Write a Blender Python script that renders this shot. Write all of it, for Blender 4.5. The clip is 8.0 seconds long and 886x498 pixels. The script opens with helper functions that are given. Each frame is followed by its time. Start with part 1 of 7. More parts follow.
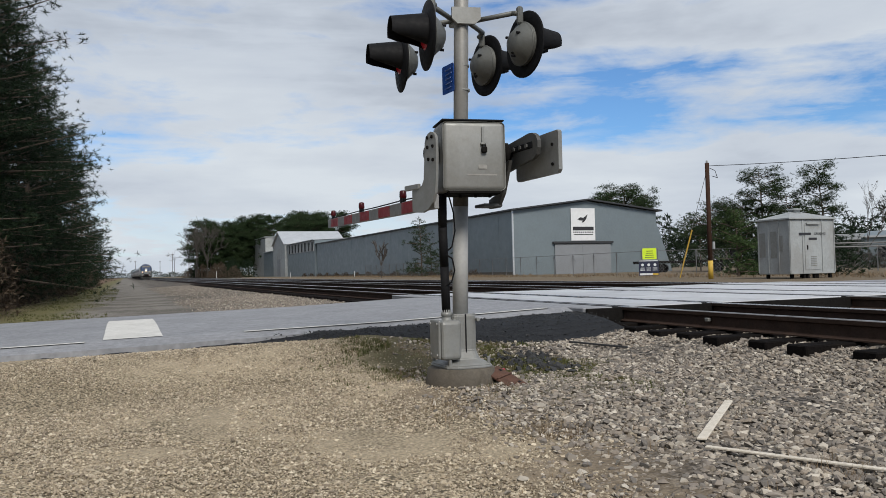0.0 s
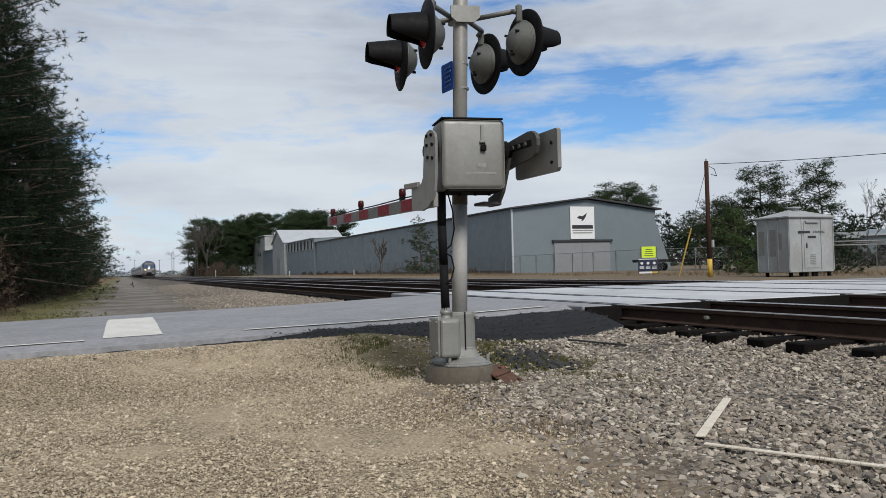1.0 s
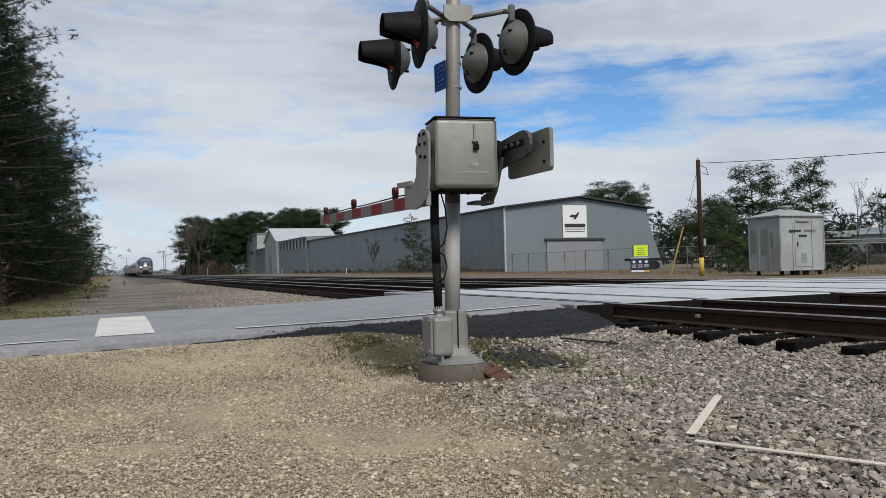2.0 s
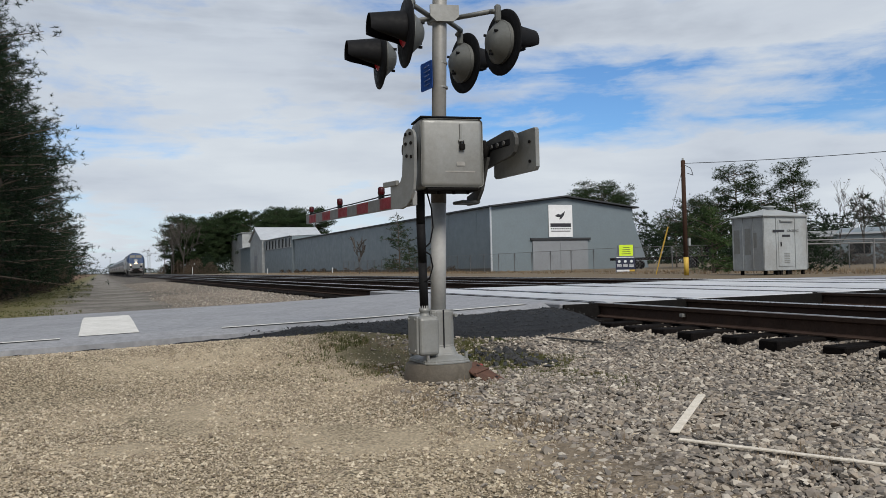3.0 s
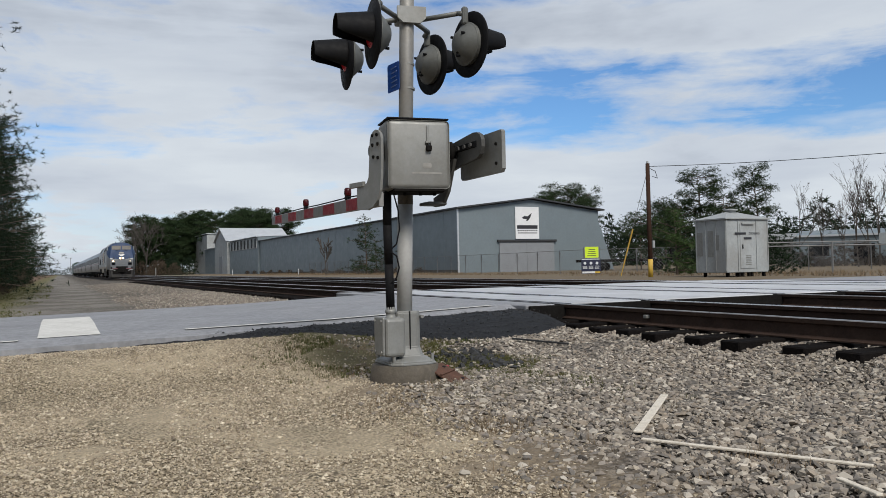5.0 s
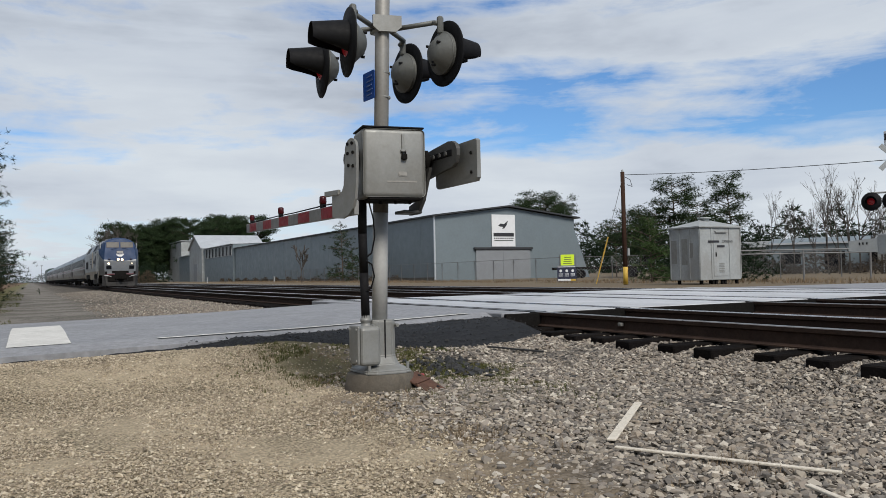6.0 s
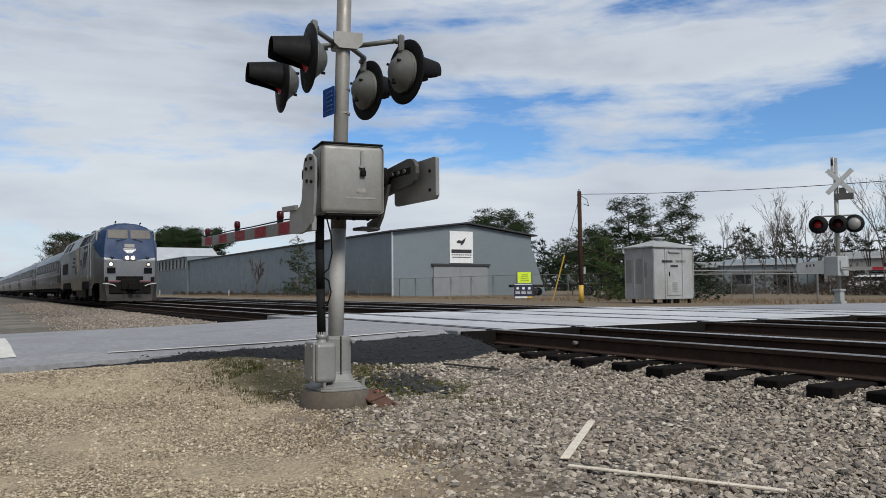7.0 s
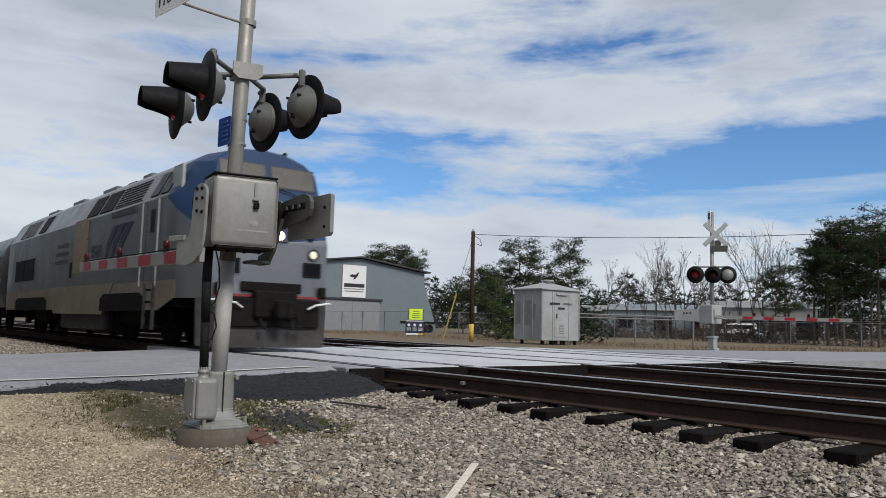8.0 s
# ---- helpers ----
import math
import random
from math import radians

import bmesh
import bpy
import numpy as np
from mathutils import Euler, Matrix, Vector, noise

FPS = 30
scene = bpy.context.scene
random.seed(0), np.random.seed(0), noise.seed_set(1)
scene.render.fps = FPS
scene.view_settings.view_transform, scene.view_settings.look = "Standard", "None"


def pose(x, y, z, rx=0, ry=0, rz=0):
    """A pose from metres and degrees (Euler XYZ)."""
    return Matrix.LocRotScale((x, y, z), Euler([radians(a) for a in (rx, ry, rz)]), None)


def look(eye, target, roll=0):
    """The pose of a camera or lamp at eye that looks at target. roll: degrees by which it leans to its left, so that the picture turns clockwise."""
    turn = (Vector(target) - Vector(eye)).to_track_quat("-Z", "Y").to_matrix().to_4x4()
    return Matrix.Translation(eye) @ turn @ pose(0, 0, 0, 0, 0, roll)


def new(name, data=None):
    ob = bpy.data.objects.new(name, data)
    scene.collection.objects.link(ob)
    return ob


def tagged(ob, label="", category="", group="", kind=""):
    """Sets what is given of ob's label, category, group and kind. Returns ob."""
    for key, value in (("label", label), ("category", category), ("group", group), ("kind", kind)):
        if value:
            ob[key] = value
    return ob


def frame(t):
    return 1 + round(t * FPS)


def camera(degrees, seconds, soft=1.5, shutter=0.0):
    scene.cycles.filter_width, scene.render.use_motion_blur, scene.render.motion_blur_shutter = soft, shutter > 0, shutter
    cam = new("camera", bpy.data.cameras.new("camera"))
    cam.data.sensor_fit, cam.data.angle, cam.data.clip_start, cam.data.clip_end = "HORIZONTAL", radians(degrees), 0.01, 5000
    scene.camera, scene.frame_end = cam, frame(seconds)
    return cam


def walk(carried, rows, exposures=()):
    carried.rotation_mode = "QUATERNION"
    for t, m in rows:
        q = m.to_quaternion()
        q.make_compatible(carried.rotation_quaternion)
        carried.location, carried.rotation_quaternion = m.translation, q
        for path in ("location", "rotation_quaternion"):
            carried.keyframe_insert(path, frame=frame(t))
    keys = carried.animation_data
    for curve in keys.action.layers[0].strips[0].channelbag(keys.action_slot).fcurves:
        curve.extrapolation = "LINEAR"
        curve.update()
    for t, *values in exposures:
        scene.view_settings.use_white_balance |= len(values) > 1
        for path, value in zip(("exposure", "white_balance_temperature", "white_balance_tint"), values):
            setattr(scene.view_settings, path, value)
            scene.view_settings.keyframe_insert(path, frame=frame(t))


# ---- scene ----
# World axes: x runs along the railway (the train comes from -x), y across it, z = 0 is the top of the rail.
cam = camera(58.3, 8.0, soft=0.65, shutter=0.16)
walk(cam, [
    (0, pose(-0.041, 0.009, 0.524, 91.517, 1.329, 68.172)),
    (0.5, pose(-0.035, 0.004, 0.521, 91.460, 1.359, 68.191)),
    (1, pose(-0.032, 0.006, 0.521, 91.404, 1.356, 68.128)),
    (2.5, pose(-0.006, -0.006, 0.522, 91.248, 1.319, 67.140)),
    (3, pose(-0.004, -0.006, 0.523, 91.214, 1.277, 66.591)),
    (3.5, pose(-0.001, -0.004, 0.520, 91.180, 1.216, 66.008)),
    (4, pose(-0.003, -0.002, 0.522, 91.122, 1.175, 65.451)),
    (4.5, pose(-0.002, -0.006, 0.520, 91.148, 1.142, 64.866)),
    (6, pose(0.011, 0.004, 0.529, 91.777, 1.174, 62.531)),
    (6.5, pose(0.014, 0.002, 0.532, 92.194, 0.969, 61.352)),
    (7, pose(0.027, -0.002, 0.539, 92.885, 0.446, 59.460)),
    (7.5, pose(0.026, 0.006, 0.548, 93.976, -0.367, 55.916)),
    (8, pose(0.046, -0.005, 0.570, 95.496, -1.500, 51.661)),
])


# ---- world, sun, exposure ----
SUN_AZ, SUN_EL = radians(93), radians(43)


def build_sky():
    world = bpy.data.worlds.new("sky")
    scene.world = world
    world.use_nodes = True
    nt = world.node_tree
    nt.nodes.clear()
    N, L = nt.nodes.new, nt.links.new
    out, bg = N("ShaderNodeOutputWorld"), N("ShaderNodeBackground")
    sky = N("ShaderNodeTexSky")
    sky.sky_type, sky.sun_disc = "NISHITA", False
    sky.sun_elevation, sky.sun_rotation = SUN_EL, SUN_AZ
    sky.air_density, sky.dust_density = 1.0, 0.1
    tc, sep = N("ShaderNodeTexCoord"), N("ShaderNodeSeparateXYZ")
    L(tc.outputs["Generated"], sep.inputs[0])

    def op(kind, a, b=None, clamp=False):
        n = N("ShaderNodeMath")
        n.operation, n.use_clamp = kind, clamp
        for i, s in enumerate((a, b)):
            if s is None:
                continue
            if isinstance(s, (int, float)):
                n.inputs[i].default_value = s
            else:
                L(s, n.inputs[i])
        return n.outputs[0]

    def noise_at(vec, scale, detail, rough, dist=0.0, shift=(0, 0, 0), squash=(1, 1, 1)):
        m = N("ShaderNodeMapping")
        m.inputs["Location"].default_value, m.inputs["Scale"].default_value = shift, squash
        L(vec, m.inputs["Vector"])
        n = N("ShaderNodeTexNoise")
        n.inputs["Scale"].default_value, n.inputs["Detail"].default_value = scale, detail
        n.inputs["Roughness"].default_value, n.inputs["Distortion"].default_value = rough, dist
        L(m.outputs[0], n.inputs["Vector"])
        return n.outputs["Fac"]

    def ramp(fac, stops):
        r = N("ShaderNodeValToRGB")
        while len(r.color_ramp.elements) < len(stops):
            r.color_ramp.elements.new(0.5)
        for e, (p, c) in zip(r.color_ramp.elements, stops):
            e.position, e.color = p, (c, c, c, 1) if isinstance(c, (int, float)) else (*c, 1)
        L(fac, r.inputs[0])
        return r.outputs[0]

    # a flat cloud deck seen in perspective
    z = op("ADD", op("MAXIMUM", sep.outputs[2], 0.0), 0.20)
    comb = N("ShaderNodeCombineXYZ")
    L(op("DIVIDE", sep.outputs[0], z), comb.inputs[0])
    L(op("DIVIDE", sep.outputs[1], z), comb.inputs[1])
    deck = comb.outputs[0]
    big = noise_at(deck, 0.55, 8, 0.5, 0.15, SKY_SHIFT, (1, 1, 1))
    fine = noise_at(deck, 2.2, 7, 0.6, 0.2, (3.1, 1.7, 0), (1, 1, 1))
    streak = noise_at(tc.outputs["Generated"], 2.3, 6, 0.55, 0.35, (1.3, 0.4, 0.6), (1, 1, 7.5))
    wisp = noise_at(tc.outputs["Generated"], 7.0, 6, 0.62, 0.6, (4.3, 2.4, 0.1), (1, 1, 4.0))
    mass = op("ADD", op("MULTIPLY", big, 0.40), op("MULTIPLY", fine, 0.18))
    mass = op("ADD", mass, op("ADD", op("MULTIPLY", streak, 0.28), op("MULTIPLY", wisp, 0.14)))
    # a clearer belt low in the sky, widest towards the north
    north = ramp(sep.outputs[1], [(0.0, 0.35), (0.30, 0.6), (0.60, 0.85), (0.80, 1.0)])
    belt = ramp(sep.outputs[2], [(0.12, 0.0), (0.165, 1.0), (0.20, 1.0), (0.26, 0.35), (0.32, 0.55), (0.40, 0.0)])
    mass = op("SUBTRACT", mass, op("MULTIPLY", op("MULTIPLY", belt, north), 0.12))
    mass = op("ADD", mass, ramp(sep.outputs[2], [(0.20, 0.0), (0.40, 0.06)]))
    cover = ramp(mass, [(0.405, 0.0), (0.44, 0.55), (0.48, 1.0)])
    # near the horizon the far cloud closes into a pale veil
    low = ramp(op("ADD", sep.outputs[2], op("MULTIPLY", op("SUBTRACT", streak, 0.5), 0.34)), [(0.0, 0.88), (0.06, 0.75), (0.12, 0.45), (0.16, 0.0)])
    cover = op("MAXIMUM", cover, low)
    dull = op("ADD", op("MULTIPLY", noise_at(deck, 0.9, 6, 0.55, 0.2, (7.3, 2.2, 0)), 0.45), op("ADD", op("MULTIPLY", streak, 0.2), op("MULTIPLY", mass, 0.35)))
    dull = op("SUBTRACT", dull, ramp(sep.outputs[2], [(0.08, 0.11), (0.16, 0.075), (0.27, 0.0)]))
    shade = ramp(dull, [(0.35, (0.86, 0.93, 1.0)), (0.47, (0.71, 0.78, 0.88)), (0.55, (0.50, 0.56, 0.66))])
    white = N("ShaderNodeMix")
    white.data_type = "RGBA"
    L(cover, white.inputs["Factor"])
    gain = N("ShaderNodeVectorMath")
    gain.operation = "MULTIPLY"
    gain.inputs[1].default_value = SKY_BLUE
    L(sky.outputs[0], gain.inputs[0])
    L(gain.outputs[0], white.inputs["A"])
    cloud = N("ShaderNodeVectorMath")
    cloud.operation = "SCALE"
    cloud.inputs["Scale"].default_value = CLOUD_GAIN
    L(shade, cloud.inputs[0])
    L(cloud.outputs[0], white.inputs["B"])
    L(white.outputs["Result"], bg.inputs["Color"])
    bg.inputs["Strength"].default_value = 0.1
    L(bg.outputs[0], out.inputs[0])


SKY_SHIFT, SKY_BLUE, CLOUD_GAIN = (5.2, 3.4, 0), (0.58, 0.86, 1.18), 7.9
build_sky()
sun_data = bpy.data.lights.new("sun", "SUN")
sun_data.energy, sun_data.angle, sun_data.color = 3.4, radians(22), (1.0, 0.95, 0.88)
sun = new("sun", sun_data)
sun.matrix_world = look((0, 0, 0), (-math.sin(SUN_AZ) * math.cos(SUN_EL), -math.cos(SUN_AZ) * math.cos(SUN_EL), -math.sin(SUN_EL)))
scene.view_settings.exposure = 0.0


# ---- materials ----
def material(name, base, rough=0.6, metal=0.0, var=0.12, scale=8.0, tint=None, bump=0.0, bump_scale=60.0, rand=0.0, spec=0.5,
             stains=0.0, stain_colour=(0.1, 0.08, 0.06), emit=None, emit_gain=0.0, isl=0.0, hues=()):
    """A surface with grain at two scales, optional stains, relief and a random shift per piece."""
    m = bpy.data.materials.new(name)
    m.use_nodes = True
    nt = m.node_tree
    b = nt.nodes["Principled BSDF"]
    N, L = nt.nodes.new, nt.links.new
    b.inputs["Roughness"].default_value, b.inputs["Metallic"].default_value = rough, metal
    b.inputs["Specular IOR Level"].default_value = spec
    tc = N("ShaderNodeTexCoord")
    src = tc.outputs["Object"]

    def noise_tex(s, detail=4, r=0.6):
        n = N("ShaderNodeTexNoise")
        n.inputs["Scale"].default_value, n.inputs["Detail"].default_value, n.inputs["Roughness"].default_value = s, detail, r
        L(src, n.inputs["Vector"])
        return n.outputs["Fac"]

    def mixer(fac, a, c, mode="MIX"):
        n = N("ShaderNodeMix")
        n.data_type, n.blend_type = "RGBA", mode
        for key, val in (("Factor", fac), ("A", a), ("B", c)):
            if hasattr(val, "is_linked"):
                L(val, n.inputs[key])
            else:
                n.inputs[key].default_value = val if key == "Factor" else (*val, 1)
        return n.outputs["Result"]

    def span(fac, lo, hi, x0=0.3, x1=0.7):
        n = N("ShaderNodeMapRange")
        for i, x in enumerate((x0, x1, lo, hi)):
            n.inputs[i + 1].default_value = x
        L(fac, n.inputs[0])
        return n.outputs[0]

    tint = tint or tuple(c * 0.7 for c in base)
    col = mixer(span(noise_tex(scale), 0, 1), base, tint)
    grain = span(noise_tex(scale * 9, 3), 1 - var, 1 + var)
    g = N("ShaderNodeCombineColor")
    for i in range(3):
        L(grain, g.inputs[i])
    col = mixer(1.0, col, g.outputs[0], "MULTIPLY")
    if stains:
        col = mixer(span(noise_tex(scale * 0.35, 6, 0.7), 0, stains, 0.48, 0.66), col, stain_colour)
    if rand or isl:
        if isl:
            info = N("ShaderNodeNewGeometry").outputs["Random Per Island"]
        else:
            info = N("ShaderNodeObjectInfo").outputs["Random"]
        amount = rand or isl
        if hues:
            r = N("ShaderNodeValToRGB")
            while len(r.color_ramp.elements) < len(hues):
                r.color_ramp.elements.new(0.5)
            for i, (e, h) in enumerate(zip(r.color_ramp.elements, hues)):
                e.position, e.color = (i + 0.5) / len(hues), (*h, 1)
            shuffle = N("ShaderNodeMath")
            shuffle.operation = "FRACT"
            times = N("ShaderNodeMath")
            times.operation = "MULTIPLY"
            times.inputs[1].default_value = 37.0
            L(info, times.inputs[0])
            L(times.outputs[0], shuffle.inputs[0])
            L(shuffle.outputs[0], r.inputs[0])
            col = mixer(0.75, col, r.outputs[0])
            amount *= 0.35
        k = span(info, 1 - amount, 1 + amount, 0, 1)
        g2 = N("ShaderNodeCombineColor")
        for i in range(3):
            L(k, g2.inputs[i])
        col = mixer(1.0, col, g2.outputs[0], "MULTIPLY")
    L(col, b.inputs["Base Color"])
    L(span(noise_tex(scale * 2.3), max(rough - 0.1, 0.02), min(rough + 0.1, 1)), b.inputs["Roughness"])
    if bump:
        bn = N("ShaderNodeBump")
        bn.inputs["Strength"].default_value, bn.inputs["Distance"].default_value = bump, 0.02
        L(noise_tex(bump_scale, 5), bn.inputs["Height"])
        L(bn.outputs[0], b.inputs["Normal"])
    if emit:
        b.inputs["Emission Color"].default_value, b.inputs["Emission Strength"].default_value = (*emit, 1), emit_gain
    return m


M_GALV = material("galvanised_paint", (0.235, 0.24, 0.232), 0.5, 0.25, 0.06, 5, (0.19, 0.19, 0.178), 0.05, 200, stains=0.35, stain_colour=(0.15, 0.135, 0.11))
M_MAST = material("aluminium_mast", (0.29, 0.285, 0.27), 0.52, 0.3, 0.08, 3, (0.23, 0.22, 0.20), 0.05, 120, stains=0.3, stain_colour=(0.14, 0.125, 0.10))
M_BLACK = material("black_paint", (0.006, 0.0065, 0.008), 0.65, 0, 0.2, 12, (0.010, 0.010, 0.011), spec=0.12)
M_FLASHER = material("dull_grey_cast_housing", (0.125, 0.13, 0.125), 0.55, 0.25, 0.08, 6, (0.095, 0.098, 0.092), 0.05, 120, stains=0.35, stain_colour=(0.07, 0.065, 0.055))
M_CABLE = material("black_rubber", (0.008, 0.008, 0.009), 0.75, 0, 0.2, 20, spec=0.15)
M_LEVER = material("grimy_lever_steel", (0.085, 0.085, 0.083), 0.55, 0.2, 0.12, 6, (0.06, 0.06, 0.057), stains=0.3, stain_colour=(0.04, 0.036, 0.03))
M_CONCRETE = material("stained_concrete", (0.105, 0.09, 0.07), 0.85, 0, 0.2, 4, (0.07, 0.06, 0.046), 0.3, 60, stains=0.4, stain_colour=(0.08, 0.065, 0.05))
M_RED = material("red_sheeting", (0.30, 0.012, 0.02), 0.4, 0, 0.1, 10)
M_WHITESHEET = material("white_sheeting", (0.24, 0.24, 0.235), 0.5, 0, 0.08, 10, (0.20, 0.20, 0.195), spec=0.3)
M_REDLENS = material("red_lens", (0.06, 0.003, 0.005), 0.25, 0, 0.1, 10, spec=0.3)
M_LIT = material("lit_red_lens", (0.10, 0.003, 0.005), 0.3, 0, 0.1, 10, emit=(1.0, 0.02, 0.04), emit_gain=0.045)
M_BLUE = material("blue_sign", (0.01, 0.07, 0.33), 0.4, 0, 0.1, 10)
M_BLUEPALE = material("faded_sign_lettering", (0.12, 0.18, 0.40), 0.5)
M_MASTPALE = material("pale_clean_aluminium", (0.37, 0.37, 0.36), 0.7, 0.1, 0.06, 4, (0.32, 0.32, 0.31), 0.05, 120, stains=0.15, stain_colour=(0.28, 0.27, 0.25))
M_RAIL = material("rusted_rail", (0.054, 0.033, 0.024), 0.8, 0.1, 0.2, 6, (0.036, 0.023, 0.018), 0.1, 80, spec=0.2)
M_RAILTOP = material("polished_rail_head", (0.55, 0.54, 0.53), 0.28, 0.9, 0.08, 5, (0.42, 0.41, 0.40))
M_RAILDULL = material("dull_rail_head", (0.34, 0.325, 0.31), 0.36, 0.8, 0.12, 5, (0.15, 0.13, 0.115))
M_TIE = material("creosoted_tie", (0.006, 0.0055, 0.006), 0.9, 0, 0.35, 7, (0.012, 0.010, 0.009), 0.35, 40, rand=0.3, spec=0.05)
M_ASPHALT = material("worn_asphalt", (0.25, 0.255, 0.27), 0.7, 0, 0.2, 1.5, (0.20, 0.205, 0.22), 0.35, 150, stains=0.25, stain_colour=(0.15, 0.15, 0.155))
M_FRESH = material("fresh_black_asphalt", (0.026, 0.028, 0.032), 0.75, 0, 0.8, 22, (0.010, 0.011, 0.013), 1.0, 45, spec=0.15)
M_PAINT = material("white_road_paint", (0.62, 0.61, 0.58), 0.7, 0, 0.12, 6, (0.50, 0.49, 0.46), 0.2, 120, stains=0.3, stain_colour=(0.3, 0.29, 0.27))
M_PANEL = material("concrete_crossing_panel", (0.46, 0.47, 0.485), 0.5, 0, 0.12, 1.2, (0.37, 0.375, 0.39), 0.15, 90, rand=0.10, stains=0.3, stain_colour=(0.25, 0.25, 0.25))
M_RUBBER = material("flangeway_rubber", (0.012, 0.012, 0.012), 0.9, 0, 0.2, 10, spec=0.1)
M_STONE = material("ballast_stone", (0.36, 0.325, 0.28), 0.85, 0, 0.2, 25, (0.26, 0.235, 0.205), isl=0.6, spec=0.2, hues=((0.07, 0.064, 0.06), (0.14, 0.12, 0.105), (0.23, 0.185, 0.14), (0.19, 0.17, 0.15), (0.28, 0.24, 0.19), (0.44, 0.40, 0.34)))
M_PEBBLE = material("tan_pebble", (0.42, 0.36, 0.275), 0.9, 0, 0.25, 25, (0.28, 0.23, 0.165), isl=0.75, spec=0.15, hues=((0.16, 0.13, 0.10), (0.30, 0.245, 0.175), (0.40, 0.345, 0.265), (0.36, 0.30, 0.21), (0.50, 0.44, 0.34)))
M_LUMP = material("asphalt_lump", (0.022, 0.023, 0.026), 0.85, 0, 0.4, 30, (0.03, 0.03, 0.03))
M_WOOD = material("bare_lath", (0.62, 0.57, 0.49), 0.75, 0, 0.15, 8, (0.50, 0.45, 0.37), 0.1, 60)
M_STEELGREY = material("grey_sheet_steel", (0.152, 0.187, 0.205), 0.5, 0.1, 0.05, 0.5, (0.138, 0.168, 0.185), stains=0.12, stain_colour=(0.10, 0.11, 0.12))
M_ROOFDARK = material("dark_trim", (0.03, 0.032, 0.036), 0.6)
M_ROOFPALE = material("pale_metal_roof", (0.50, 0.52, 0.54), 0.4, 0.3, 0.06, 0.6, (0.42, 0.44, 0.46))
M_DOORGREY = material("grey_door", (0.20, 0.215, 0.23), 0.55, 0, 0.06, 1, (0.18, 0.19, 0.205))
M_WHITE = material("white_board", (0.66, 0.67, 0.68), 0.5, 0, 0.04, 2, (0.60, 0.61, 0.62))
M_OFFWHITE = material("weathered_white_metal", (0.32, 0.34, 0.345), 0.6, 0.05, 0.08, 1.2, (0.25, 0.265, 0.268), stains=0.55, stain_colour=(0.21, 0.20, 0.185))
M_INK = material("black_ink", (0.02, 0.02, 0.025), 0.6)
M_YELLOW = material("yellow_green_sign", (0.62, 0.80, 0.03), 0.5, 0, 0.05, 5, (0.55, 0.74, 0.03))
M_NAVY = material("navy_sign", (0.015, 0.02, 0.05), 0.5)
M_YPAINT = material("yellow_paint", (0.55, 0.36, 0.05), 0.6, 0, 0.1, 6)
M_POLE = material("brown_timber_pole", (0.048, 0.026, 0.018), 0.9, 0, 0.25, 4, (0.034, 0.02, 0.015), 0.3, 30, spec=0.1)
M_WIRE = material("fence_wire", (0.20, 0.20, 0.20), 0.5, 0.7)
M_FENCEPALE = material("pale_galvanised_wire", (0.34, 0.34, 0.34), 0.6, 0.1)
M_PIPE = material("dull_galvanised_pipe", (0.17, 0.17, 0.17), 0.6, 0.2, 0.1, 4)
M_SILVER = material("silver_train_paint", (0.235, 0.24, 0.245), 0.38, 0.8, 0.04, 0.8, (0.205, 0.21, 0.21), spec=0.3, stains=0.3, stain_colour=(0.20, 0.175, 0.135))
M_TBLUE = material("blue_train_paint", (0.014, 0.034, 0.085), 0.5, 0, 0.05, 1, (0.016, 0.04, 0.105), spec=0.25)
M_TGREY = material("grey_train_skirt", (0.075, 0.075, 0.075), 0.65, 0.1, 0.12, 2, (0.055, 0.055, 0.055), stains=0.3, stain_colour=(0.05, 0.042, 0.033), spec=0.3)
M_TRUCK = material("dark_running_gear", (0.007, 0.0065, 0.0065), 0.85, 0, 0.3, 5, (0.012, 0.011, 0.010), spec=0.08)
M_GLASS = material("dark_window", (0.006, 0.007, 0.009), 0.35, 0, 0.1, 2, spec=0.08)
M_CABGLASS = material("windscreen", (0.115, 0.108, 0.098), 0.4, 0, 0.08, 2, spec=0.25)
M_STAINLESS = material("fluted_stainless", (0.15, 0.15, 0.153), 0.34, 0.85, 0.06, 1.0, (0.11, 0.11, 0.11), spec=0.3, stains=0.35, stain_colour=(0.085, 0.078, 0.068))
M_TRED = material("red_band", (0.20, 0.03, 0.04), 0.45)
M_TGOLD = material("amber_panel", (0.36, 0.225, 0.085), 0.35, 0.6, 0.1, 2.0, (0.31, 0.23, 0.13))
M_GREENCAR = material("dark_green_car", (0.05, 0.085, 0.075), 0.5)
M_LAMP = material("headlight_glass", (0.9, 0.85, 0.7), 0.2, emit=(1.0, 0.66, 0.34), emit_gain=8.0)
M_LAMPOFF = material("dim_headlight", (0.6, 0.58, 0.5), 0.15, 0.3, emit=(1.0, 0.85, 0.6), emit_gain=0.6)
M_BARK = material("pine_bark", (0.095, 0.07, 0.052), 0.9, 0, 0.3, 5, (0.06, 0.046, 0.036), 0.5, 25)
M_BARE = material("bare_twigs", (0.085, 0.075, 0.068), 0.9, 0, 0.2, 5, (0.06, 0.053, 0.047), spec=0.15)
M_NEEDLE = material("pine_needles", (0.030, 0.050, 0.019), 0.7, 0, 0.2, 0.9, (0.018, 0.033, 0.013), isl=0.4, spec=0.15)
M_NEEDLEB = material("bright_young_needles", (0.050, 0.082, 0.026), 0.7, 0, 0.2, 0.9, (0.032, 0.055, 0.018), isl=0.4, spec=0.15)
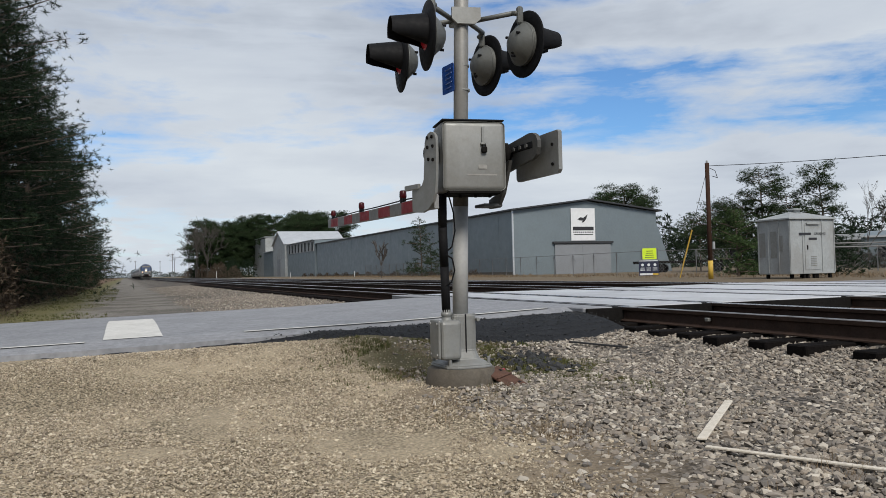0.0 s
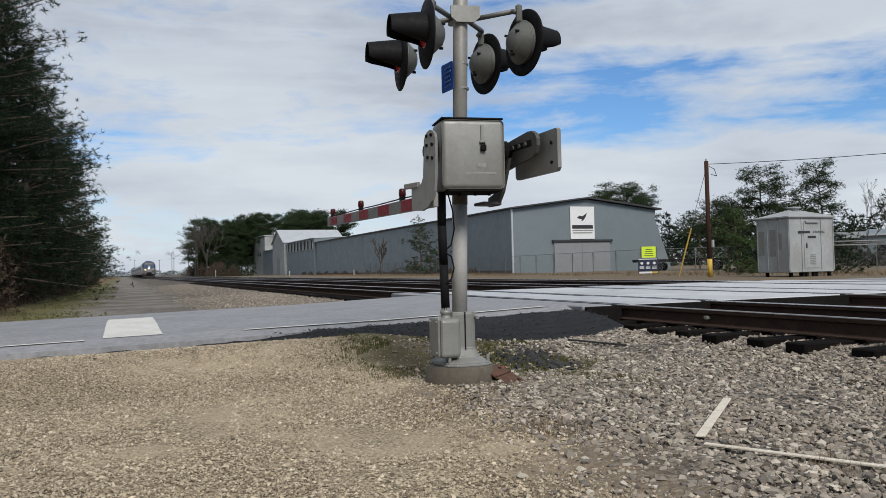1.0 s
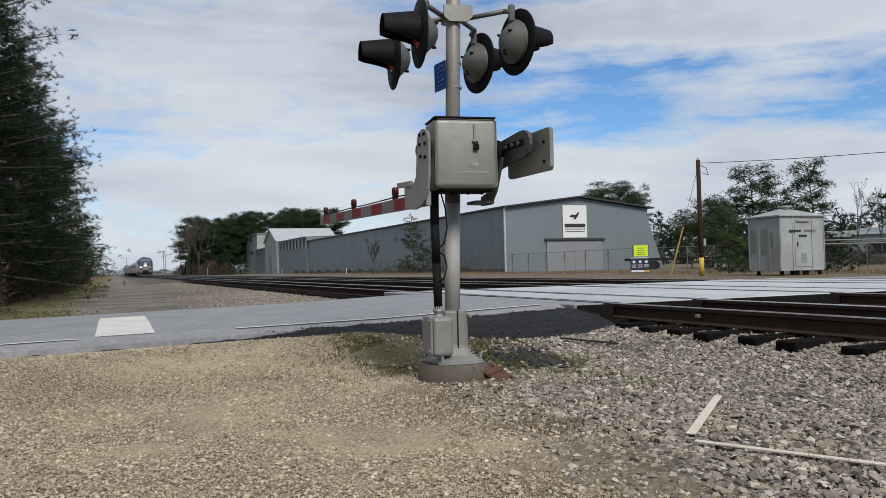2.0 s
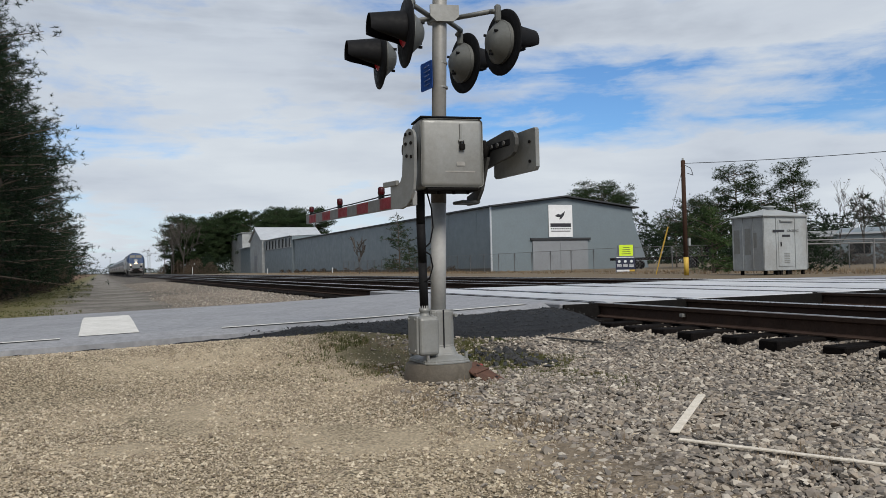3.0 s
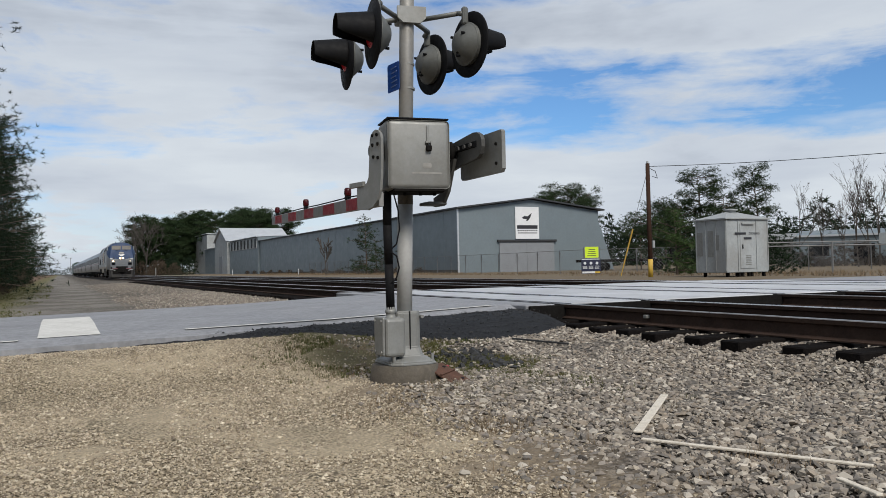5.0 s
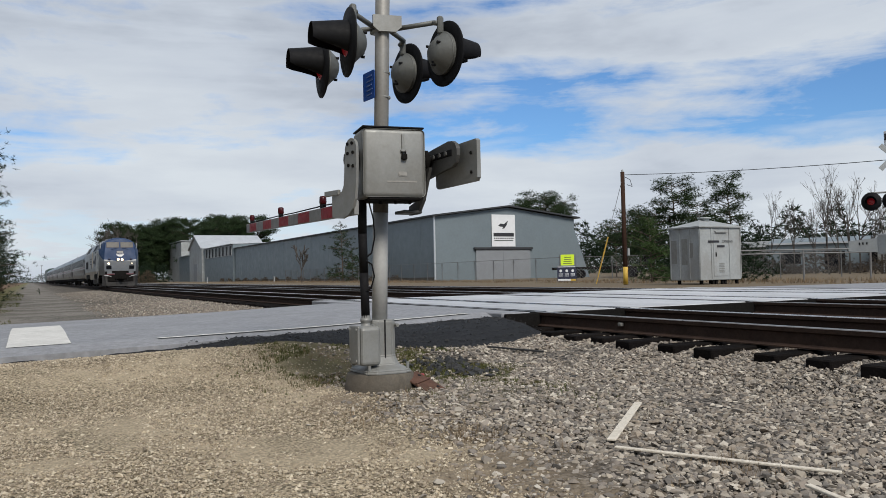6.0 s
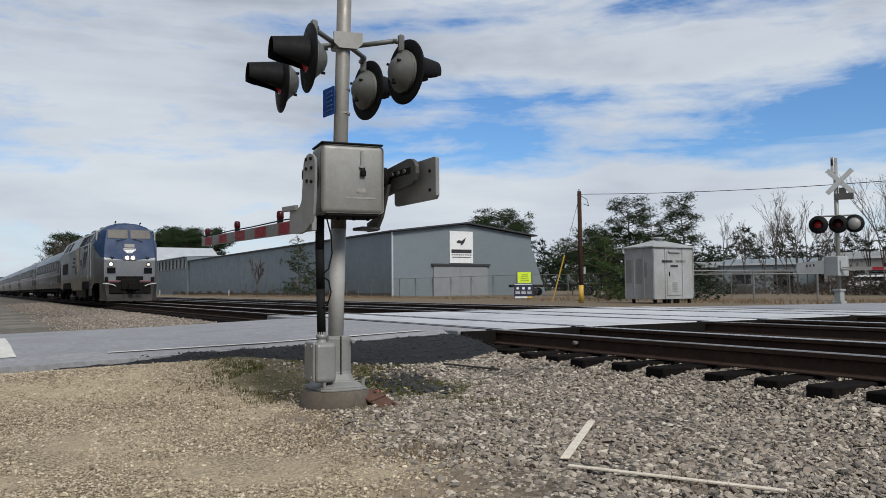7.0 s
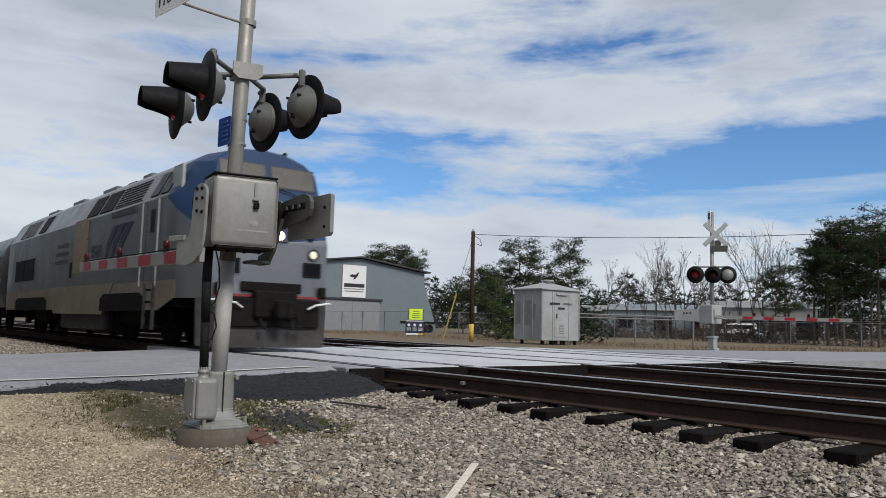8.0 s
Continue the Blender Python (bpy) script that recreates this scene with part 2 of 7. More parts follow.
M_NEEDLED = material("deep_green_needles", (0.015, 0.028, 0.012), 0.7, 0, 0.2, 0.7, (0.010, 0.019, 0.010), isl=0.4, spec=0.12)
M_BROWNLEAF = material("dry_brown_leaves", (0.085, 0.060, 0.042), 0.8, 0, 0.2, 2, (0.055, 0.045, 0.032), isl=0.4, spec=0.15)
M_GRASS = material("winter_grass", (0.060, 0.078, 0.022), 0.8, 0, 0.25, 3, (0.10, 0.085, 0.04), isl=0.4, spec=0.15)
M_STRAW = material("dry_straw", (0.19, 0.13, 0.075), 0.85, 0, 0.2, 3, (0.14, 0.105, 0.065), isl=0.4)


# ---- mesh helpers ----
def mesh_object(name, bm, mat, parent=None, label="", smooth=False):
    me = bpy.data.meshes.new(name)
    bm.normal_update()
    bm.to_mesh(me)
    bm.free()
    for x in (mat if isinstance(mat, (list, tuple)) else [mat]):
        me.materials.append(x)
    if smooth:
        me.polygons.foreach_set("use_smooth", [True] * len(me.polygons))
    ob = new(name, me)
    if parent:
        ob.parent = parent
    if label:
        ob["label"] = label
    return ob


def part(name, bm, mat, parent, label="", smooth=False):
    return mesh_object(name, bm, mat, parent, label, smooth)


def share(name, ob, parent, m):
    """Another piece on the same mesh."""
    o = new(name, ob.data)
    o.parent = parent
    o.matrix_basis = m
    return o


def thing(name, m, label, category, group=""):
    ob = new(name)
    ob.matrix_basis = m
    ob.empty_display_size = 0.1
    return tagged(ob, label, category, group)


def raw_mesh(name, verts, faces, mat, parent=None, smooth=False):
    me = bpy.data.meshes.new(name)
    verts, faces = np.asarray(verts, dtype=np.float32), np.asarray(faces, dtype=np.int32)
    k = faces.shape[1]
    me.vertices.add(len(verts))
    me.vertices.foreach_set("co", verts.ravel())
    me.loops.add(faces.size)
    me.loops.foreach_set("vertex_index", faces.ravel())
    me.polygons.add(len(faces))
    me.polygons.foreach_set("loop_start", np.arange(0, faces.size, k, dtype=np.int32))
    me.polygons.foreach_set("loop_total", np.full(len(faces), k, dtype=np.int32))
    me.polygons.foreach_set("use_smooth", np.full(len(faces), smooth, dtype=bool))
    me.update(calc_edges=True)
    me.materials.append(mat)
    ob = new(name, me)
    if parent:
        ob.parent = parent
    return ob


def block(bm, x0, x1, y0, y1, z0, z1, bevel=0.0, seg=1, m=None):
    vs = bmesh.ops.create_cube(bm, size=1)["verts"]
    for v in vs:
        v.co = Vector(((x0 + x1) / 2 + v.co.x * (x1 - x0), (y0 + y1) / 2 + v.co.y * (y1 - y0), (z0 + z1) / 2 + v.co.z * (z1 - z0)))
    if bevel:
        es = list({e for v in vs for e in v.link_edges})
        vs = list({v for f in bmesh.ops.bevel(bm, geom=es, offset=bevel, segments=seg, affect="EDGES", profile=0.5)["faces"] for v in f.verts} | {v for v in vs if v.is_valid})
    if m:
        bmesh.ops.transform(bm, matrix=m, verts=vs)
    return vs


def box_bm(*a, **k):
    bm = bmesh.new()
    block(bm, *a, **k)
    return bm


def rod(bm, a, b, r0, r1=None, seg=12, caps=True):
    a, b = Vector(a), Vector(b)
    d = b - a
    m = Matrix.Translation((a + b) / 2) @ d.to_track_quat("Z", "Y").to_matrix().to_4x4()
    return bmesh.ops.create_cone(bm, cap_ends=caps, segments=seg, radius1=r0, radius2=r0 if r1 is None else r1, depth=d.length, matrix=m)["verts"]


def rod_bm(a, b, r0, r1=None, seg=12):
    bm = bmesh.new()
    rod(bm, a, b, r0, r1, seg)
    return bm


def lathe(bm, profile, seg=24, m=None):
    """Turns (r, z) pairs round the z axis."""
    rings, made = [], []
    for r, z in profile:
        if r < 1e-6:
            ring = [bm.verts.new((0, 0, z))] * seg
        else:
            ring = [bm.verts.new((r * math.cos(2 * math.pi * i / seg), r * math.sin(2 * math.pi * i / seg), z)) for i in range(seg)]
        rings.append(ring)
        made += ring if r >= 1e-6 else ring[:1]
    for a, b in zip(rings, rings[1:]):
        for i in range(seg):
            q = [a[i], a[(i + 1) % seg], b[(i + 1) % seg], b[i]]
            q = list(dict.fromkeys(q))
            if len(q) > 2:
                bm.faces.new(q)
    if m:
        bmesh.ops.transform(bm, matrix=m, verts=made)
    return made


def lathe_bm(profile, seg=24, m=None):
    bm = bmesh.new()
    lathe(bm, profile, seg, m)
    return bm


def plate(bm, outline, thick, m=None):
    """A flat outline of (x, z) pairs, thick in y."""
    a = [bm.verts.new((x, -thick / 2, z)) for x, z in outline]
    b = [bm.verts.new((x, thick / 2, z)) for x, z in outline]
    bm.faces.new(a)
    bm.faces.new(b[::-1])
    n = len(a)
    for i in range(n):
        bm.faces.new([a[(i + 1) % n], a[i], b[i], b[(i + 1) % n]])
    if m:
        bmesh.ops.transform(bm, matrix=m, verts=a + b)
    return a + b


def plate_bm(outline, thick, m=None):
    bm = bmesh.new()
    plate(bm, outline, thick, m)
    return bm


def rounded(w, h, r, n=4):
    """Outline of a rounded rectangle about its middle."""
    pts = []
    for cx, cz, a0 in ((w / 2 - r, h / 2 - r, 0), (-w / 2 + r, h / 2 - r, 90), (-w / 2 + r, -h / 2 + r, 180), (w / 2 - r, -h / 2 + r, 270)):
        for i in range(n + 1):
            a = radians(a0 + 90 * i / n)
            pts.append((cx + r * math.cos(a), cz + r * math.sin(a)))
    return pts


def tube(bm, pts, r, seg=8):
    for a, b in zip(pts, pts[1:]):
        rod(bm, a, b, r, r, seg)
    for p in pts[1:-1]:
        bmesh.ops.create_icosphere(bm, subdivisions=1, radius=r * 1.02, matrix=Matrix.Translation(p))


def lettering(name, text, size, mat, parent, m, squash=1.0):
    cu = bpy.data.curves.new(name, "FONT")
    cu.body, cu.size, cu.align_x, cu.align_y, cu.extrude = text, size, "CENTER", "CENTER", 0.002
    tmp = bpy.data.objects.new(name, cu)
    me = bpy.data.meshes.new_from_object(tmp)
    bpy.data.objects.remove(tmp)
    bpy.data.curves.remove(cu)
    me.materials.clear()
    me.materials.append(mat)
    ob = new(name, me)
    ob.parent = parent
    ob.matrix_basis = m @ Matrix.Diagonal((squash, 1, 1, 1))
    return ob


# ---- ground ----
ROAD_X0, ROAD_X1 = -16.0, -8.85
TRACKS = (6.72, 10.72, 14.75)


def smooth(a, b, x):
    t = np.clip((np.asarray(x, dtype=float) - a) / (b - a), 0, 1)
    return t * t * (3 - 2 * t)


def road_z(y):
    return np.interp(y, [-400, -30, -10, -1, 3, 5.4, 16.5, 30, 60, 400], [-1.0, -0.8, -0.35, -0.165, -0.085, 0.0, 0.0, -0.06, -0.2, -0.4])


def ground_z(x, y):
    """Height of the ground sheet."""
    x, y = np.asarray(x, dtype=float), np.asarray(y, dtype=float)
    base = np.interp(y, [-300, -20, -4, 0, 3.2, 4.6, 5.35, 5.7, 16.0, 17.5, 20, 60, 300], [-0.6, -0.7, -0.46, -0.46, -0.41, -0.39, -0.30, -0.242, -0.245, -0.32, -0.22, -0.18, 0.3])
    left = np.interp(y, [-300, -20, -4, 0, 2.0, 4.2, 5.5, 16.0, 17.5, 20, 60, 300], [-0.6, -0.7, -0.42, -0.46, -0.42, -0.30, -0.27, -0.29, -0.32, -0.22, -0.18, 0.3])
    k = smooth(-13, -18, x)
    z = base * (1 - k) + left * k
    # the drive climbs to the road's edge
    k = smooth(-6.3, -8.75, x) * smooth(-17, -16, x)
    top = np.where(y < 2.4, road_z(y) - 0.07, np.interp(y, [2.4, 3.3, 4.6, 5.6], [-0.16, -0.24, -0.27, -0.25]))
    z = z * (1 - k) + top * k
    z = z + 0.075 * np.exp(-((x + 5.75) ** 2 + (y - 2.45) ** 2) / 0.42)
    under = smooth(-17.0, -16.2, x) * smooth(-8.2, -9.0, x)
    return z * (1 - under) + np.minimum(z, road_z(y) - 0.12) * under


def sheet_axis(fine0, fine1, step, far):
    a = list(np.arange(fine0, fine1, step))
    s, v = step, fine1
    while v < far:
        a.append(v)
        s *= 1.25
        v += s
    a.append(far)
    s, v, low = step, fine0, []
    while v > -far:
        s *= 1.25
        v -= s
        low.append(max(v, -far))
    return np.array(low[::-1] + a)


def wobble(x, y, s, k=0.0):
    return np.array([noise.noise((a * s, b * s, k)) for a, b in zip(x.ravel(), y.ravel())]).reshape(x.shape)


def build_ground():
    xs, ys = sheet_axis(-12, 1.5, 0.09, 2600), sheet_axis(-2, 6.5, 0.09, 2600)
    X, Y = np.meshgrid(xs, ys, indexing="ij")
    Z = ground_z(X, Y)
    near = (np.abs(X) < 60) & (np.abs(Y) < 60)
    rough = np.zeros_like(Z)
    rough[near] = 0.018 * wobble(X[near], Y[near], 1.1) + 0.012 * wobble(X[near], Y[near], 4.3, 3.0)
    Z = Z + rough
    n, m = X.shape
    idx = np.arange(n * m).reshape(n, m)
    faces = np.stack([idx[:-1, :-1], idx[1:, :-1], idx[1:, 1:], idx[:-1, 1:]], -1).reshape(-1, 4)
    ob = raw_mesh("ground", np.stack([X, Y, Z], -1).reshape(-1, 3), faces, M_GROUND, smooth=True)
    tagged(ob, "tan gravel, grey ballast, dry grass and dirt", "ground", kind="structure")


def ground_material():
    m = bpy.data.materials.new("gravel_and_dirt")
    m.use_nodes = True
    nt = m.node_tree
    b = nt.nodes["Principled BSDF"]
    N, L = nt.nodes.new, nt.links.new
    b.inputs["Roughness"].default_value, b.inputs["Specular IOR Level"].default_value = 0.92, 0.2
    tc = N("ShaderNodeTexCoord")
    P = tc.outputs["Object"]
    sep = N("ShaderNodeSeparateXYZ")
    L(P, sep.inputs[0])

    def op(kind, a, c=None, clamp=False):
        n = N("ShaderNodeMath")
        n.operation, n.use_clamp = kind, clamp
        for i, s in enumerate((a, c)):
            if s is None:
                continue
            if isinstance(s, (int, float)):
                n.inputs[i].default_value = s
            else:
                L(s, n.inputs[i])
        return n.outputs[0]

    def noise_tex(s, detail=4, r=0.6):
        n = N("ShaderNodeTexNoise")
        n.inputs["Scale"].default_value, n.inputs["Detail"].default_value, n.inputs["Roughness"].default_value = s, detail, r
        L(P, n.inputs["Vector"])
        return n.outputs["Fac"]

    def step(v, a, c):
        n = N("ShaderNodeMapRange")
        n.interpolation_type = "SMOOTHSTEP"
        n.inputs[1].default_value, n.inputs[2].default_value = a, c
        L(v, n.inputs[0])
        return n.outputs[0]

    def mix(fac, a, c):
        n = N("ShaderNodeMix")
        n.data_type = "RGBA"
        for key, val in (("Factor", fac), ("A", a), ("B", c)):
            if hasattr(val, "is_linked"):
                L(val, n.inputs[key])
            else:
                n.inputs[key].default_value = val if key == "Factor" else (*val, 1)
        return n.outputs["Result"]

    def stones(scale, dark, pale):
        """Packed stones: every cell its own shade, dark joints."""
        v = N("ShaderNodeTexVoronoi")
        v.inputs["Scale"].default_value = scale
        L(P, v.inputs["Vector"])
        hue = N("ShaderNodeSeparateColor")
        L(v.outputs["Color"], hue.inputs[0])
        c = mix(hue.outputs[0], dark, pale)
        joint = step(v.outputs["Distance"], 0.35, 0.75)
        return mix(joint, c, tuple(x * 0.35 for x in dark)), v.outputs["Distance"]

    wob = op("MULTIPLY", op("SUBTRACT", noise_tex(0.9, 5), 0.5), 1.6)
    x, y = op("ADD", sep.outputs[0], wob), op("ADD", sep.outputs[1], wob)
    tan, d1 = stones(55, (0.24, 0.195, 0.13), (0.46, 0.385, 0.27))
    tan = mix(op("MULTIPLY", step(noise_tex(0.8, 5), 0.45, 0.65), 0.7), tan, (0.38, 0.315, 0.22))
    grey, d2 = stones(24, (0.08, 0.07, 0.062), (0.22, 0.195, 0.165))
    dirt = mix(noise_tex(5, 6), (0.17, 0.13, 0.09), (0.25, 0.20, 0.14))
    grass = mix(noise_tex(6, 5), (0.075, 0.08, 0.03), (0.17, 0.145, 0.07))
    woods = mix(noise_tex(2, 6), (0.09, 0.055, 0.035), (0.15, 0.10, 0.065))
    straw = mix(noise_tex(1.2, 6), (0.11, 0.083, 0.055), (0.17, 0.138, 0.095))
    # driveway gravel in front, ballast beyond a wandering line
    line = op("SUBTRACT", y, op("ADD", op("MULTIPLY", x, -0.13), 1.55))
    near = step(line, -0.12, 0.22)
    col = mix(near, tan, grey)
    strip = op("MULTIPLY", step(line, -0.25, 0.05), op("SUBTRACT", 1.0, step(line, 0.25, 0.75)))
    col = mix(op("MULTIPLY", strip, 0.75), col, dirt)
    # a patch of weeds round the signal
    dx, dy = op("ADD", sep.outputs[0], 7.2), op("SUBTRACT", sep.outputs[1], 2.9)
    far = op("SQRT", op("ADD", op("MULTIPLY", op("MULTIPLY", dx, dx), 0.14), op("MULTIPLY", dy, dy)))
    weeds = op("MULTIPLY", op("SUBTRACT", 1.0, step(op("ADD", far, op("MULTIPLY", wob, 0.5)), 0.50, 1.15)), step(noise_tex(2.2, 5), 0.30, 0.50))
    col = mix(weeds, col, mix(noise_tex(3, 4), dirt_dark, grass))
    # beyond the road: gravel track, grass verge, leaf litter
    left = op("SUBTRACT", 1.0, step(x, -16.2, -15.2))
    path = mix(step(noise_tex(0.5, 6), 0.42, 0.6), (0.15, 0.142, 0.125), (0.30, 0.283, 0.255))
    path = mix(0.5, path, grey)
    verge = mix(step(y, -2.0, -0.5), grass, path)
    verge = mix(step(y, -4.2, -2.2), woods, verge)
    verge = mix(step(y, 1.2, 2.6), verge, grey)
    col = mix(left, col, verge)
    # across the railway: winter grass and sand
    col = mix(step(y, 16.6, 18.0), col, straw)
    L(col, b.inputs["Base Color"])
    bn = N("ShaderNodeBump")
    bn.inputs["Strength"].default_value, bn.inputs["Distance"].default_value = 0.9, 0.02
    h = op("ADD", op("MULTIPLY", op("SUBTRACT", 1.0, d1), 0.35), op("MULTIPLY", op("SUBTRACT", 1.0, d2), 0.5))
    L(op("ADD", h, op("MULTIPLY", noise_tex(90, 3), 0.4)), bn.inputs["Height"])
    L(bn.outputs[0], b.inputs["Normal"])
    return m


dirt_dark = (0.075, 0.06, 0.04)
M_GROUND = ground_material()
build_ground()


# ---- road ----
def ribbon(xs, ys, zf, thick, name, mat, label, category):
    """A slab that follows a height along y, with real sides."""
    bm = bmesh.new()
    rows = []
    for y in ys:
        z = float(zf(y))
        rows.append([bm.verts.new((x(y) if callable(x) else x, y, z + dz)) for x, dz in xs] + [bm.verts.new(((xs[-1][0](y) if callable(xs[-1][0]) else xs[-1][0]), y, z - thick)),
                    bm.verts.new(((xs[0][0](y) if callable(xs[0][0]) else xs[0][0]), y, z - thick))])
    for a, b in zip(rows, rows[1:]):
        n = len(a)
        for i in range(n):
            bm.faces.new([a[i], b[i], b[(i + 1) % n], a[(i + 1) % n]])
    bm.faces.new(rows[0])
    bm.faces.new(rows[-1][::-1])
    bmesh.ops.recalc_face_normals(bm, faces=bm.faces[:])
    return tagged(mesh_object(name, bm, mat), label, category, kind="structure")


def edge_near(y):
    return -9.03 + 0.17 * float(smooth(2.4, 0.6, y)) + 0.05 * noise.noise((y * 0.9, 2.0, 0)) + 0.03 * noise.noise((y * 3.7, 5.0, 0))


def build_road():
    ys = [-400, -120, -50, -25, -12] + [-8 + 0.25 * i for i in range(54)] + [5.42]
    ribbon([(-15.2, -0.02), (-12.2, 0.02), (-9.2, 0.0), (edge_near, -0.05)], ys, road_z, 0.16, "road", M_ASPHALT, "worn grey asphalt road with a pale stop bar", "road")
    ribbon([(-15.6, 0), (-12.2, 0.02), (-8.9, 0)], [16.55, 20, 25, 30, 40, 60, 100, 400], road_z, 0.2, "road_far", M_ASPHALT, "grey asphalt road beyond the railway", "road")
    # painted stop bar and edge line
    bm = bmesh.new()
    def crown(x):
        return float(np.interp(x, [-15.2, -12.2, -9.2], [-0.02, 0.02, 0.0]))

    cols = []
    for x in (-13.15, -12.2, -11.2, -10.2, -9.35):
        cols.append([bm.verts.new((x, y + 0.015 * noise.noise((x * 3, y, 0)), float(road_z(y)) + crown(x) + 0.006)) for y in (-0.22, 0.1, 0.40)])
    for a, b in zip(cols, cols[1:]):
        for i in range(2):
            bm.faces.new([a[i], b[i], b[i + 1], a[i + 1]])
    tagged(mesh_object("stop_bar", bm, M_PAINT), "worn white painted stop bar on asphalt", "road marking", kind="structure")
    bm = bmesh.new()
    prev = None
    for i in range(70):
        y = -9 + i * 0.205
        z = float(road_z(y)) + 0.006
        w = 0.055 + 0.012 * noise.noise((y * 4, 0, 0))
        cur = [bm.verts.new((-9.22 - w, y, z)), bm.verts.new((-9.22 + w, y, z))]
        if prev and not -0.2 < y < 1.35:
            bm.faces.new([prev[0], prev[1], cur[1], cur[0]])
        prev = cur
    tagged(mesh_object("edge_line", bm, M_PAINT), "worn white painted edge line", "road marking", kind="structure")


build_road()


# ---- railway ----
def rail_profile():
    return [(-0.07, -0.186), (0.07, -0.186), (0.07, -0.174), (0.012, -0.155), (0.009, -0.06), (0.036, -0.045), (0.038, -0.008), (0.030, 0.0),
            (-0.030, 0.0), (-0.038, -0.008), (-0.036, -0.045), (-0.009, -0.06), (-0.012, -0.155), (-0.07, -0.174)]


BEND_X, BEND = -14.0, 0.0057


def track_dy(x):
    """West of the road the line bears slightly towards the near side."""
    return BEND * min(0.0, x - BEND_X)


def on_track(x):
    return pose(x, TRACKS[0] + track_dy(x - 8), 0, 0, 0, math.degrees(math.atan(BEND)) * min(1.0, max(0.0, (BEND_X - x + 4) / 8)))


def build_rail(y, head):
    bm = bmesh.new()
    prof = rail_profile()
    xs = [-1500, -300, -60, -30, -14, 30, 200]
    rings = [[bm.verts.new((x, y + track_dy(x) + a, b)) for a, b in prof] for x in xs]
    for a, b in zip(rings, rings[1:]):
        for i in range(len(prof)):
            f = bm.faces.new([a[i], a[(i + 1) % len(prof)], b[(i + 1) % len(prof)], b[i]])
            f.material_index = 1 if 6 <= i <= 8 else 0
    bmesh.ops.recalc_face_normals(bm, faces=bm.faces[:])
    return bm, [M_RAIL, head]


def build_tracks():
    tie_bm = bmesh.new()
    block(tie_bm, -0.115, 0.115, -1.30, 1.30, -0.355, -0.190, 0.012)
    tie_mesh = None
    for k, c in enumerate(TRACKS):
        track = tagged(new("railway_track"), "railway track with rusty rails on black timber ties", "railway track", "railway tracks", "structure")
        for y, head in ((c - 0.7175, M_RAILDULL), (c + 0.7175, M_RAILTOP)):
            bm, mats = build_rail(y, head)
            part("rail", bm, mats, track)
        rnd = random.Random(10 + k)
        xs = [x for x in np.arange(-70, 6, 0.535)] if k == 0 else [x for x in np.arange(-45, 12, 0.535)]
        for x in xs:
            if tie_mesh is None:
                tie_mesh = part("tie", tie_bm, M_TIE, track)
                tie = tie_mesh
            else:
                tie = share("tie", tie_mesh, track, Matrix())
            tie.matrix_basis = pose(x + rnd.uniform(-0.05, 0.05), c + track_dy(x) + rnd.uniform(-0.06, 0.06), rnd.uniform(-0.012, 0.004), 0, 0, rnd.uniform(-1.5, 1.5))


def build_crossing():
    """Concrete panels between and beside the rails."""
    crossing = tagged(new("level_crossing"), "pale concrete crossing panels between the rails", "level crossing", kind="structure")
    cells = []
    bands = [(5.42, TRACKS[0] - 0.85)]
    for i, c in enumerate(TRACKS):
        bands.append((c - 0.585, c + 0.585))
        hi = TRACKS[i + 1] - 0.85 if i < 2 else 16.55
        bands.append((c + 0.85, hi))
    for y0, y1 in bands:
        x = -16.6
        while x < -8.9:
            x1 = min(x + 2.44, -8.78)
            cells.append((x + 0.006, x1 - 0.006, y0, y1))
            x = x1
    made = {}
    for x0, x1, y0, y1 in cells:
        key = (round(x1 - x0, 3), round(y1 - y0, 3))
        if key not in made:
            w, d = key
            made[key] = part("panel", box_bm(-w / 2, w / 2, -d / 2, d / 2, -0.18, 0.0, 0.012), M_ASPHALT if y0 < 5.5 else M_PANEL, crossing)
            p = made[key]
        else:
            p = share("panel", made[key], crossing, Matrix())
        p.matrix_basis = pose((x0 + x1) / 2, (y0 + y1) / 2, random.uniform(-0.008, 0.002), random.uniform(-0.15, 0.15), random.uniform(-0.15, 0.15), 0)
    bm = bmesh.new()
    block(bm, -16.55, -8.80, 5.45, 16.5, -0.30, -0.045)
    part("flangeway_filler", bm, M_RUBBER, crossing)
    part("end_kerb", box_bm(-8.78, -8.72, 5.45, 16.5, -0.24, -0.012, 0.008), M_TRUCK, crossing, "dark steel end angle")
    for c in TRACKS:
        for y in (c - 0.7175, c + 0.7175):
            for a, b in ((y - 0.125, y - 0.045), (y + 0.045, y + 0.125)):
                part("rubber_strip", box_bm(-16.6, -8.79, a, b, -0.15, 0.001, 0.006), M_RUBBER, crossing, "black rubber flangeway strip")


build_tracks()
build_crossing()


# ---- crossing signal beside the camera ----
def W(x, y, z, o):
    return (x - o[0], y - o[1], z - o[2])


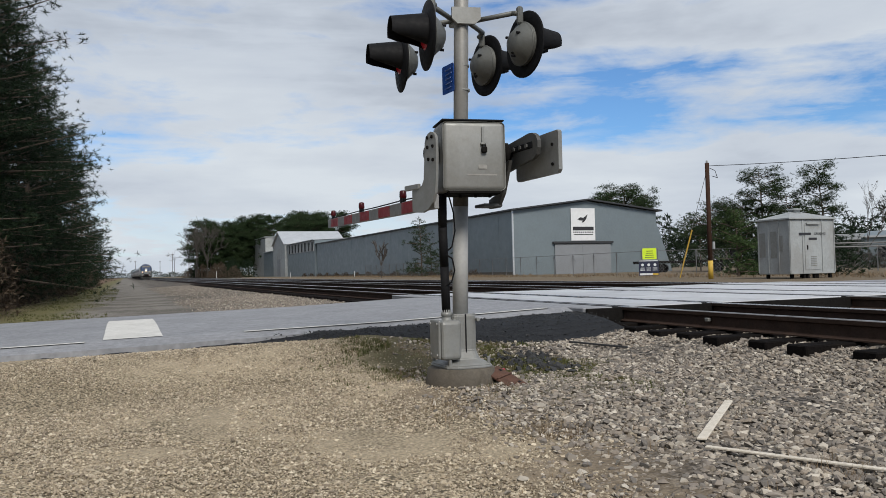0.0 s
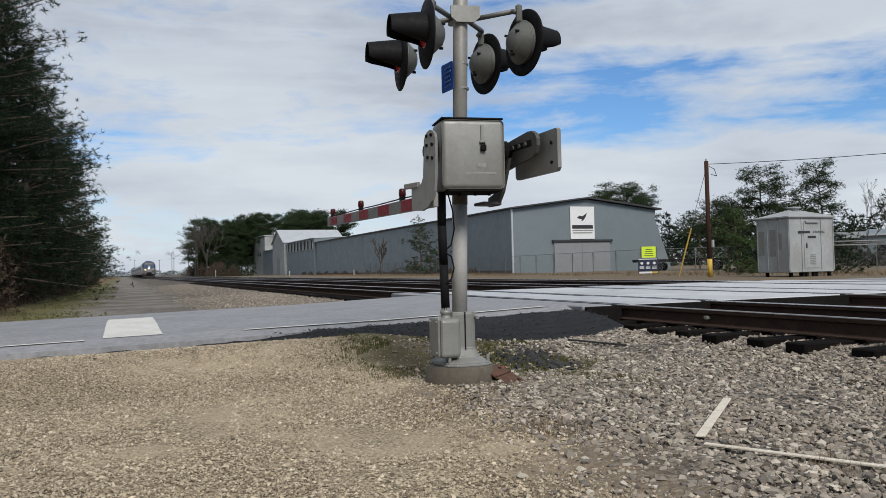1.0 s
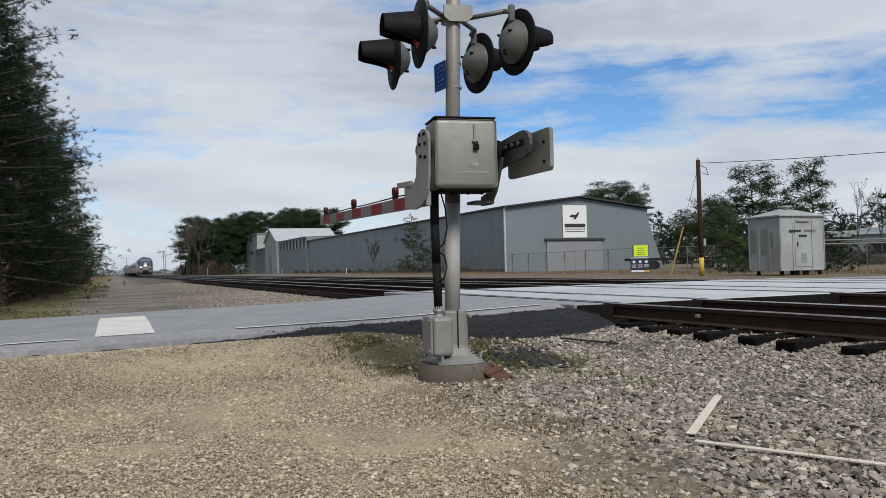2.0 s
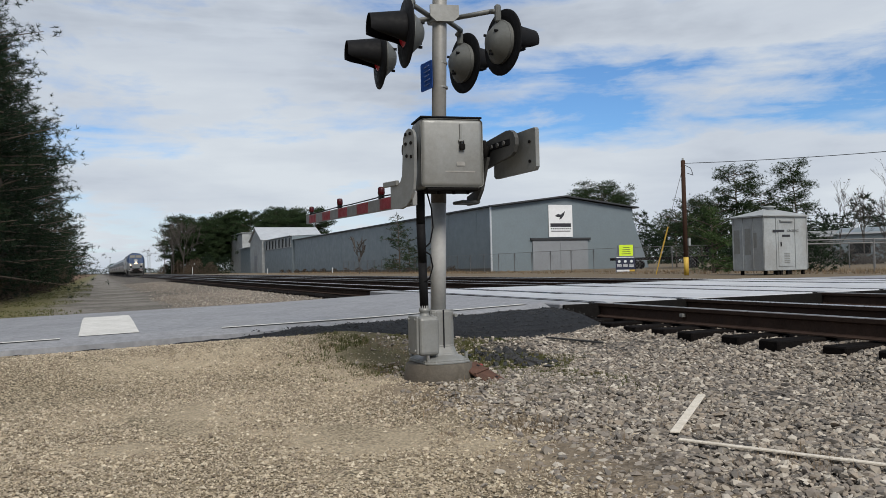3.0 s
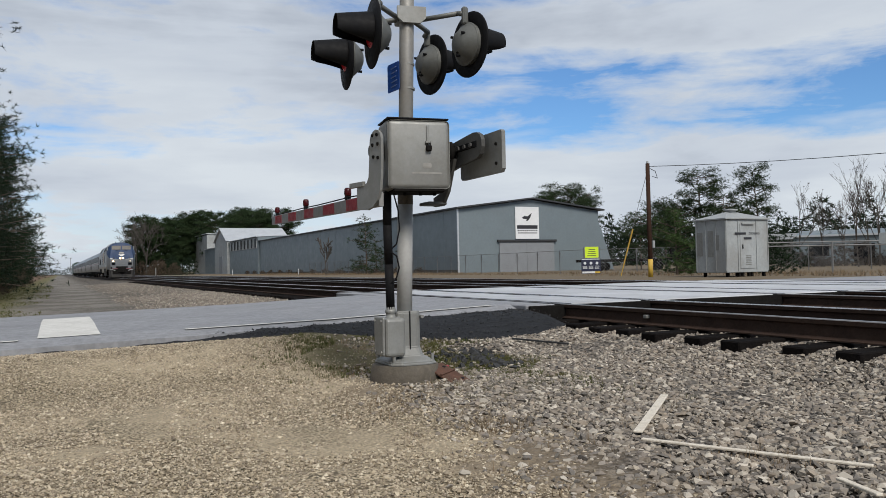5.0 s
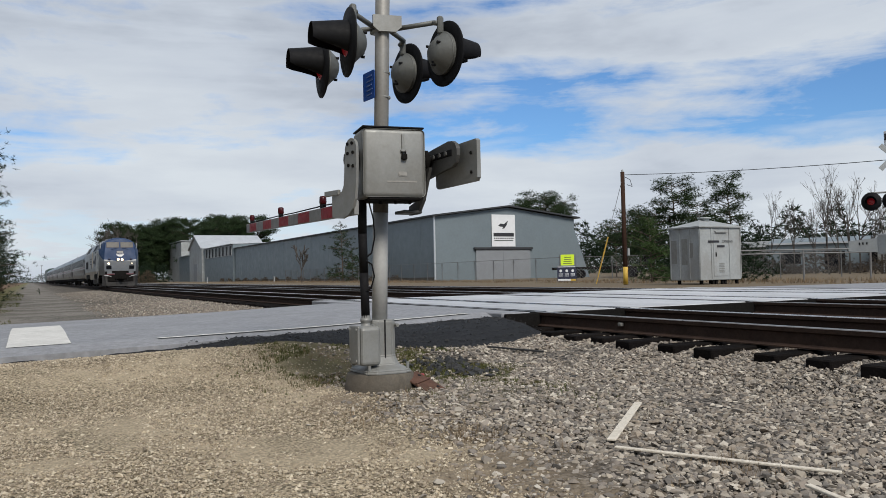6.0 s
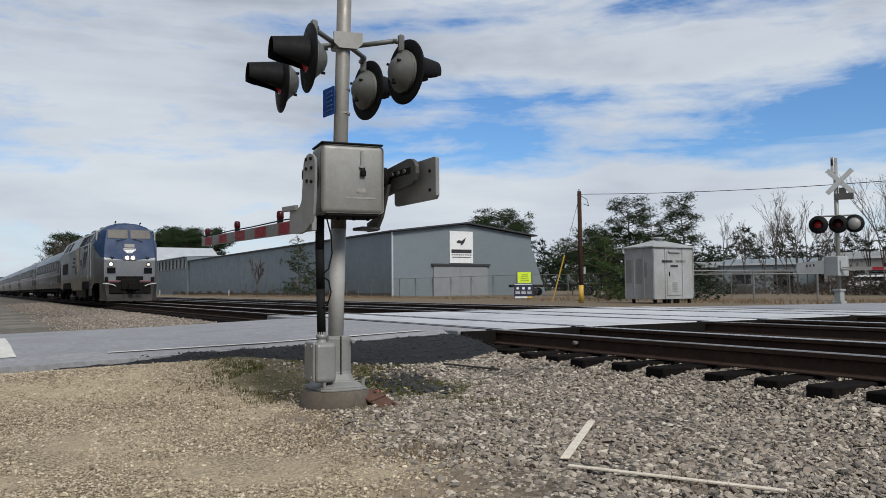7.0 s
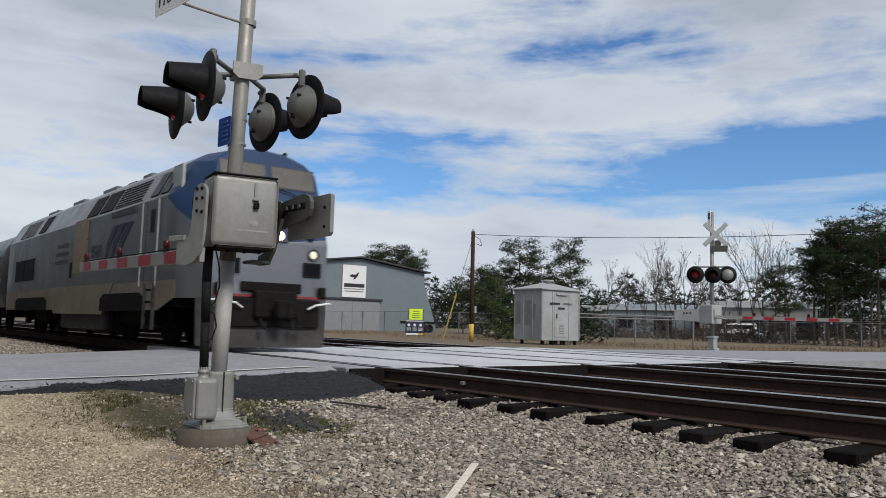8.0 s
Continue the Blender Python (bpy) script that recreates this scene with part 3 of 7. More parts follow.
def lamp_unit(owner, m, lit=False):
    """A flasher head that faces local -y: round black background, long hood, domed grey back."""
    head = part("flasher", lathe_bm([(0, 0.005), (0.10, 0.005), (0.105, -0.004), (0.247, -0.012), (0.254, -0.008), (0.254, 0.0), (0.11, 0.012), (0, 0.012)], 40, pose(0, 0, 0, 90)), M_BLACK, owner, "round black flasher background", True)
    head.matrix_basis = m
    # hood: a tube cut on the slant, open below
    bm = bmesh.new()
    seg, rows_h = 22, 7
    for thick, flip in ((0.0, False), (0.006, True)):
        grid = []
        for j in range(rows_h):
            u = j / (rows_h - 1)
            ring = []
            for i in range(seg + 1):
                a = radians(-62 + 304 * i / seg)
                length = 0.265 if math.sin(a) > -0.45 else max(0.05, 0.265 - 0.45 * (-0.45 - math.sin(a)))
                r = (0.132 - 0.034 * u) - thick
                ring.append(bm.verts.new((r * math.cos(a), -0.01 - u * length, r * math.sin(a) + 0.03)))
            grid.append(ring)
        for p, q in zip(grid, grid[1:]):
            for i in range(seg):
                f = [p[i], p[i + 1], q[i + 1], q[i]]
                bm.faces.new(f[::-1] if flip else f)
    part("hood", bm, M_BLACK, head, "long black visor", True)
    part("lens", lathe_bm([(0, 0.035), (0.08, 0.028), (0.124, 0.0), (0.126, -0.01)], 28, pose(0, 0, 0, 90)), M_LIT if lit else M_REDLENS, head, "red round lens", True)
    bm = bmesh.new()
    lathe(bm, [(0.160, 0.0), (0.163, 0.035), (0.155, 0.045), (0.125, 0.075), (0.085, 0.118), (0.05, 0.135), (0, 0.137)], 32, pose(0, 0, 0, -90))
    part("housing", bm, M_FLASHER, head, "domed grey metal back", True)
    bm = bmesh.new()
    block(bm, -0.018, 0.018, 0.085, 0.125, -0.085, -0.04, 0.006)
    part("latch", bm, M_BLACK, head)
    for bx, bz in ((0.075, 0.06), (-0.075, 0.06), (0.0, -0.10)):
        part("screw", rod_bm((bx, 0.10, bz), (bx, 0.128, bz), 0.011, 0.011, 8), M_BLACK, head)
    part("flange", lathe_bm([(0.15, 0.030), (0.168, 0.030), (0.168, 0.042), (0.15, 0.042)], 32, pose(0, 0, 0, -90)), M_FLASHER, head, "", True)
    bm = bmesh.new()
    block(bm, -0.022, 0.022, 0.02, 0.07, 0.15, 0.29, 0.012)
    part("hanger", bm, M_FLASHER, head)
    return head


def signal_mast():
    o = (-5.80, 2.45, -0.40)
    s = thing("crossing_signal", pose(*o), "grey crossing signal with flashers and lowered gate, on concrete footing", "crossing signal")
    m = part("mast", rod_bm((0, 0, 0.5), (0.045, 0.11, 4.9), 0.0575, 0.0575, 32), M_MAST, s, "weathered tubular aluminium mast", True)
    bm = bmesh.new()
    rod(bm, (0.011, 0.023, 1.42), (0.012, 0.025, 1.52), 0.061, 0.061, 32)
    part("collar", bm, M_CONCRETE, m, "dull rust-stained band")
    part("mast_sleeve", rod_bm((0.001, 0.001, 0.5), (0.0095, 0.0225, 1.425), 0.0605, 0.0605, 32), M_MASTPALE, m, "pale clean lower mast tube", True)
    # split cast base
    bm = bmesh.new()
    prof = [(0.105, 0.58), (0.108, 0.57), (0.108, 0.30), (0.13, 0.235), (0.19, 0.20), (0.20, 0.19), (0.20, 0.165)]
    rings = []
    for r, z in prof:
        rings.append([bm.verts.new((x * (r if z > 0.22 else r * 1.12), y * (r if z > 0.22 else r * 1.05), z)) for x, y in
                      ((1, -0.55), (1, 0.55), (0.8, 0.9), (-0.8, 0.9), (-1, 0.55), (-1, -0.55), (-0.8, -0.9), (0.8, -0.9))])
    for a, b in zip(rings, rings[1:]):
        for i in range(8):
            bm.faces.new([a[i], b[i], b[(i + 1) % 8], a[(i + 1) % 8]])
    bm.faces.new(rings[0])
    bm.faces.new(rings[-1][::-1])
    bmesh.ops.bevel(bm, geom=bm.edges[:], offset=0.008, segments=2, affect="EDGES")
    base = part("base_casting", bm, M_GALV, s, "pale grey cast split base")
    part("split_line", box_bm(0.105, 0.1135, -0.005, 0.005, 0.24, 0.58), M_BLACK, base, "dark joint")
    for x, y in ((0.17, -0.16), (0.17, 0.16), (-0.17, -0.16), (-0.17, 0.16)):
        part("anchor_bolt", rod_bm((x, y, 0.16), (x, y, 0.25), 0.014, 0.014, 8), M_GALV, base)
    for y in (-0.10, 0.10):
        part("clamp_bolt", rod_bm((0.09, y, 0.535), (0.13, y, 0.535), 0.014, 0.014, 8), M_GALV, base)
    # footing
    bm = lathe_bm([(0, 0.17), (0.25, 0.17), (0.262, 0.16), (0.28, 0.05), (0.29, -0.12), (0, -0.12)], 36)
    part("footing", bm, M_CONCRETE, s, "brown stained round concrete footing", True)
    # junction box at the base
    bm = bmesh.new()
    block(bm, 0.02, 0.20, -0.235, -0.07, 0.24, 0.54, 0.03, 3)
    jb = part("junction_box", bm, M_GALV, s, "small grey cast junction box")
    part("cover", box_bm(0.0, 0.19, -0.258, -0.237, 0.25, 0.545, 0.012, 2), M_GALV, jb)
    for x, z in ((0.03, 0.28), (0.16, 0.28), (0.03, 0.515), (0.16, 0.515)):
        part("screw", rod_bm((x, -0.266, z), (x, -0.255, z), 0.012, 0.012, 8), M_GALV, jb)
    part("conduit_fitting", lathe_bm([(0, 0.62), (0.034, 0.62), (0.034, 0.60), (0.042, 0.60), (0.042, 0.575), (0.036, 0.57), (0.036, 0.545), (0.05, 0.54), (0.05, 0.52)], 16, pose(0.10, -0.155, 0)), M_GALV, jb, "grey ribbed conduit fitting", True)
    bm = bmesh.new()
    tube(bm, [(0.10, -0.155, 0.60), (0.105, -0.165, 0.95), (0.15, -0.19, 1.25), (0.17, -0.195, 1.50)], 0.034, 12)
    part("cable_conduit", bm, M_CABLE, s, "thick black flexible cable", True)
    bm = bmesh.new()
    tube(bm, [(0.19, -0.15, 1.49), (0.19, -0.115, 1.36), (0.19, -0.105, 1.22), (0.17, -0.125, 1.10), (0.14, -0.175, 1.05), (0.17, -0.125, 1.01), (0.18, -0.11, 0.92), (0.16, -0.13, 0.83), (0.13, -0.17, 0.80)], 0.006, 6)
    part("thin_wire", bm, M_CABLE, s, "thin loose black wire")
    # gate mechanism
    ox, oy = 0.25, -0.05
    bm = bmesh.new()
    block(bm, ox - 0.17, ox + 0.135, oy - 0.245, oy + 0.245, 1.50, 2.03, 0.045, 4)
    mech = part("gate_mechanism", bm, M_GALV, s, "square grey cast metal gate machine housing", True)
    bm = bmesh.new()
    block(bm, ox + 0.13, ox + 0.165, oy - 0.238, oy + 0.238, 1.508, 2.018, 0.033, 4)
    door = part("door", bm, M_GALV, mech, "ribbed grey metal cover", True)
    part("rim", box_bm(ox - 0.18, ox + 0.15, oy - 0.24, oy + 0.24, 2.026, 2.040, 0.005), M_BLACK, mech, "black rubber edge")
    part("lower_rim", box_bm(ox - 0.12, ox + 0.16, oy - 0.20, oy + 0.20, 1.482, 1.506, 0.008), M_TRUCK, mech, "dark drain lip")
    bm = bmesh.new()
    block(bm, ox + 0.166, ox + 0.176, oy + 0.055, oy + 0.075, 1.85, 1.98, 0.003)
    block(bm, ox + 0.166, ox + 0.186, oy + 0.045, oy + 0.082, 1.845, 1.862, 0.003)
    part("hasp", bm, M_GALV, mech)
    bm = bmesh.new()
    block(bm, ox + 0.170, ox + 0.195, oy + 0.05, oy + 0.092, 1.785, 1.83, 0.006)
    tube(bm, [(ox + 0.18, oy + 0.058, 1.83), (ox + 0.18, oy + 0.06, 1.855), (ox + 0.18, oy + 0.08, 1.855), (ox + 0.18, oy + 0.083, 1.83)], 0.005, 6)
    part("padlock", bm, M_TRUCK, mech, "dark steel padlock")
    bm = bmesh.new()
    plate(bm, rounded(0.066, 0.036, 0.012), 0.004, Matrix.Translation((ox + 0.1665, oy + 0.06, 1.68)) @ pose(0, 0, 0, 0, 0, 90))
    plate(bm, rounded(0.05, 0.022, 0.009), 0.008, Matrix.Translation((ox + 0.1665, oy + 0.06, 1.68)) @ pose(0, 0, 0, 0, 0, 90))
    part("emblem", bm, M_MAST, mech, "plain raised oval emblem")
    part("caption_bar", box_bm(ox + 0.164, ox + 0.1672, oy - 0.06, oy + 0.17, 1.617, 1.629), M_MAST, mech, "line of raised lettering as a bar")
    for y in (-0.1, 0.02, 0.13):
        part("drain_bolt", rod_bm((ox + 0.10, oy + y, 1.46), (ox + 0.10, oy + y, 1.49), 0.012, 0.012, 8), M_TRUCK, mech)
    part("shaft", rod_bm((0.27, -0.40, 1.80), (0.27, 0.42, 1.80), 0.04, 0.04, 18), M_TRUCK, mech, "dark main shaft", True)
    for y0, y1 in ((-0.345, -0.31), (0.215, 0.245)):
        part("shaft_flange", rod_bm((0.27, y0, 1.80), (0.27, y1, 1.80), 0.085, 0.085, 20), M_TRUCK, mech, "", True)
    swing = Matrix.Translation((0.25, -0.05, 0)) @ pose(0, 0, 0, 0, 0, -9) @ Matrix.Translation((-0.25, 0.05 + 0.02, 0))
    mech.matrix_basis = Matrix.Translation((0.0, 0.028, 0)) @ swing
    # lever that carries the arm (a plate in the x-z plane)
    outline = [(0.40, 1.87), (0.39, 1.905), (0.365, 1.93), (0.33, 1.94), (0.295, 1.93), (0.265, 1.905), (0.25, 1.87), (0.235, 1.70), (0.225, 1.60), (0.20, 1.56), (0.16, 1.54), (0.06, 1.54), (0.06, 1.365), (0.20, 1.355), (0.28, 1.375), (0.34, 1.42), (0.375, 1.49), (0.39, 1.58), (0.40, 1.75)]
    lever = part("arm_lever", plate_bm(outline, 0.022, Matrix.Translation((0.02, -0.385, 0))), M_GALV, s, "curved grey steel lever with bolt holes")
    for x, z in ((0.29, 1.90), (0.35, 1.90), (0.29, 1.83), (0.36, 1.83), (0.30, 1.74), (0.36, 1.73)):
        part("bolt", rod_bm((x + 0.02, -0.405, z), (x + 0.02, -0.39, z), 0.013, 0.013, 6), M_TRUCK, lever)
    lever.matrix_basis = Matrix.Translation((0.30, -0.35, 0)) @ pose(0, 0, 0, 0, 0, 12) @ Matrix.Translation((-0.30, 0.385, 0))
    part("bracket", box_bm(-0.02, 0.18, -0.405, -0.38, 1.535, 1.575, 0.004), M_GALV, lever, "grey angle bracket")
    # counterweight side
    outline = [(0.17, 1.66), (0.17, 1.85), (0.24, 1.875), (0.60, 1.91), (0.66, 1.905), (0.71, 1.88), (0.735, 1.84), (0.735, 1.79), (0.71, 1.74), (0.66, 1.715), (0.40, 1.69)]
    cw = part("counterweight_lever", plate_bm(outline, 0.03, Matrix.Translation((0.02, 0.33, 0))), M_LEVER, s, "dark grey slotted counterweight lever")
    part("slot", box_bm(0.36, 0.68, 0.309, 0.318, 1.795, 1.845, 0.004), M_BLACK, cw, "dark adjusting slot")
    for x in (0.40, 0.50, 0.60):
        part("slot_bolt", rod_bm((x, 0.297, 1.82), (x, 0.32, 1.82), 0.018, 0.018, 6), M_LEVER, cw)
    bm = bmesh.new()
    plate(bm, [(-0.325, -0.165), (-0.30, -0.185), (0.30, -0.185), (0.325, -0.16), (0.325, 0.105), (0.31, 0.12), (-0.25, 0.115), (-0.325, 0.08)], 0.03, Matrix.Translation((0.585, 0.41, 1.775)))
    wt = part("counterweight", bm, M_GALV, s, "flat grey steel counterweight plate")
    for x, z in ((0.83, 1.80), (0.83, 1.66)):
        part("bolt", rod_bm((x, 0.385, z), (x, 0.40, z), 0.012, 0.012, 6), M_TRUCK, wt)
    bm = plate_bm([(0.26, 1.74), (0.40, 1.74), (0.28, 1.50), (0.18, 1.40), (0.02, 1.40), (0.02, 1.47), (0.14, 1.50)], 0.025, Matrix.Translation((0.02, 0.27, 0)))
    part("lower_lever", bm, M_LEVER, s, "grey lower lever")
    part("lower_foot", box_bm(0.04, 0.22, 0.13, 0.29, 1.405, 1.43, 0.006), M_LEVER, s)
    # gate arm with stripes
    a0, a1 = Vector((0.36, -0.315, 1.425)), Vector((-4.0, -0.05, 1.535))
    d = (a1 - a0)
    turn = Matrix.Translation(a0) @ d.to_track_quat("X", "Z").to_matrix().to_4x4()
    arm = part("gate_arm", box_bm(0, d.length, -0.018, 0.018, -0.052, 0.052, 0.004), M_WHITESHEET, s, "lowered red and silver striped gate arm")
    arm.matrix_basis = turn
    x = d.length - 0.22
    k = 0
    while x > 0.6:
        if k % 2 == 0:
            part("red_stripe", box_bm(x - 0.406, x, -0.0205, 0.0205, -0.047, 0.047), M_RED, arm, "red reflective stripe")
        x -= 0.406
        k += 1
    for x in (d.length - 0.28, d.length - 1.85, d.length - 3.45):
        part("lamp_bracket", box_bm(x - 0.03, x + 0.03, -0.02, 0.02, 0.05, 0.085, 0.004), M_BLACK, arm)
        part("arm_lamp", lathe_bm([(0, 0.155), (0.02, 0.153), (0.029, 0.142), (0.031, 0.10), (0.026, 0.082), (0, 0.082)], 16, Matrix.Translation((x, 0, 0))), M_REDLENS, arm, "red gate arm lamp", True)
    bm = bmesh.new()
    tube(bm, [(0.25, 0, 0.06), (1.0, 0, 0.075), (d.length - 3.3, 0, 0.07), (d.length - 2.4, 0, 0.066), (d.length - 1.65, 0, 0.07), (d.length - 0.06, 0, 0.06)], 0.006, 5)
    part("arm_wire", bm, M_CABLE, arm, "thin black wire")
    # crossarm and flashers
    zc = 2.90
    bm = bmesh.new()
    plate(bm, [(-0.115, -0.03), (-0.07, -0.07), (0.07, -0.07), (0.115, -0.03), (0.115, 0.06), (-0.115, 0.06)], 0.03, Matrix.Translation((0.10, 0.07, zc + 0.02)) @ pose(0, 0, 0, 0, 0, 78))
    ca = part("crossarm_bracket", bm, M_GALV, s, "grey cast crossarm bracket")
    bm = bmesh.new()
    block(bm, -0.075, 0.075, -0.01, 0.12, zc - 0.04, zc + 0.05, 0.01)
    part("clamp", bm, M_GALV, ca)
    heads = [((0.36, -0.365), 0, True), ((-0.37, -0.315), 0, True), ((0.37, 0.445), 180, False), ((-0.30, 0.43), 180, False)]
    for (hx, hy), turn_z, lit in heads:
        sgn = 1 if turn_z == 0 else -1
        h = lamp_unit(s, pose(hx, hy, 2.645, 0, 0, turn_z + (-7 if sgn > 0 else 6)), lit)
        bm = bmesh.new()
        tube(bm, [(0.0, 0.07 - 0.06 * sgn, zc), (hx * 0.8, hy + 0.06 * sgn, zc + 0.005), (hx, hy + 0.07 * sgn, zc - 0.02)], 0.02, 10)
        part("crossarm_pipe", bm, M_FLASHER, s, "grey crossarm pipe", True)
    # blue notice
    sg = part("notice_plate", plate_bm(rounded(0.19, 0.225, 0.015), 0.004, Matrix.Translation((-0.02, -0.045, 2.435)) @ pose(0, 0, 0, 0, 0, 6)), M_BLUE, s, "small blue metal notice")
    for i in range(5):
        part("caption_bar", box_bm(-0.085, 0.045 + 0.015 * (i % 2), -0.0515, -0.0478, 2.358 + i * 0.036, 2.367 + i * 0.036), M_BLUEPALE, sg, "line of small white lettering as a bar")
    for z in (2.335, 2.53):
        part("band", rod_bm((0.02, 0.057, z), (0.02, 0.058, z + 0.014), 0.0605, 0.0605, 24), M_GALV, sg, "bright steel band")
    # number-of-tracks plate above
    bm = plate_bm(rounded(0.68, 0.42, 0.03), 0.004)
    tp = part("tracks_sign", bm, M_WHITE, s, "white plate lettered TRACKS")
    tp.matrix_basis = pose(-0.02, -0.48, 3.53, 0, 0, 8)
    lettering("lettering", "TRACKS", 0.17, M_INK, tp, pose(0, -0.0035, -0.09, 90, 0, 0), 1.0)
    bm = bmesh.new()
    tube(bm, [(0.03, 0.07, 3.32), (0.02, -0.10, 3.33), (0.0, -0.47, 3.36)], 0.012, 8)
    part("sign_arm", bm, M_MAST, tp.parent, "thin grey sign arm")
    part("sign_band", rod_bm((0.035, 0.083, 3.30), (0.035, 0.083, 3.345), 0.062, 0.062, 24), M_GALV, s)
    return s


signal_mast()


# ---- crossing signal across the railway ----
def far_signal():
    o = (-16.23, 25.05, -0.08)
    s = thing("crossing_signal", pose(*o), "pale crossing signal with crossbuck, red flashers and lowered gate arm", "crossing signal")
    part("mast", rod_bm((0, 0, 0.3), (0, 0, 4.95), 0.07, 0.07, 16), M_GALV, s, "pale grey tubular mast", True)
    part("cap_sign", box_bm(-0.07, 0.05, -0.16, -0.13, 4.45, 4.98, 0.005), M_WHITE, s, "narrow white plate")
    part("cap_mark", box_bm(-0.045, 0.025, -0.166, -0.161, 4.68, 4.90), M_INK, s, "dark mark")
    bm = bmesh.new()
    block(bm, -0.17, 0.17, -0.17, 0.17, 0.0, 0.10, 0.01)
    block(bm, -0.12, 0.12, -0.12, 0.12, 0.10, 0.48, 0.02)
    block(bm, -0.15, 0.15, -0.15, 0.15, 0.44, 0.52, 0.01)
    part("base_casting", bm, M_OFFWHITE, s, "white cast base")
    for ang in (45, -45):
        cb = part("crossbuck_blade", box_bm(-0.56, 0.56, -0.012, 0.012, -0.08, 0.08, 0.004), M_OFFWHITE, s, "white crossbuck blade, faded")
        cb.matrix_basis = pose(0.20, -0.09 + (0.03 if ang > 0 else 0), 4.12, 0, ang, 44)
    part("sign_plate", plate_bm([(-0.3, -0.11), (0.3, -0.11), (0.3, 0.11), (0.08, 0.11), (0.08, 0.30), (-0.15, 0.30), (-0.15, 0.11), (-0.3, 0.11)], 0.01, Matrix.Translation((0.26, 0.02, 3.62)) @ pose(0, 0, 0, 0, 0, 28)), M_TGREY, s, "grey back of a plate")
    rt = Vector((0.84, 0.54, 0))
    for k, lit in ((-0.47, True), (0.14, False), (0.62, False)):
        c = rt * k
        back = k > 0.5
        h = part("flasher", lathe_bm([(0, 0), (0.30, 0), (0.305, 0.01), (0.30, 0.02), (0, 0.02)], 28, Matrix.Translation((c.x, c.y - 0.18, 2.69)) @ pose(0, 0, 0, 90, 0, 30)), M_BLACK, s, "black round flasher background", True)
        if back:
            part("housing", lathe_bm([(0.20, 0), (0.19, 0.06), (0.10, 0.12), (0, 0.13)], 24, Matrix.Translation((c.x, c.y - 0.19, 2.69)) @ pose(0, 0, 0, 90, 0, 30)), M_GALV, h, "domed grey back", True)
        else:
            part("lens", lathe_bm([(0.115, 0.0), (0.105, 0.03), (0, 0.045)], 24, Matrix.Translation((c.x, c.y - 0.205, 2.69)) @ pose(0, 0, 0, 90, 0, 30)), M_LIT if lit else M_REDLENS, h, "red lens", True)
            bm = bmesh.new()
            for i in range(14):
                a0, a1 = radians(-20 + 220 * i / 14), radians(-20 + 220 * (i + 1) / 14)
                q = [bm.verts.new((0.19 * math.cos(a), 0.19 * math.sin(a), 0)) for a in (a0, a1)]
                q2 = [bm.verts.new((0.17 * math.cos(a), 0.17 * math.sin(a), 0.05 + 0.25 * max(0, math.sin(a)))) for a in (a0, a1)]
                bm.faces.new([q[0], q[1], q2[1], q2[0]])
            bmesh.ops.transform(bm, matrix=Matrix.Translation((c.x, c.y - 0.205, 2.69)) @ pose(0, 0, 0, 90, 0, 30), verts=bm.verts[:])
            part("hood", bm, M_BLACK, h, "black visor")
    part("crossarm_pipe", rod_bm(tuple(rt * -0.65 + Vector((0, -0.05, 2.98))), tuple(rt * 0.62 + Vector((0, -0.05, 2.98))), 0.03, 0.03, 8), M_GALV, s)
    part("gate_mechanism", box_bm(-0.30, 0.22, -0.35, 0.25, 0.95, 1.62, 0.03, 2), M_OFFWHITE, s, "white gate machine housing")
    cw = part("counterweight", plate_bm([(-0.55, -0.18), (0.35, -0.24), (0.55, 0.05), (0.50, 0.24), (-0.55, 0.16)], 0.08, Matrix.Translation((-0.62, -0.42, 1.26)) @ pose(0, 0, 0, 0, 0, 20)), M_OFFWHITE, s, "white counterweight plate")
    for x in (-0.80, -0.68, -0.54):
        part("slot", box_bm(x - 0.02, x + 0.02, -0.545, -0.53, 1.28, 1.36), M_BLACK, cw)
    arm = part("gate_arm", box_bm(0, 4.5, -0.02, 0.02, -0.06, 0.06), M_WHITESHEET, s, "red and white striped gate arm")
    arm.matrix_basis = pose(0.05, -0.3, 1.19, 0, 0.4, 27)
    for i in range(5):
        part("red_stripe", box_bm(1.12 + i * 0.67, 1.45 + i * 0.67, -0.023, 0.023, -0.05, 0.05), M_RED, arm, "red reflective stripe")
    for x in (1.5, 3.2):
        part("arm_lamp", lathe_bm([(0, 0.20), (0.045, 0.18), (0.045, 0.06), (0, 0.06)], 10, Matrix.Translation((x, 0, 0))), M_REDLENS, arm, "red arm lamp")
    bm = bmesh.new()
    tube(bm, [(0.12, -0.2, 1.5), (0.25, -0.25, 1.45), (0.27, -0.26, 1.2), (0.65, -0.1, 1.12)], 0.02, 6)
    part("cable", bm, M_OFFWHITE, s)


far_signal()


# ---- train ----
def skin(stations):
    """Joins rings of equal length, capped at the last one."""
    bm = bmesh.new()
    rings = [[bm.verts.new(p) for p in ring] for ring in stations]
    n = len(rings[0])
    for a, b in zip(rings, rings[1:]):
        for i in range(n - 1):
            bm.faces.new([a[i], a[i + 1], b[i + 1], b[i]])
    bm.faces.new(rings[-1])
    return bm, rings


def half_to_full(half):
    return half + [(-y, z) for y, z in reversed(half) if y != 0]


LOCO_LEN = 17.4


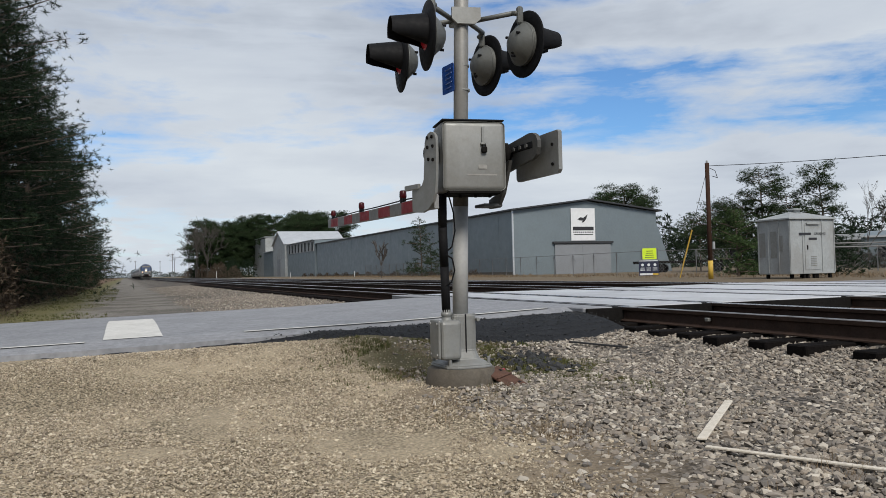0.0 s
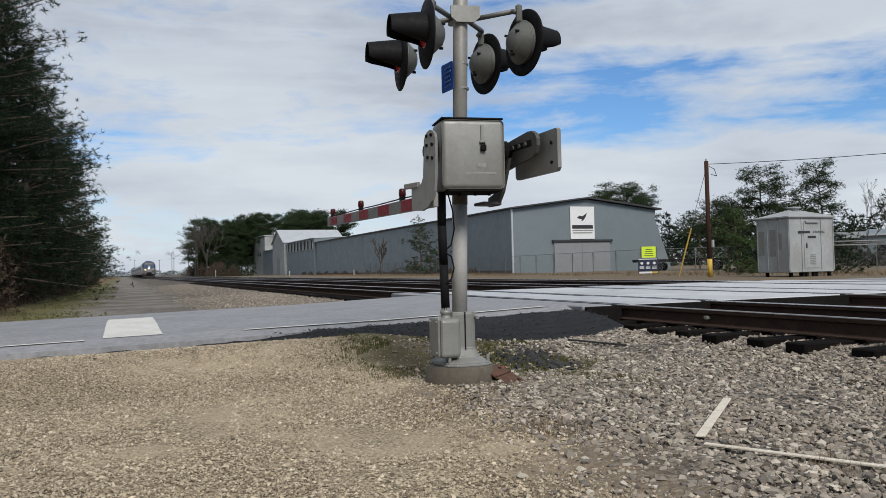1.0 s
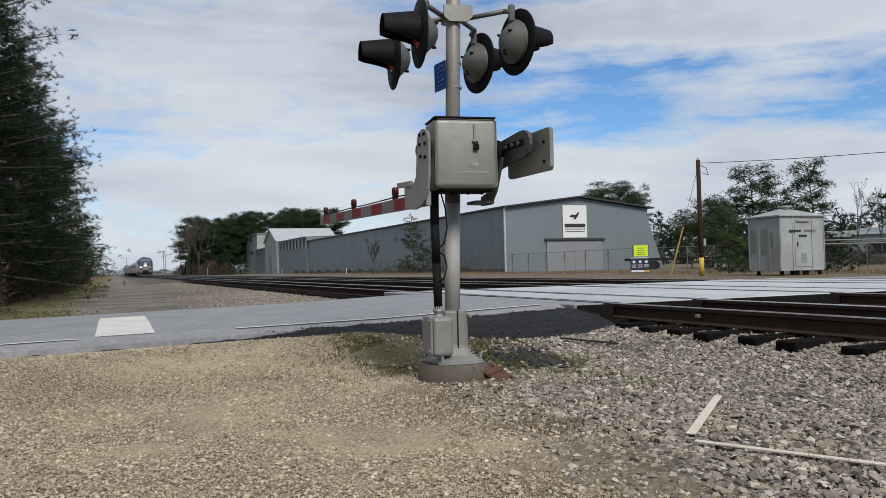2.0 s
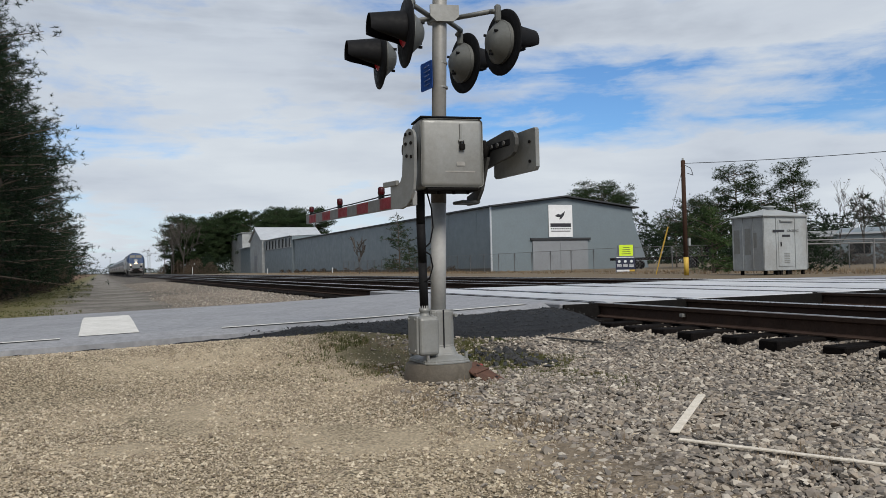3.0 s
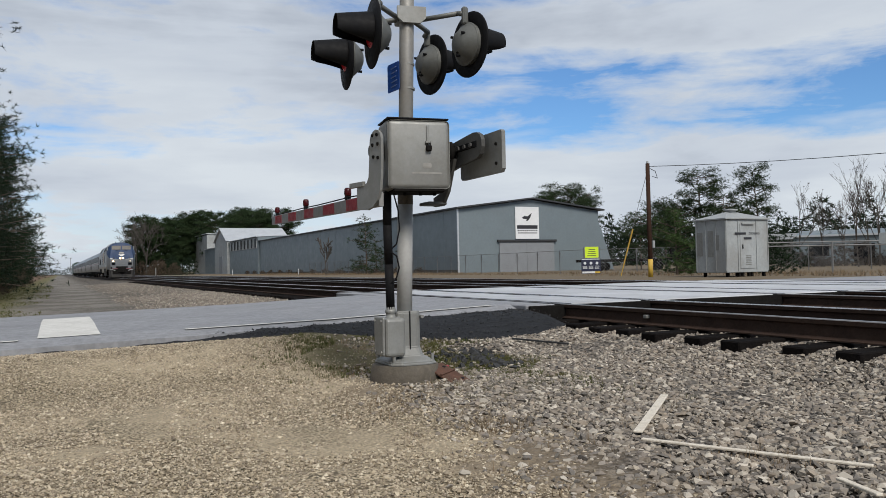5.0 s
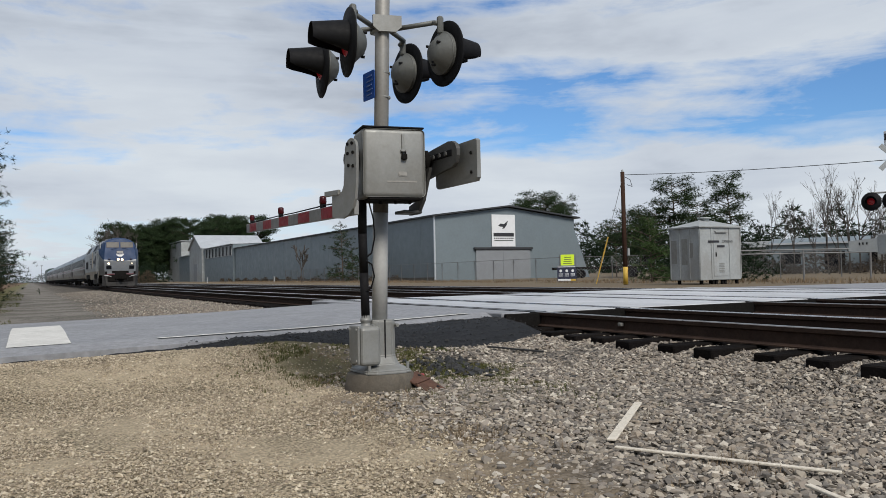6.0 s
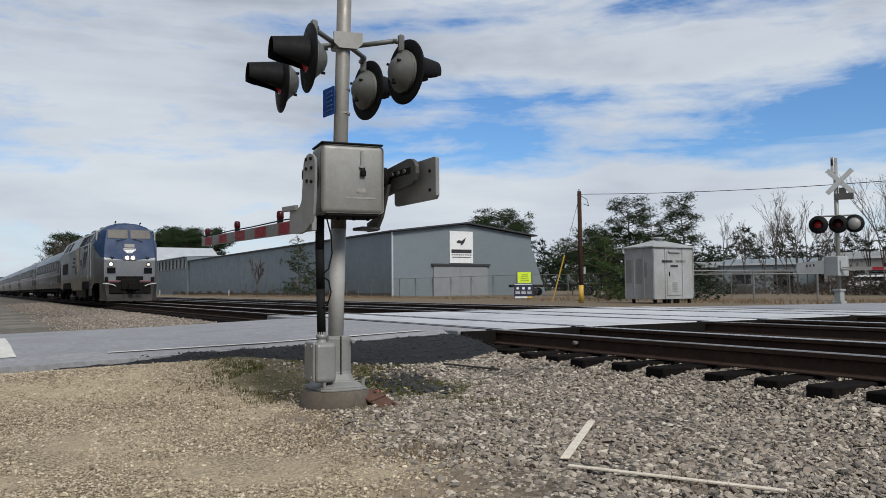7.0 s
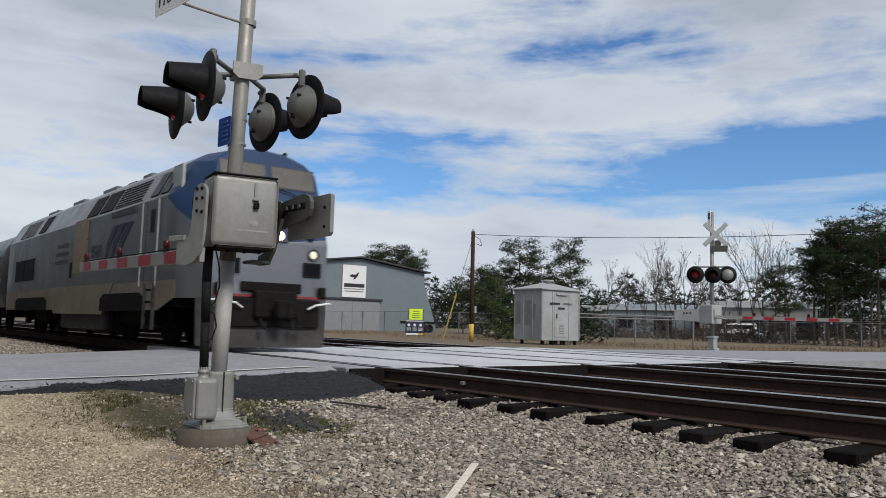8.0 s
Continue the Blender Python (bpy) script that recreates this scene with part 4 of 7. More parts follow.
def loco_body(owner):
    # near side first: (y, z) from the sill over the roof to the far sill
    full = half_to_full([(-1.46, 0.72), (-1.47, 1.35), (-1.47, 2.20), (-1.46, 2.95), (-1.30, 3.28), (-1.13, 3.60), (-0.85, 3.80), (-0.45, 3.93), (0, 3.97)])
    nose = half_to_full([(-1.12, 0.95), (-1.16, 1.35), (-1.17, 2.05), (-1.13, 2.75), (-1.07, 3.18), (-1.02, 3.46), (-0.80, 3.66), (-0.42, 3.80), (0, 3.84)])

    def lean(z):
        return -0.02 if z < 2.05 else -0.02 - 0.26 * (z - 2.05)

    front = [(lean(z), y, z) for y, z in nose]
    mid = [(-0.14 + lean(z) * 0.9, y * 1.06, z + (0.05 if z > 3.3 else 0)) for y, z in nose]
    ring2 = [(-1.05 + (lean(z) + 0.02) * 0.55, y, z if z > 0.8 else 0.95) for y, z in full]
    stations = [front, mid, ring2]
    for x in (-1.9, -2.9, -4.6, -6.6, -9.5, -12.5, -14.2, -16.0, -17.1):
        stations.append([(x, y, z) for y, z in full])
    stations.append([(-LOCO_LEN, y * 0.97, z * 0.985) for y, z in full])
    bm, rings = skin(stations)
    # front face in level strips
    r = rings[0]
    n = len(r)
    for i in range(n // 2):
        a, b, c, d = r[i], r[i + 1], r[n - 2 - i], r[n - 1 - i]
        f = list(dict.fromkeys([a, b, c, d]))
        if len(f) > 2:
            bm.faces.new(f)
    # colour edges are real edges of the shell
    for co, no in (((-0.35, 0, 2.22), (0.46, 0, 0.88)), ((0, 0, 2.03), (0, 0.13, 1)), ((0, 0, 2.03), (0, -0.13, 1)), ((-1.62, 0, 0), (1, 0, 0)), ((0, 0, 1.30), (0, 0, 1)), ((-1.0, 0, 1.0), (1, 0, 0))):
        bmesh.ops.bisect_plane(bm, geom=bm.verts[:] + bm.edges[:] + bm.faces[:], plane_co=co, plane_no=Vector(no).normalized())
    bmesh.ops.recalc_face_normals(bm, faces=bm.faces[:])
    for f in bm.faces:
        c = f.calc_center_median()
        v_line = 2.03 + 0.13 * abs(c.y)
        side_line = 2.22 - 0.523 * (c.x + 0.35)
        if c.z > v_line and c.z > side_line and c.x > -1.62 - (0.6 if c.z > 3.7 else 0):
            f.material_index = 1
        elif c.z < 1.30 and c.x < -1.0:
            f.material_index = 2
    body = part("body", bm, [M_SILVER, M_TBLUE, M_SILVER2], owner, "silver carbody with blue nose")
    body.data.polygons.foreach_set("use_smooth", [True] * len(body.data.polygons))
    body.data.set_sharp_from_angle(angle=radians(24))
    return body


M_PILOT = material("sooty_grey_plough", (0.060, 0.058, 0.058), 0.7, 0.1, 0.2, 2, (0.036, 0.035, 0.034), stains=0.5, stain_colour=(0.02, 0.018, 0.016), spec=0.2)
M_SILVER2 = material("tan_grimed_silver", (0.30, 0.255, 0.19), 0.5, 0.55, 0.08, 1.2, (0.23, 0.19, 0.135), stains=0.4, stain_colour=(0.13, 0.10, 0.065))


def side_plate(name, x0, x1, z0, z1, mat, owner, label="", y=-1.475, thick=0.02, tilt=0.0):
    """A thin panel on the near flank, mirrored nowhere; tilt leans its top inwards."""
    p = part(name, box_bm(x0, x1, -thick / 2, thick / 2, -(z1 - z0) / 2, (z1 - z0) / 2, 0.004), mat, owner, label)
    p.matrix_basis = pose(0, y, (z0 + z1) / 2, tilt, 0, 0)
    return p


def bogie(owner, x, wheel_r=0.46, axles=(-1.35, 1.35)):
    fr = part("bogie", box_bm(x + axles[0] - 0.75, x + axles[1] + 0.75, -1.12, -0.98, 0.42, 0.80, 0.05), M_TRUCK, owner, "dark steel bogie frame")
    part("bogie_frame", box_bm(x + axles[0] - 0.75, x + axles[1] + 0.75, 0.98, 1.12, 0.42, 0.80, 0.05), M_TRUCK, fr)
    part("bolster", box_bm(x - 0.35, x + 0.35, -1.0, 1.0, 0.45, 0.85, 0.03), M_TRUCK, fr)
    for a in axles:
        for y in (-0.76, 0.76):
            part("wheel", lathe_bm([(0, -0.06), (wheel_r * 0.8, -0.06), (wheel_r, -0.065), (wheel_r, 0.045), (wheel_r + 0.028, 0.055), (wheel_r + 0.028, 0.075), (0, 0.075)], 28,
                                   Matrix.Translation((x + a, y, wheel_r)) @ pose(0, 0, 0, -90 if y < 0 else 90)), M_TRUCK, fr, "steel wheel", True)
        part("axle_box", box_bm(x + a - 0.16, x + a + 0.16, -1.24, -1.10, wheel_r - 0.16, wheel_r + 0.18, 0.03), M_TRUCK, fr)
        part("spring", rod_bm((x + a + 0.30, -1.14, 0.40), (x + a + 0.30, -1.14, 0.75), 0.07, 0.07, 10), M_TRUCK, fr)
    return fr


def locomotive():
    t = thing("locomotive", pose(-278, TRACKS[0], 0), "silver diesel locomotive with blue nose and lit headlights", "locomotive")
    body = loco_body(t)
    # floor and tank
    part("underframe", box_bm(-LOCO_LEN + 0.3, -1.2, -1.30, 1.30, 0.80, 1.15), M_TRUCK, t, "dark underframe")
    bm = bmesh.new()
    block(bm, -10.4, -6.2, -1.25, 1.25, 0.22, 0.85, 0.10, 2)
    part("fuel_tank", bm, M_TGREY, t, "grimy grey fuel tank")
    for x0, x1, z0 in ((-10.2, -5.6, 0.62),):
        bm = plate_bm([(x0 - 1.0, 1.32), (x0, z0), (x1, z0), (x1 + 0.8, 1.32)], 0.03, Matrix.Translation((0, -1.468, 0)))
        part("skirt", bm, M_SILVER2, t, "tan grimed side skirt")
    bogie(t, -4.35, 0.47)
    bogie(t, -13.5, 0.47)
    # flat dark plates on the flank paint the shade of cut-outs over the bogies
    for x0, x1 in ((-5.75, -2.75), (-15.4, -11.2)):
        part("bogie_recess", plate_bm([(x0, 0.70), (x1, 0.70), (x1, 0.98), (x1 - 0.25, 1.08), (x0 + 0.25, 1.08), (x0, 0.98)], 0.03, Matrix.Translation((0, -1.474, 0))), M_TRUCK, t, "flat dark plate for the shaded cut-out above the bogie")
    # pilot and couplers
    bm = bmesh.new()
    pts = [(-1.32, 0.95, -0.30), (-1.15, 0.95, 0.02), (1.15, 0.95, 0.02), (1.32, 0.95, -0.30)]
    low = [(-1.30, 0.10, -0.25), (-1.02, 0.08, 0.14), (1.02, 0.08, 0.14), (1.30, 0.10, -0.25)]
    va = [bm.verts.new((x, y, z)) for y, z, x in pts]
    vb = [bm.verts.new((x, y, z)) for y, z, x in low]
    vc = [bm.verts.new((x - 0.06, y, z)) for y, z, x in pts]
    vd = [bm.verts.new((x - 0.06, y, z)) for y, z, x in low]
    for i in range(3):
        bm.faces.new([va[i], va[i + 1], vb[i + 1], vb[i]])
        bm.faces.new([vc[i + 1], vc[i], vd[i], vd[i + 1]])
        bm.faces.new([vb[i], vb[i + 1], vd[i + 1], vd[i]])
        bm.faces.new([va[i + 1], va[i], vc[i], vc[i + 1]])
    bm.faces.new([va[0], vb[0], vd[0], vc[0]])
    bm.faces.new([va[3], vc[3], vd[3], vb[3]])
    bmesh.ops.recalc_face_normals(bm, faces=bm.faces[:])
    pilot = part("pilot", bm, M_PILOT, t, "grey steel snow plough pilot")
    # solid dark block paints in the shade of a hollow round the coupler
    part("pilot_recess", box_bm(0.02, 0.16, -0.95, 0.95, 0.45, 0.98, 0.02), M_TRUCK, pilot, "dark block for the shaded hollow round the coupler")
    part("coupler_pocket", box_bm(0.05, 0.26, -0.42, 0.42, 0.62, 1.12, 0.03), M_TRUCK, t, "black coupler pocket")
    bm = bmesh.new()
    rod(bm, (0.0, 0, 0.78), (0.45, 0, 0.78), 0.09, 0.09, 10)
    block(bm, 0.40, 0.62, -0.15, 0.15, 0.62, 0.95, 0.05, 2)
    block(bm, 0.50, 0.66, 0.02, 0.14, 0.60, 0.94, 0.03)
    part("coupler", bm, M_TRUCK, t, "dark knuckle coupler")
    for y in (-0.30, 0.32, 0.48):
        bm = bmesh.new()
        tube(bm, [(0.15, y, 0.72), (0.30, y * 1.02, 0.50), (0.36, y * 0.9, 0.42), (0.30, y * 0.8, 0.55)], 0.022, 6)
        part("air_hose", bm, M_CABLE, t, "black air hose")
    for sg in (-1, 1):
        bm = bmesh.new()
        tube(bm, [(0.10, sg * 1.22, 0.92), (0.22, sg * 1.12, 0.93), (0.26, sg * 0.80, 0.88), (0.22, sg * 0.66, 0.80)], 0.018, 6)
        part("grab_rail", bm, M_WHITE, t, "white painted grab rail")
        part("step_light", box_bm(0.01, 0.10, sg * 1.05 - 0.07, sg * 1.05 + 0.07, 1.02, 1.24, 0.02), M_TRUCK, t, "black bracket lamp")
        part("marker_box", box_bm(-0.03, 0.03, sg * 0.84 - 0.19, sg * 0.84 + 0.19, 1.42, 1.70, 0.012), M_BLACK, t, "black square light box")
        part("marker_glass", box_bm(0.03, 0.036, sg * 0.84 - 0.15, sg * 0.84 + 0.15, 1.46, 1.66), M_GLASS, t)
        dl = part("ditch_light", lathe_bm([(0.115, 0), (0.12, 0.03), (0.10, 0.035), (0.098, 0.015), (0, 0.012)], 20, Matrix.Translation((-0.012, sg * 0.86, 1.86)) @ pose(0, 0, 0, 0, 90, 0)), M_TGREY, t, "round ditch light", True)
        part("bulb", lathe_bm([(0.075, 0.016), (0.04, 0.022), (0, 0.024)], 16, Matrix.Translation((-0.012, sg * 0.86, 1.86)) @ pose(0, 0, 0, 0, 90, 0)), M_LAMP if sg < 0 else M_LAMPOFF, dl, "glowing lamp")
        part("nose_lamp", lathe_bm([(0.08, 0), (0.08, 0.05), (0.05, 0.08), (0, 0.085)], 14, Matrix.Translation((-0.05, sg * 0.80, 2.20)) @ pose(0, 0, 0, 0, 78, 0)), M_NAVY, t, "dark round nose lamp", True)
    part("nose_step", box_bm(-0.01, 0.035, -0.62, 0.62, 1.10, 1.28, 0.02), M_TRUCK, t, "black nose step")
    part("red_band", box_bm(-0.02, 0.012, -1.14, 1.14, 0.995, 1.05, 0.004), M_TRED, t, "thin dark red band")
    # face plates follow the sloped nose
    slope = Matrix.Translation((-0.02, 0, 2.05)) @ pose(0, 0, 0, 0, -14.57, 0)

    def on_face(name, y0, y1, z0, z1, mat, label="", x0=-0.01, x1=0.012, parent=None):
        p = part(name, box_bm(x0, x1, y0, y1, z0, z1, 0.004), mat, parent or t, label)
        p.matrix_basis = slope
        return p

    for sg, w in ((-1, "windscreen"), (1, "windscreen")):
        a, b = sorted((sg * 0.07, sg * 0.97))
        on_face("windscreen_frame", a - 0.03, b + 0.03, 1.10, 1.58, M_NAVY, "dark windscreen seal", -0.01, 0.010)
        on_face("windscreen", a, b, 1.13, 1.55, M_CABGLASS, "flat grey windscreen pane", 0.0, 0.016)
        bm = bmesh.new()
        tube(bm, [(0.03, sg * 0.62, 0.95), (0.05, sg * 0.45, 1.02), (0.05, sg * 0.15, 1.08)], 0.012, 5)
        wp = part("wiper", bm, M_BLACK, t)
        wp.matrix_basis = slope
    on_face("number_board", -0.26, 0.26, 0.62, 0.86, M_NAVY, "dark number board", 0.0, 0.03)
    on_face("number_bar", -0.23, 0.23, 0.65, 0.83, M_WHITESHEET, "pale number as a plain bar", 0.028, 0.034)
    # emblem: plain swept shapes
    for i, (y0, y1) in enumerate(((-0.30, -0.10), (-0.09, 0.10), (0.11, 0.30))):
        q = part("emblem_shape", plate_bm([(y0, 0.53), (y1, 0.53), (y1 * 0.25 + 0.02, 0.36), (y0 * 0.25 - 0.02, 0.36)], 0.01, pose(0.014, 0, 0, 0, 0, 90)), M_WHITE, t, "plain white swept emblem")
        q.matrix_basis = slope
    on_face("emblem_bar", -0.30, 0.30, 0.555, 0.60, M_WHITE, "plain white bar", 0.0, 0.014)
    hl = on_face("headlight_housing", -0.30, 0.30, 0.0, 0.24, M_NAVY, "dark twin headlight housing", -0.02, 0.03)
    for y in (-0.135, 0.135):
        part("headlight", lathe_bm([(0.085, 0), (0.08, 0.03), (0, 0.035)], 20, Matrix.Translation((0.03, y, 0.12)) @ pose(0, 0, 0, 0, 90, 0)), M_LAMP, hl, "lit warm headlight", True)
    # roof gear
    for x, y, z in ((-1.0, -0.55, 3.93), (-1.05, 0.62, 3.9)):
        bm = bmesh.new()
        rod(bm, (x, y, z - 0.1), (x, y, z + 0.05), 0.02, 0.02, 6)
        rod(bm, (x - 0.06, y, z + 0.04), (x + 0.14, y, z + 0.05), 0.02, 0.045, 8)
        part("horn", bm, M_TRUCK, t, "small dark roof horn")
    for x0, x1, h in ((-6.0, -5.4, 0.10), (-9.4, -8.2, 0.12), (-12.6, -11.4, 0.12), (-15.8, -14.6, 0.10)):
        part("roof_hatch", box_bm(x0, x1, -0.6, 0.6, 3.86, 3.93 + h, 0.03), M_SILVER, t, "raised roof hatch")
    part("exhaust", box_bm(-8.1, -7.4, -0.35, 0.35, 3.90, 4.12, 0.04), M_TRUCK, t, "sooty exhaust stack")
    # near and far flanks
    for sg in (-1, 1):
        y = sg * 1.475
        slant = sg * 27.0
        ys = sg * 1.305
        for x0, x1, mat, nm, lb in ((-2.75, -2.30, M_GLASS, "cab_window", "cab side window"), (-2.15, -1.72, M_GLASS, "cab_window", "cab side window"), (-6.40, -5.40, M_BLACK, "roof_grille", "dark sloping grille"),
                                    (-7.55, -6.62, M_BLACK, "roof_grille", "dark sloping grille"), (-12.95, -12.1, M_BLACK, "roof_grille", "dark sloping grille"), (-15.6, -15.1, M_TGREY, "roof_grille", "grey sloping grille"),
                                    (-14.9, -14.4, M_TGREY, "roof_grille", "grey sloping grille"), (-14.2, -13.7, M_TGREY, "roof_grille", "grey sloping grille")):
            side_plate(nm, x0, x1, 2.99, 3.56, mat, t, lb, ys, 0.03, slant)
        lg = side_plate("louvre", -5.20, -3.25, 2.99, 3.56, M_SILVER, t, "silver louvred intake", ys, 0.025, slant)
        for i in range(7):
            part("slat", box_bm(-5.15, -3.30, sg * 0.012 - 0.012, sg * 0.012 + 0.012, -0.26 + i * 0.078, -0.225 + i * 0.078), M_BLACK, lg)
        dr = side_plate("cab_door", -2.72, -2.02, 1.30, 2.93, M_SILVER, t, "silver cab door", y, 0.016)
        part("door_gap", box_bm(-2.745, -2.72, -0.010, 0.010, -0.80, 0.80), M_TRUCK, dr)
        part("door_window", box_bm(-2.50, -2.24, -0.012, 0.012, 0.15, 0.62), M_GLASS, dr)
        for x in (-2.86, -1.90):
            part("handrail", rod_bm((x, y + sg * 0.06, 1.20), (x, y + sg * 0.06, 2.9), 0.012, 0.012, 6), M_OFFWHITE, t, "pale handrail")
        for i in range(4):
            part("step", box_bm(-2.62, -2.12, min(y, y - sg * 0.18), max(y, y - sg * 0.18), 0.38 + 0.24 * i, 0.42 + 0.24 * i), M_TRUCK, t)
        part("ladder_rail", box_bm(-2.66, -2.60, y - 0.03, y + 0.03, 0.34, 1.25), M_STAINLESS, t)
        part("ladder_rail", box_bm(-2.14, -2.08, y - 0.03, y + 0.03, 0.34, 1.25), M_STAINLESS, t)
        for x0 in (-15.75, -14.35):
            side_plate("rear_grille", x0, x0 + 1.30, 1.62, 2.28, M_BLACK, t, "dark square grille", y, 0.03)
        side_plate("side_slot", -8.75, -8.55, 1.55, 1.95, M_BLACK, t, "dark slot", y, 0.02)
        # livery
        side_plate("amber_panel", -8.45, -7.15, 1.65, 3.0, M_TGOLD, t, "faded amber painted panel", y, 0.008)
        for i, x0 in enumerate((-5.65, -5.15, -4.65)):
            part("emblem_shape", plate_bm([(x0, 1.72 + 0.10 * i), (x0 + 0.10, 1.72 + 0.08 * i), (x0 + 0.42, 2.20), (x0 + 0.98, 2.62), (x0 + 0.60, 2.62), (x0 + 0.15, 2.25)], 0.008, Matrix.Translation((0, y, 0))), M_NAVY, t, "plain dark swept emblem")
        part("name_bar", box_bm(-5.25, -3.5, y - 0.005, y + 0.005, 2.80, 2.93), M_TGREY, t, "dark lettering as a plain bar")
        lettering("lettering", "YEARS", 0.42, M_NAVY, t, pose(-6.35, y + sg * 0.006, 2.1, 90, 0, 0 if sg < 0 else 180), 0.8)
        for i in range(3):
            part("text_bar", box_bm(-10.4 + 0.1 * i, -9.0, y - 0.004, y + 0.004, 1.95 + i * 0.22, 2.05 + i * 0.22), M_TGREY, t, "small lettering as a plain bar")
        mr = part("mirror", box_bm(-1.62, -1.12, sg * 1.36 - 0.03, sg * 1.36 + 0.03, 2.98, 3.52, 0.01), M_OFFWHITE, t, "pale folding wind deflector")
        mr.matrix_basis = pose(0, 0, 0, 0, 0, 0)
    part("window_side_post", box_bm(-LOCO_LEN - 0.04, -LOCO_LEN, -0.5, 0.5, 1.2, 3.0), M_TRUCK, t, "dark gangway door")
    return t


CAR_LEN, CAR_GAP = 24.2, 0.55


def coach(x, green=False):
    if green:
        t = thing("baggage_car", pose(x, TRACKS[0], 0), "dark green flat-sided car at the train's tail", "railway car")
        half = [(-1.40, 0.85), (-1.42, 3.30), (-1.30, 3.75), (-0.8, 4.0), (0, 4.08)]
    else:
        t = thing("passenger_coach", pose(x, TRACKS[0], 0), "fluted stainless steel passenger coach with a dark window band", "railway coach", "coaches of the train")
        half = [(-1.28, 0.80), (-1.40, 1.30), (-1.45, 1.75), (-1.44, 2.30), (-1.36, 2.85), (-1.14, 3.25), (-0.75, 3.50), (-0.3, 3.60), (0, 3.61)]
    full = half_to_full(half)
    bm, rings = skin([[(0, y * 0.97, z) for y, z in full]] + [[(-a, y, z) for y, z in full] for a in (0.25, CAR_LEN - 0.25)] + [[(-CAR_LEN, y * 0.97, z) for y, z in full]])
    bm.faces.new(rings[0][::-1])
    bmesh.ops.recalc_face_normals(bm, faces=bm.faces[:])
    part("body", bm, M_GREENCAR if green else M_STAINLESS, t, "", not green)
    part("underframe", box_bm(-CAR_LEN + 0.2, -0.2, -1.15, 1.15, 0.55, 0.95), M_TRUCK, t, "dark underfloor gear")
    part("gangway", box_bm(0, CAR_GAP * 0.5, -0.55, 0.55, 1.0, 3.2), M_TRUCK, t, "black rubber gangway")
    part("gangway", box_bm(-CAR_LEN - CAR_GAP * 0.5, -CAR_LEN, -0.55, 0.55, 1.0, 3.2), M_TRUCK, t, "black rubber gangway")
    bogie(t, -3.2, 0.44, (-1.25, 1.25))
    bogie(t, -CAR_LEN + 3.2, 0.44, (-1.25, 1.25))
    if not green:
        bm = bmesh.new()
        for i in range(9):
            rod(bm, (-0.4, -1.375 - 0.004 * i, 1.12 + i * 0.055), (-CAR_LEN + 0.4, -1.375 - 0.004 * i, 1.12 + i * 0.055), 0.02, 0.02, 6)
        tagged(part("fluting", bm, M_STAINLESS, t, "horizontal stainless fluting"), kind="stuff")
        part("stripe", box_bm(-CAR_LEN + 0.2, -0.2, -1.462, -1.452, 1.70, 1.80), M_SILVER, t, "pale stripe below the windows")
        part("red_stripe", box_bm(-CAR_LEN + 0.2, -0.2, -1.464, -1.450, 1.81, 1.86), M_TRED, t, "thin red stripe")
        band = part("window_band", box_bm(-CAR_LEN + 2.6, -2.6, -0.012, 0.012, -0.36, 0.36, 0.004), M_TGREY, t, "dark grey window band")
        band.matrix_basis = pose(0, -1.432, 2.38, -5.5, 0, 0)
        for i in range(11):
            part("window", box_bm(-3.3 - i * 1.68 - 1.1, -3.3 - i * 1.68, -0.022, 0.0, -0.27, 0.27, 0.004), M_GLASS, band, "dark glass pane")
        for x0 in (-1.9, -CAR_LEN + 0.9):
            part("vestibule_door", box_bm(x0, x0 + 0.95, -1.455, -1.43, 1.15, 2.65, 0.01), M_TGREY, t, "grey vestibule door")
    return t


loco = locomotive()
coaches = []
for i in range(7):
    coaches.append(coach(-278 - LOCO_LEN - CAR_GAP - i * (CAR_LEN + CAR_GAP), i == 6))


# ---- verge, stones and litter round the signal ----
def shoulder_width(y):
    return np.interp(y, [-12, -2, 0.5, 1.6, 2.6, 3.6, 4.4, 5.0, 5.6], [0.40, 0.40, 0.42, 0.50, 0.75, 1.22, 1.42, 1.36, 1.0])


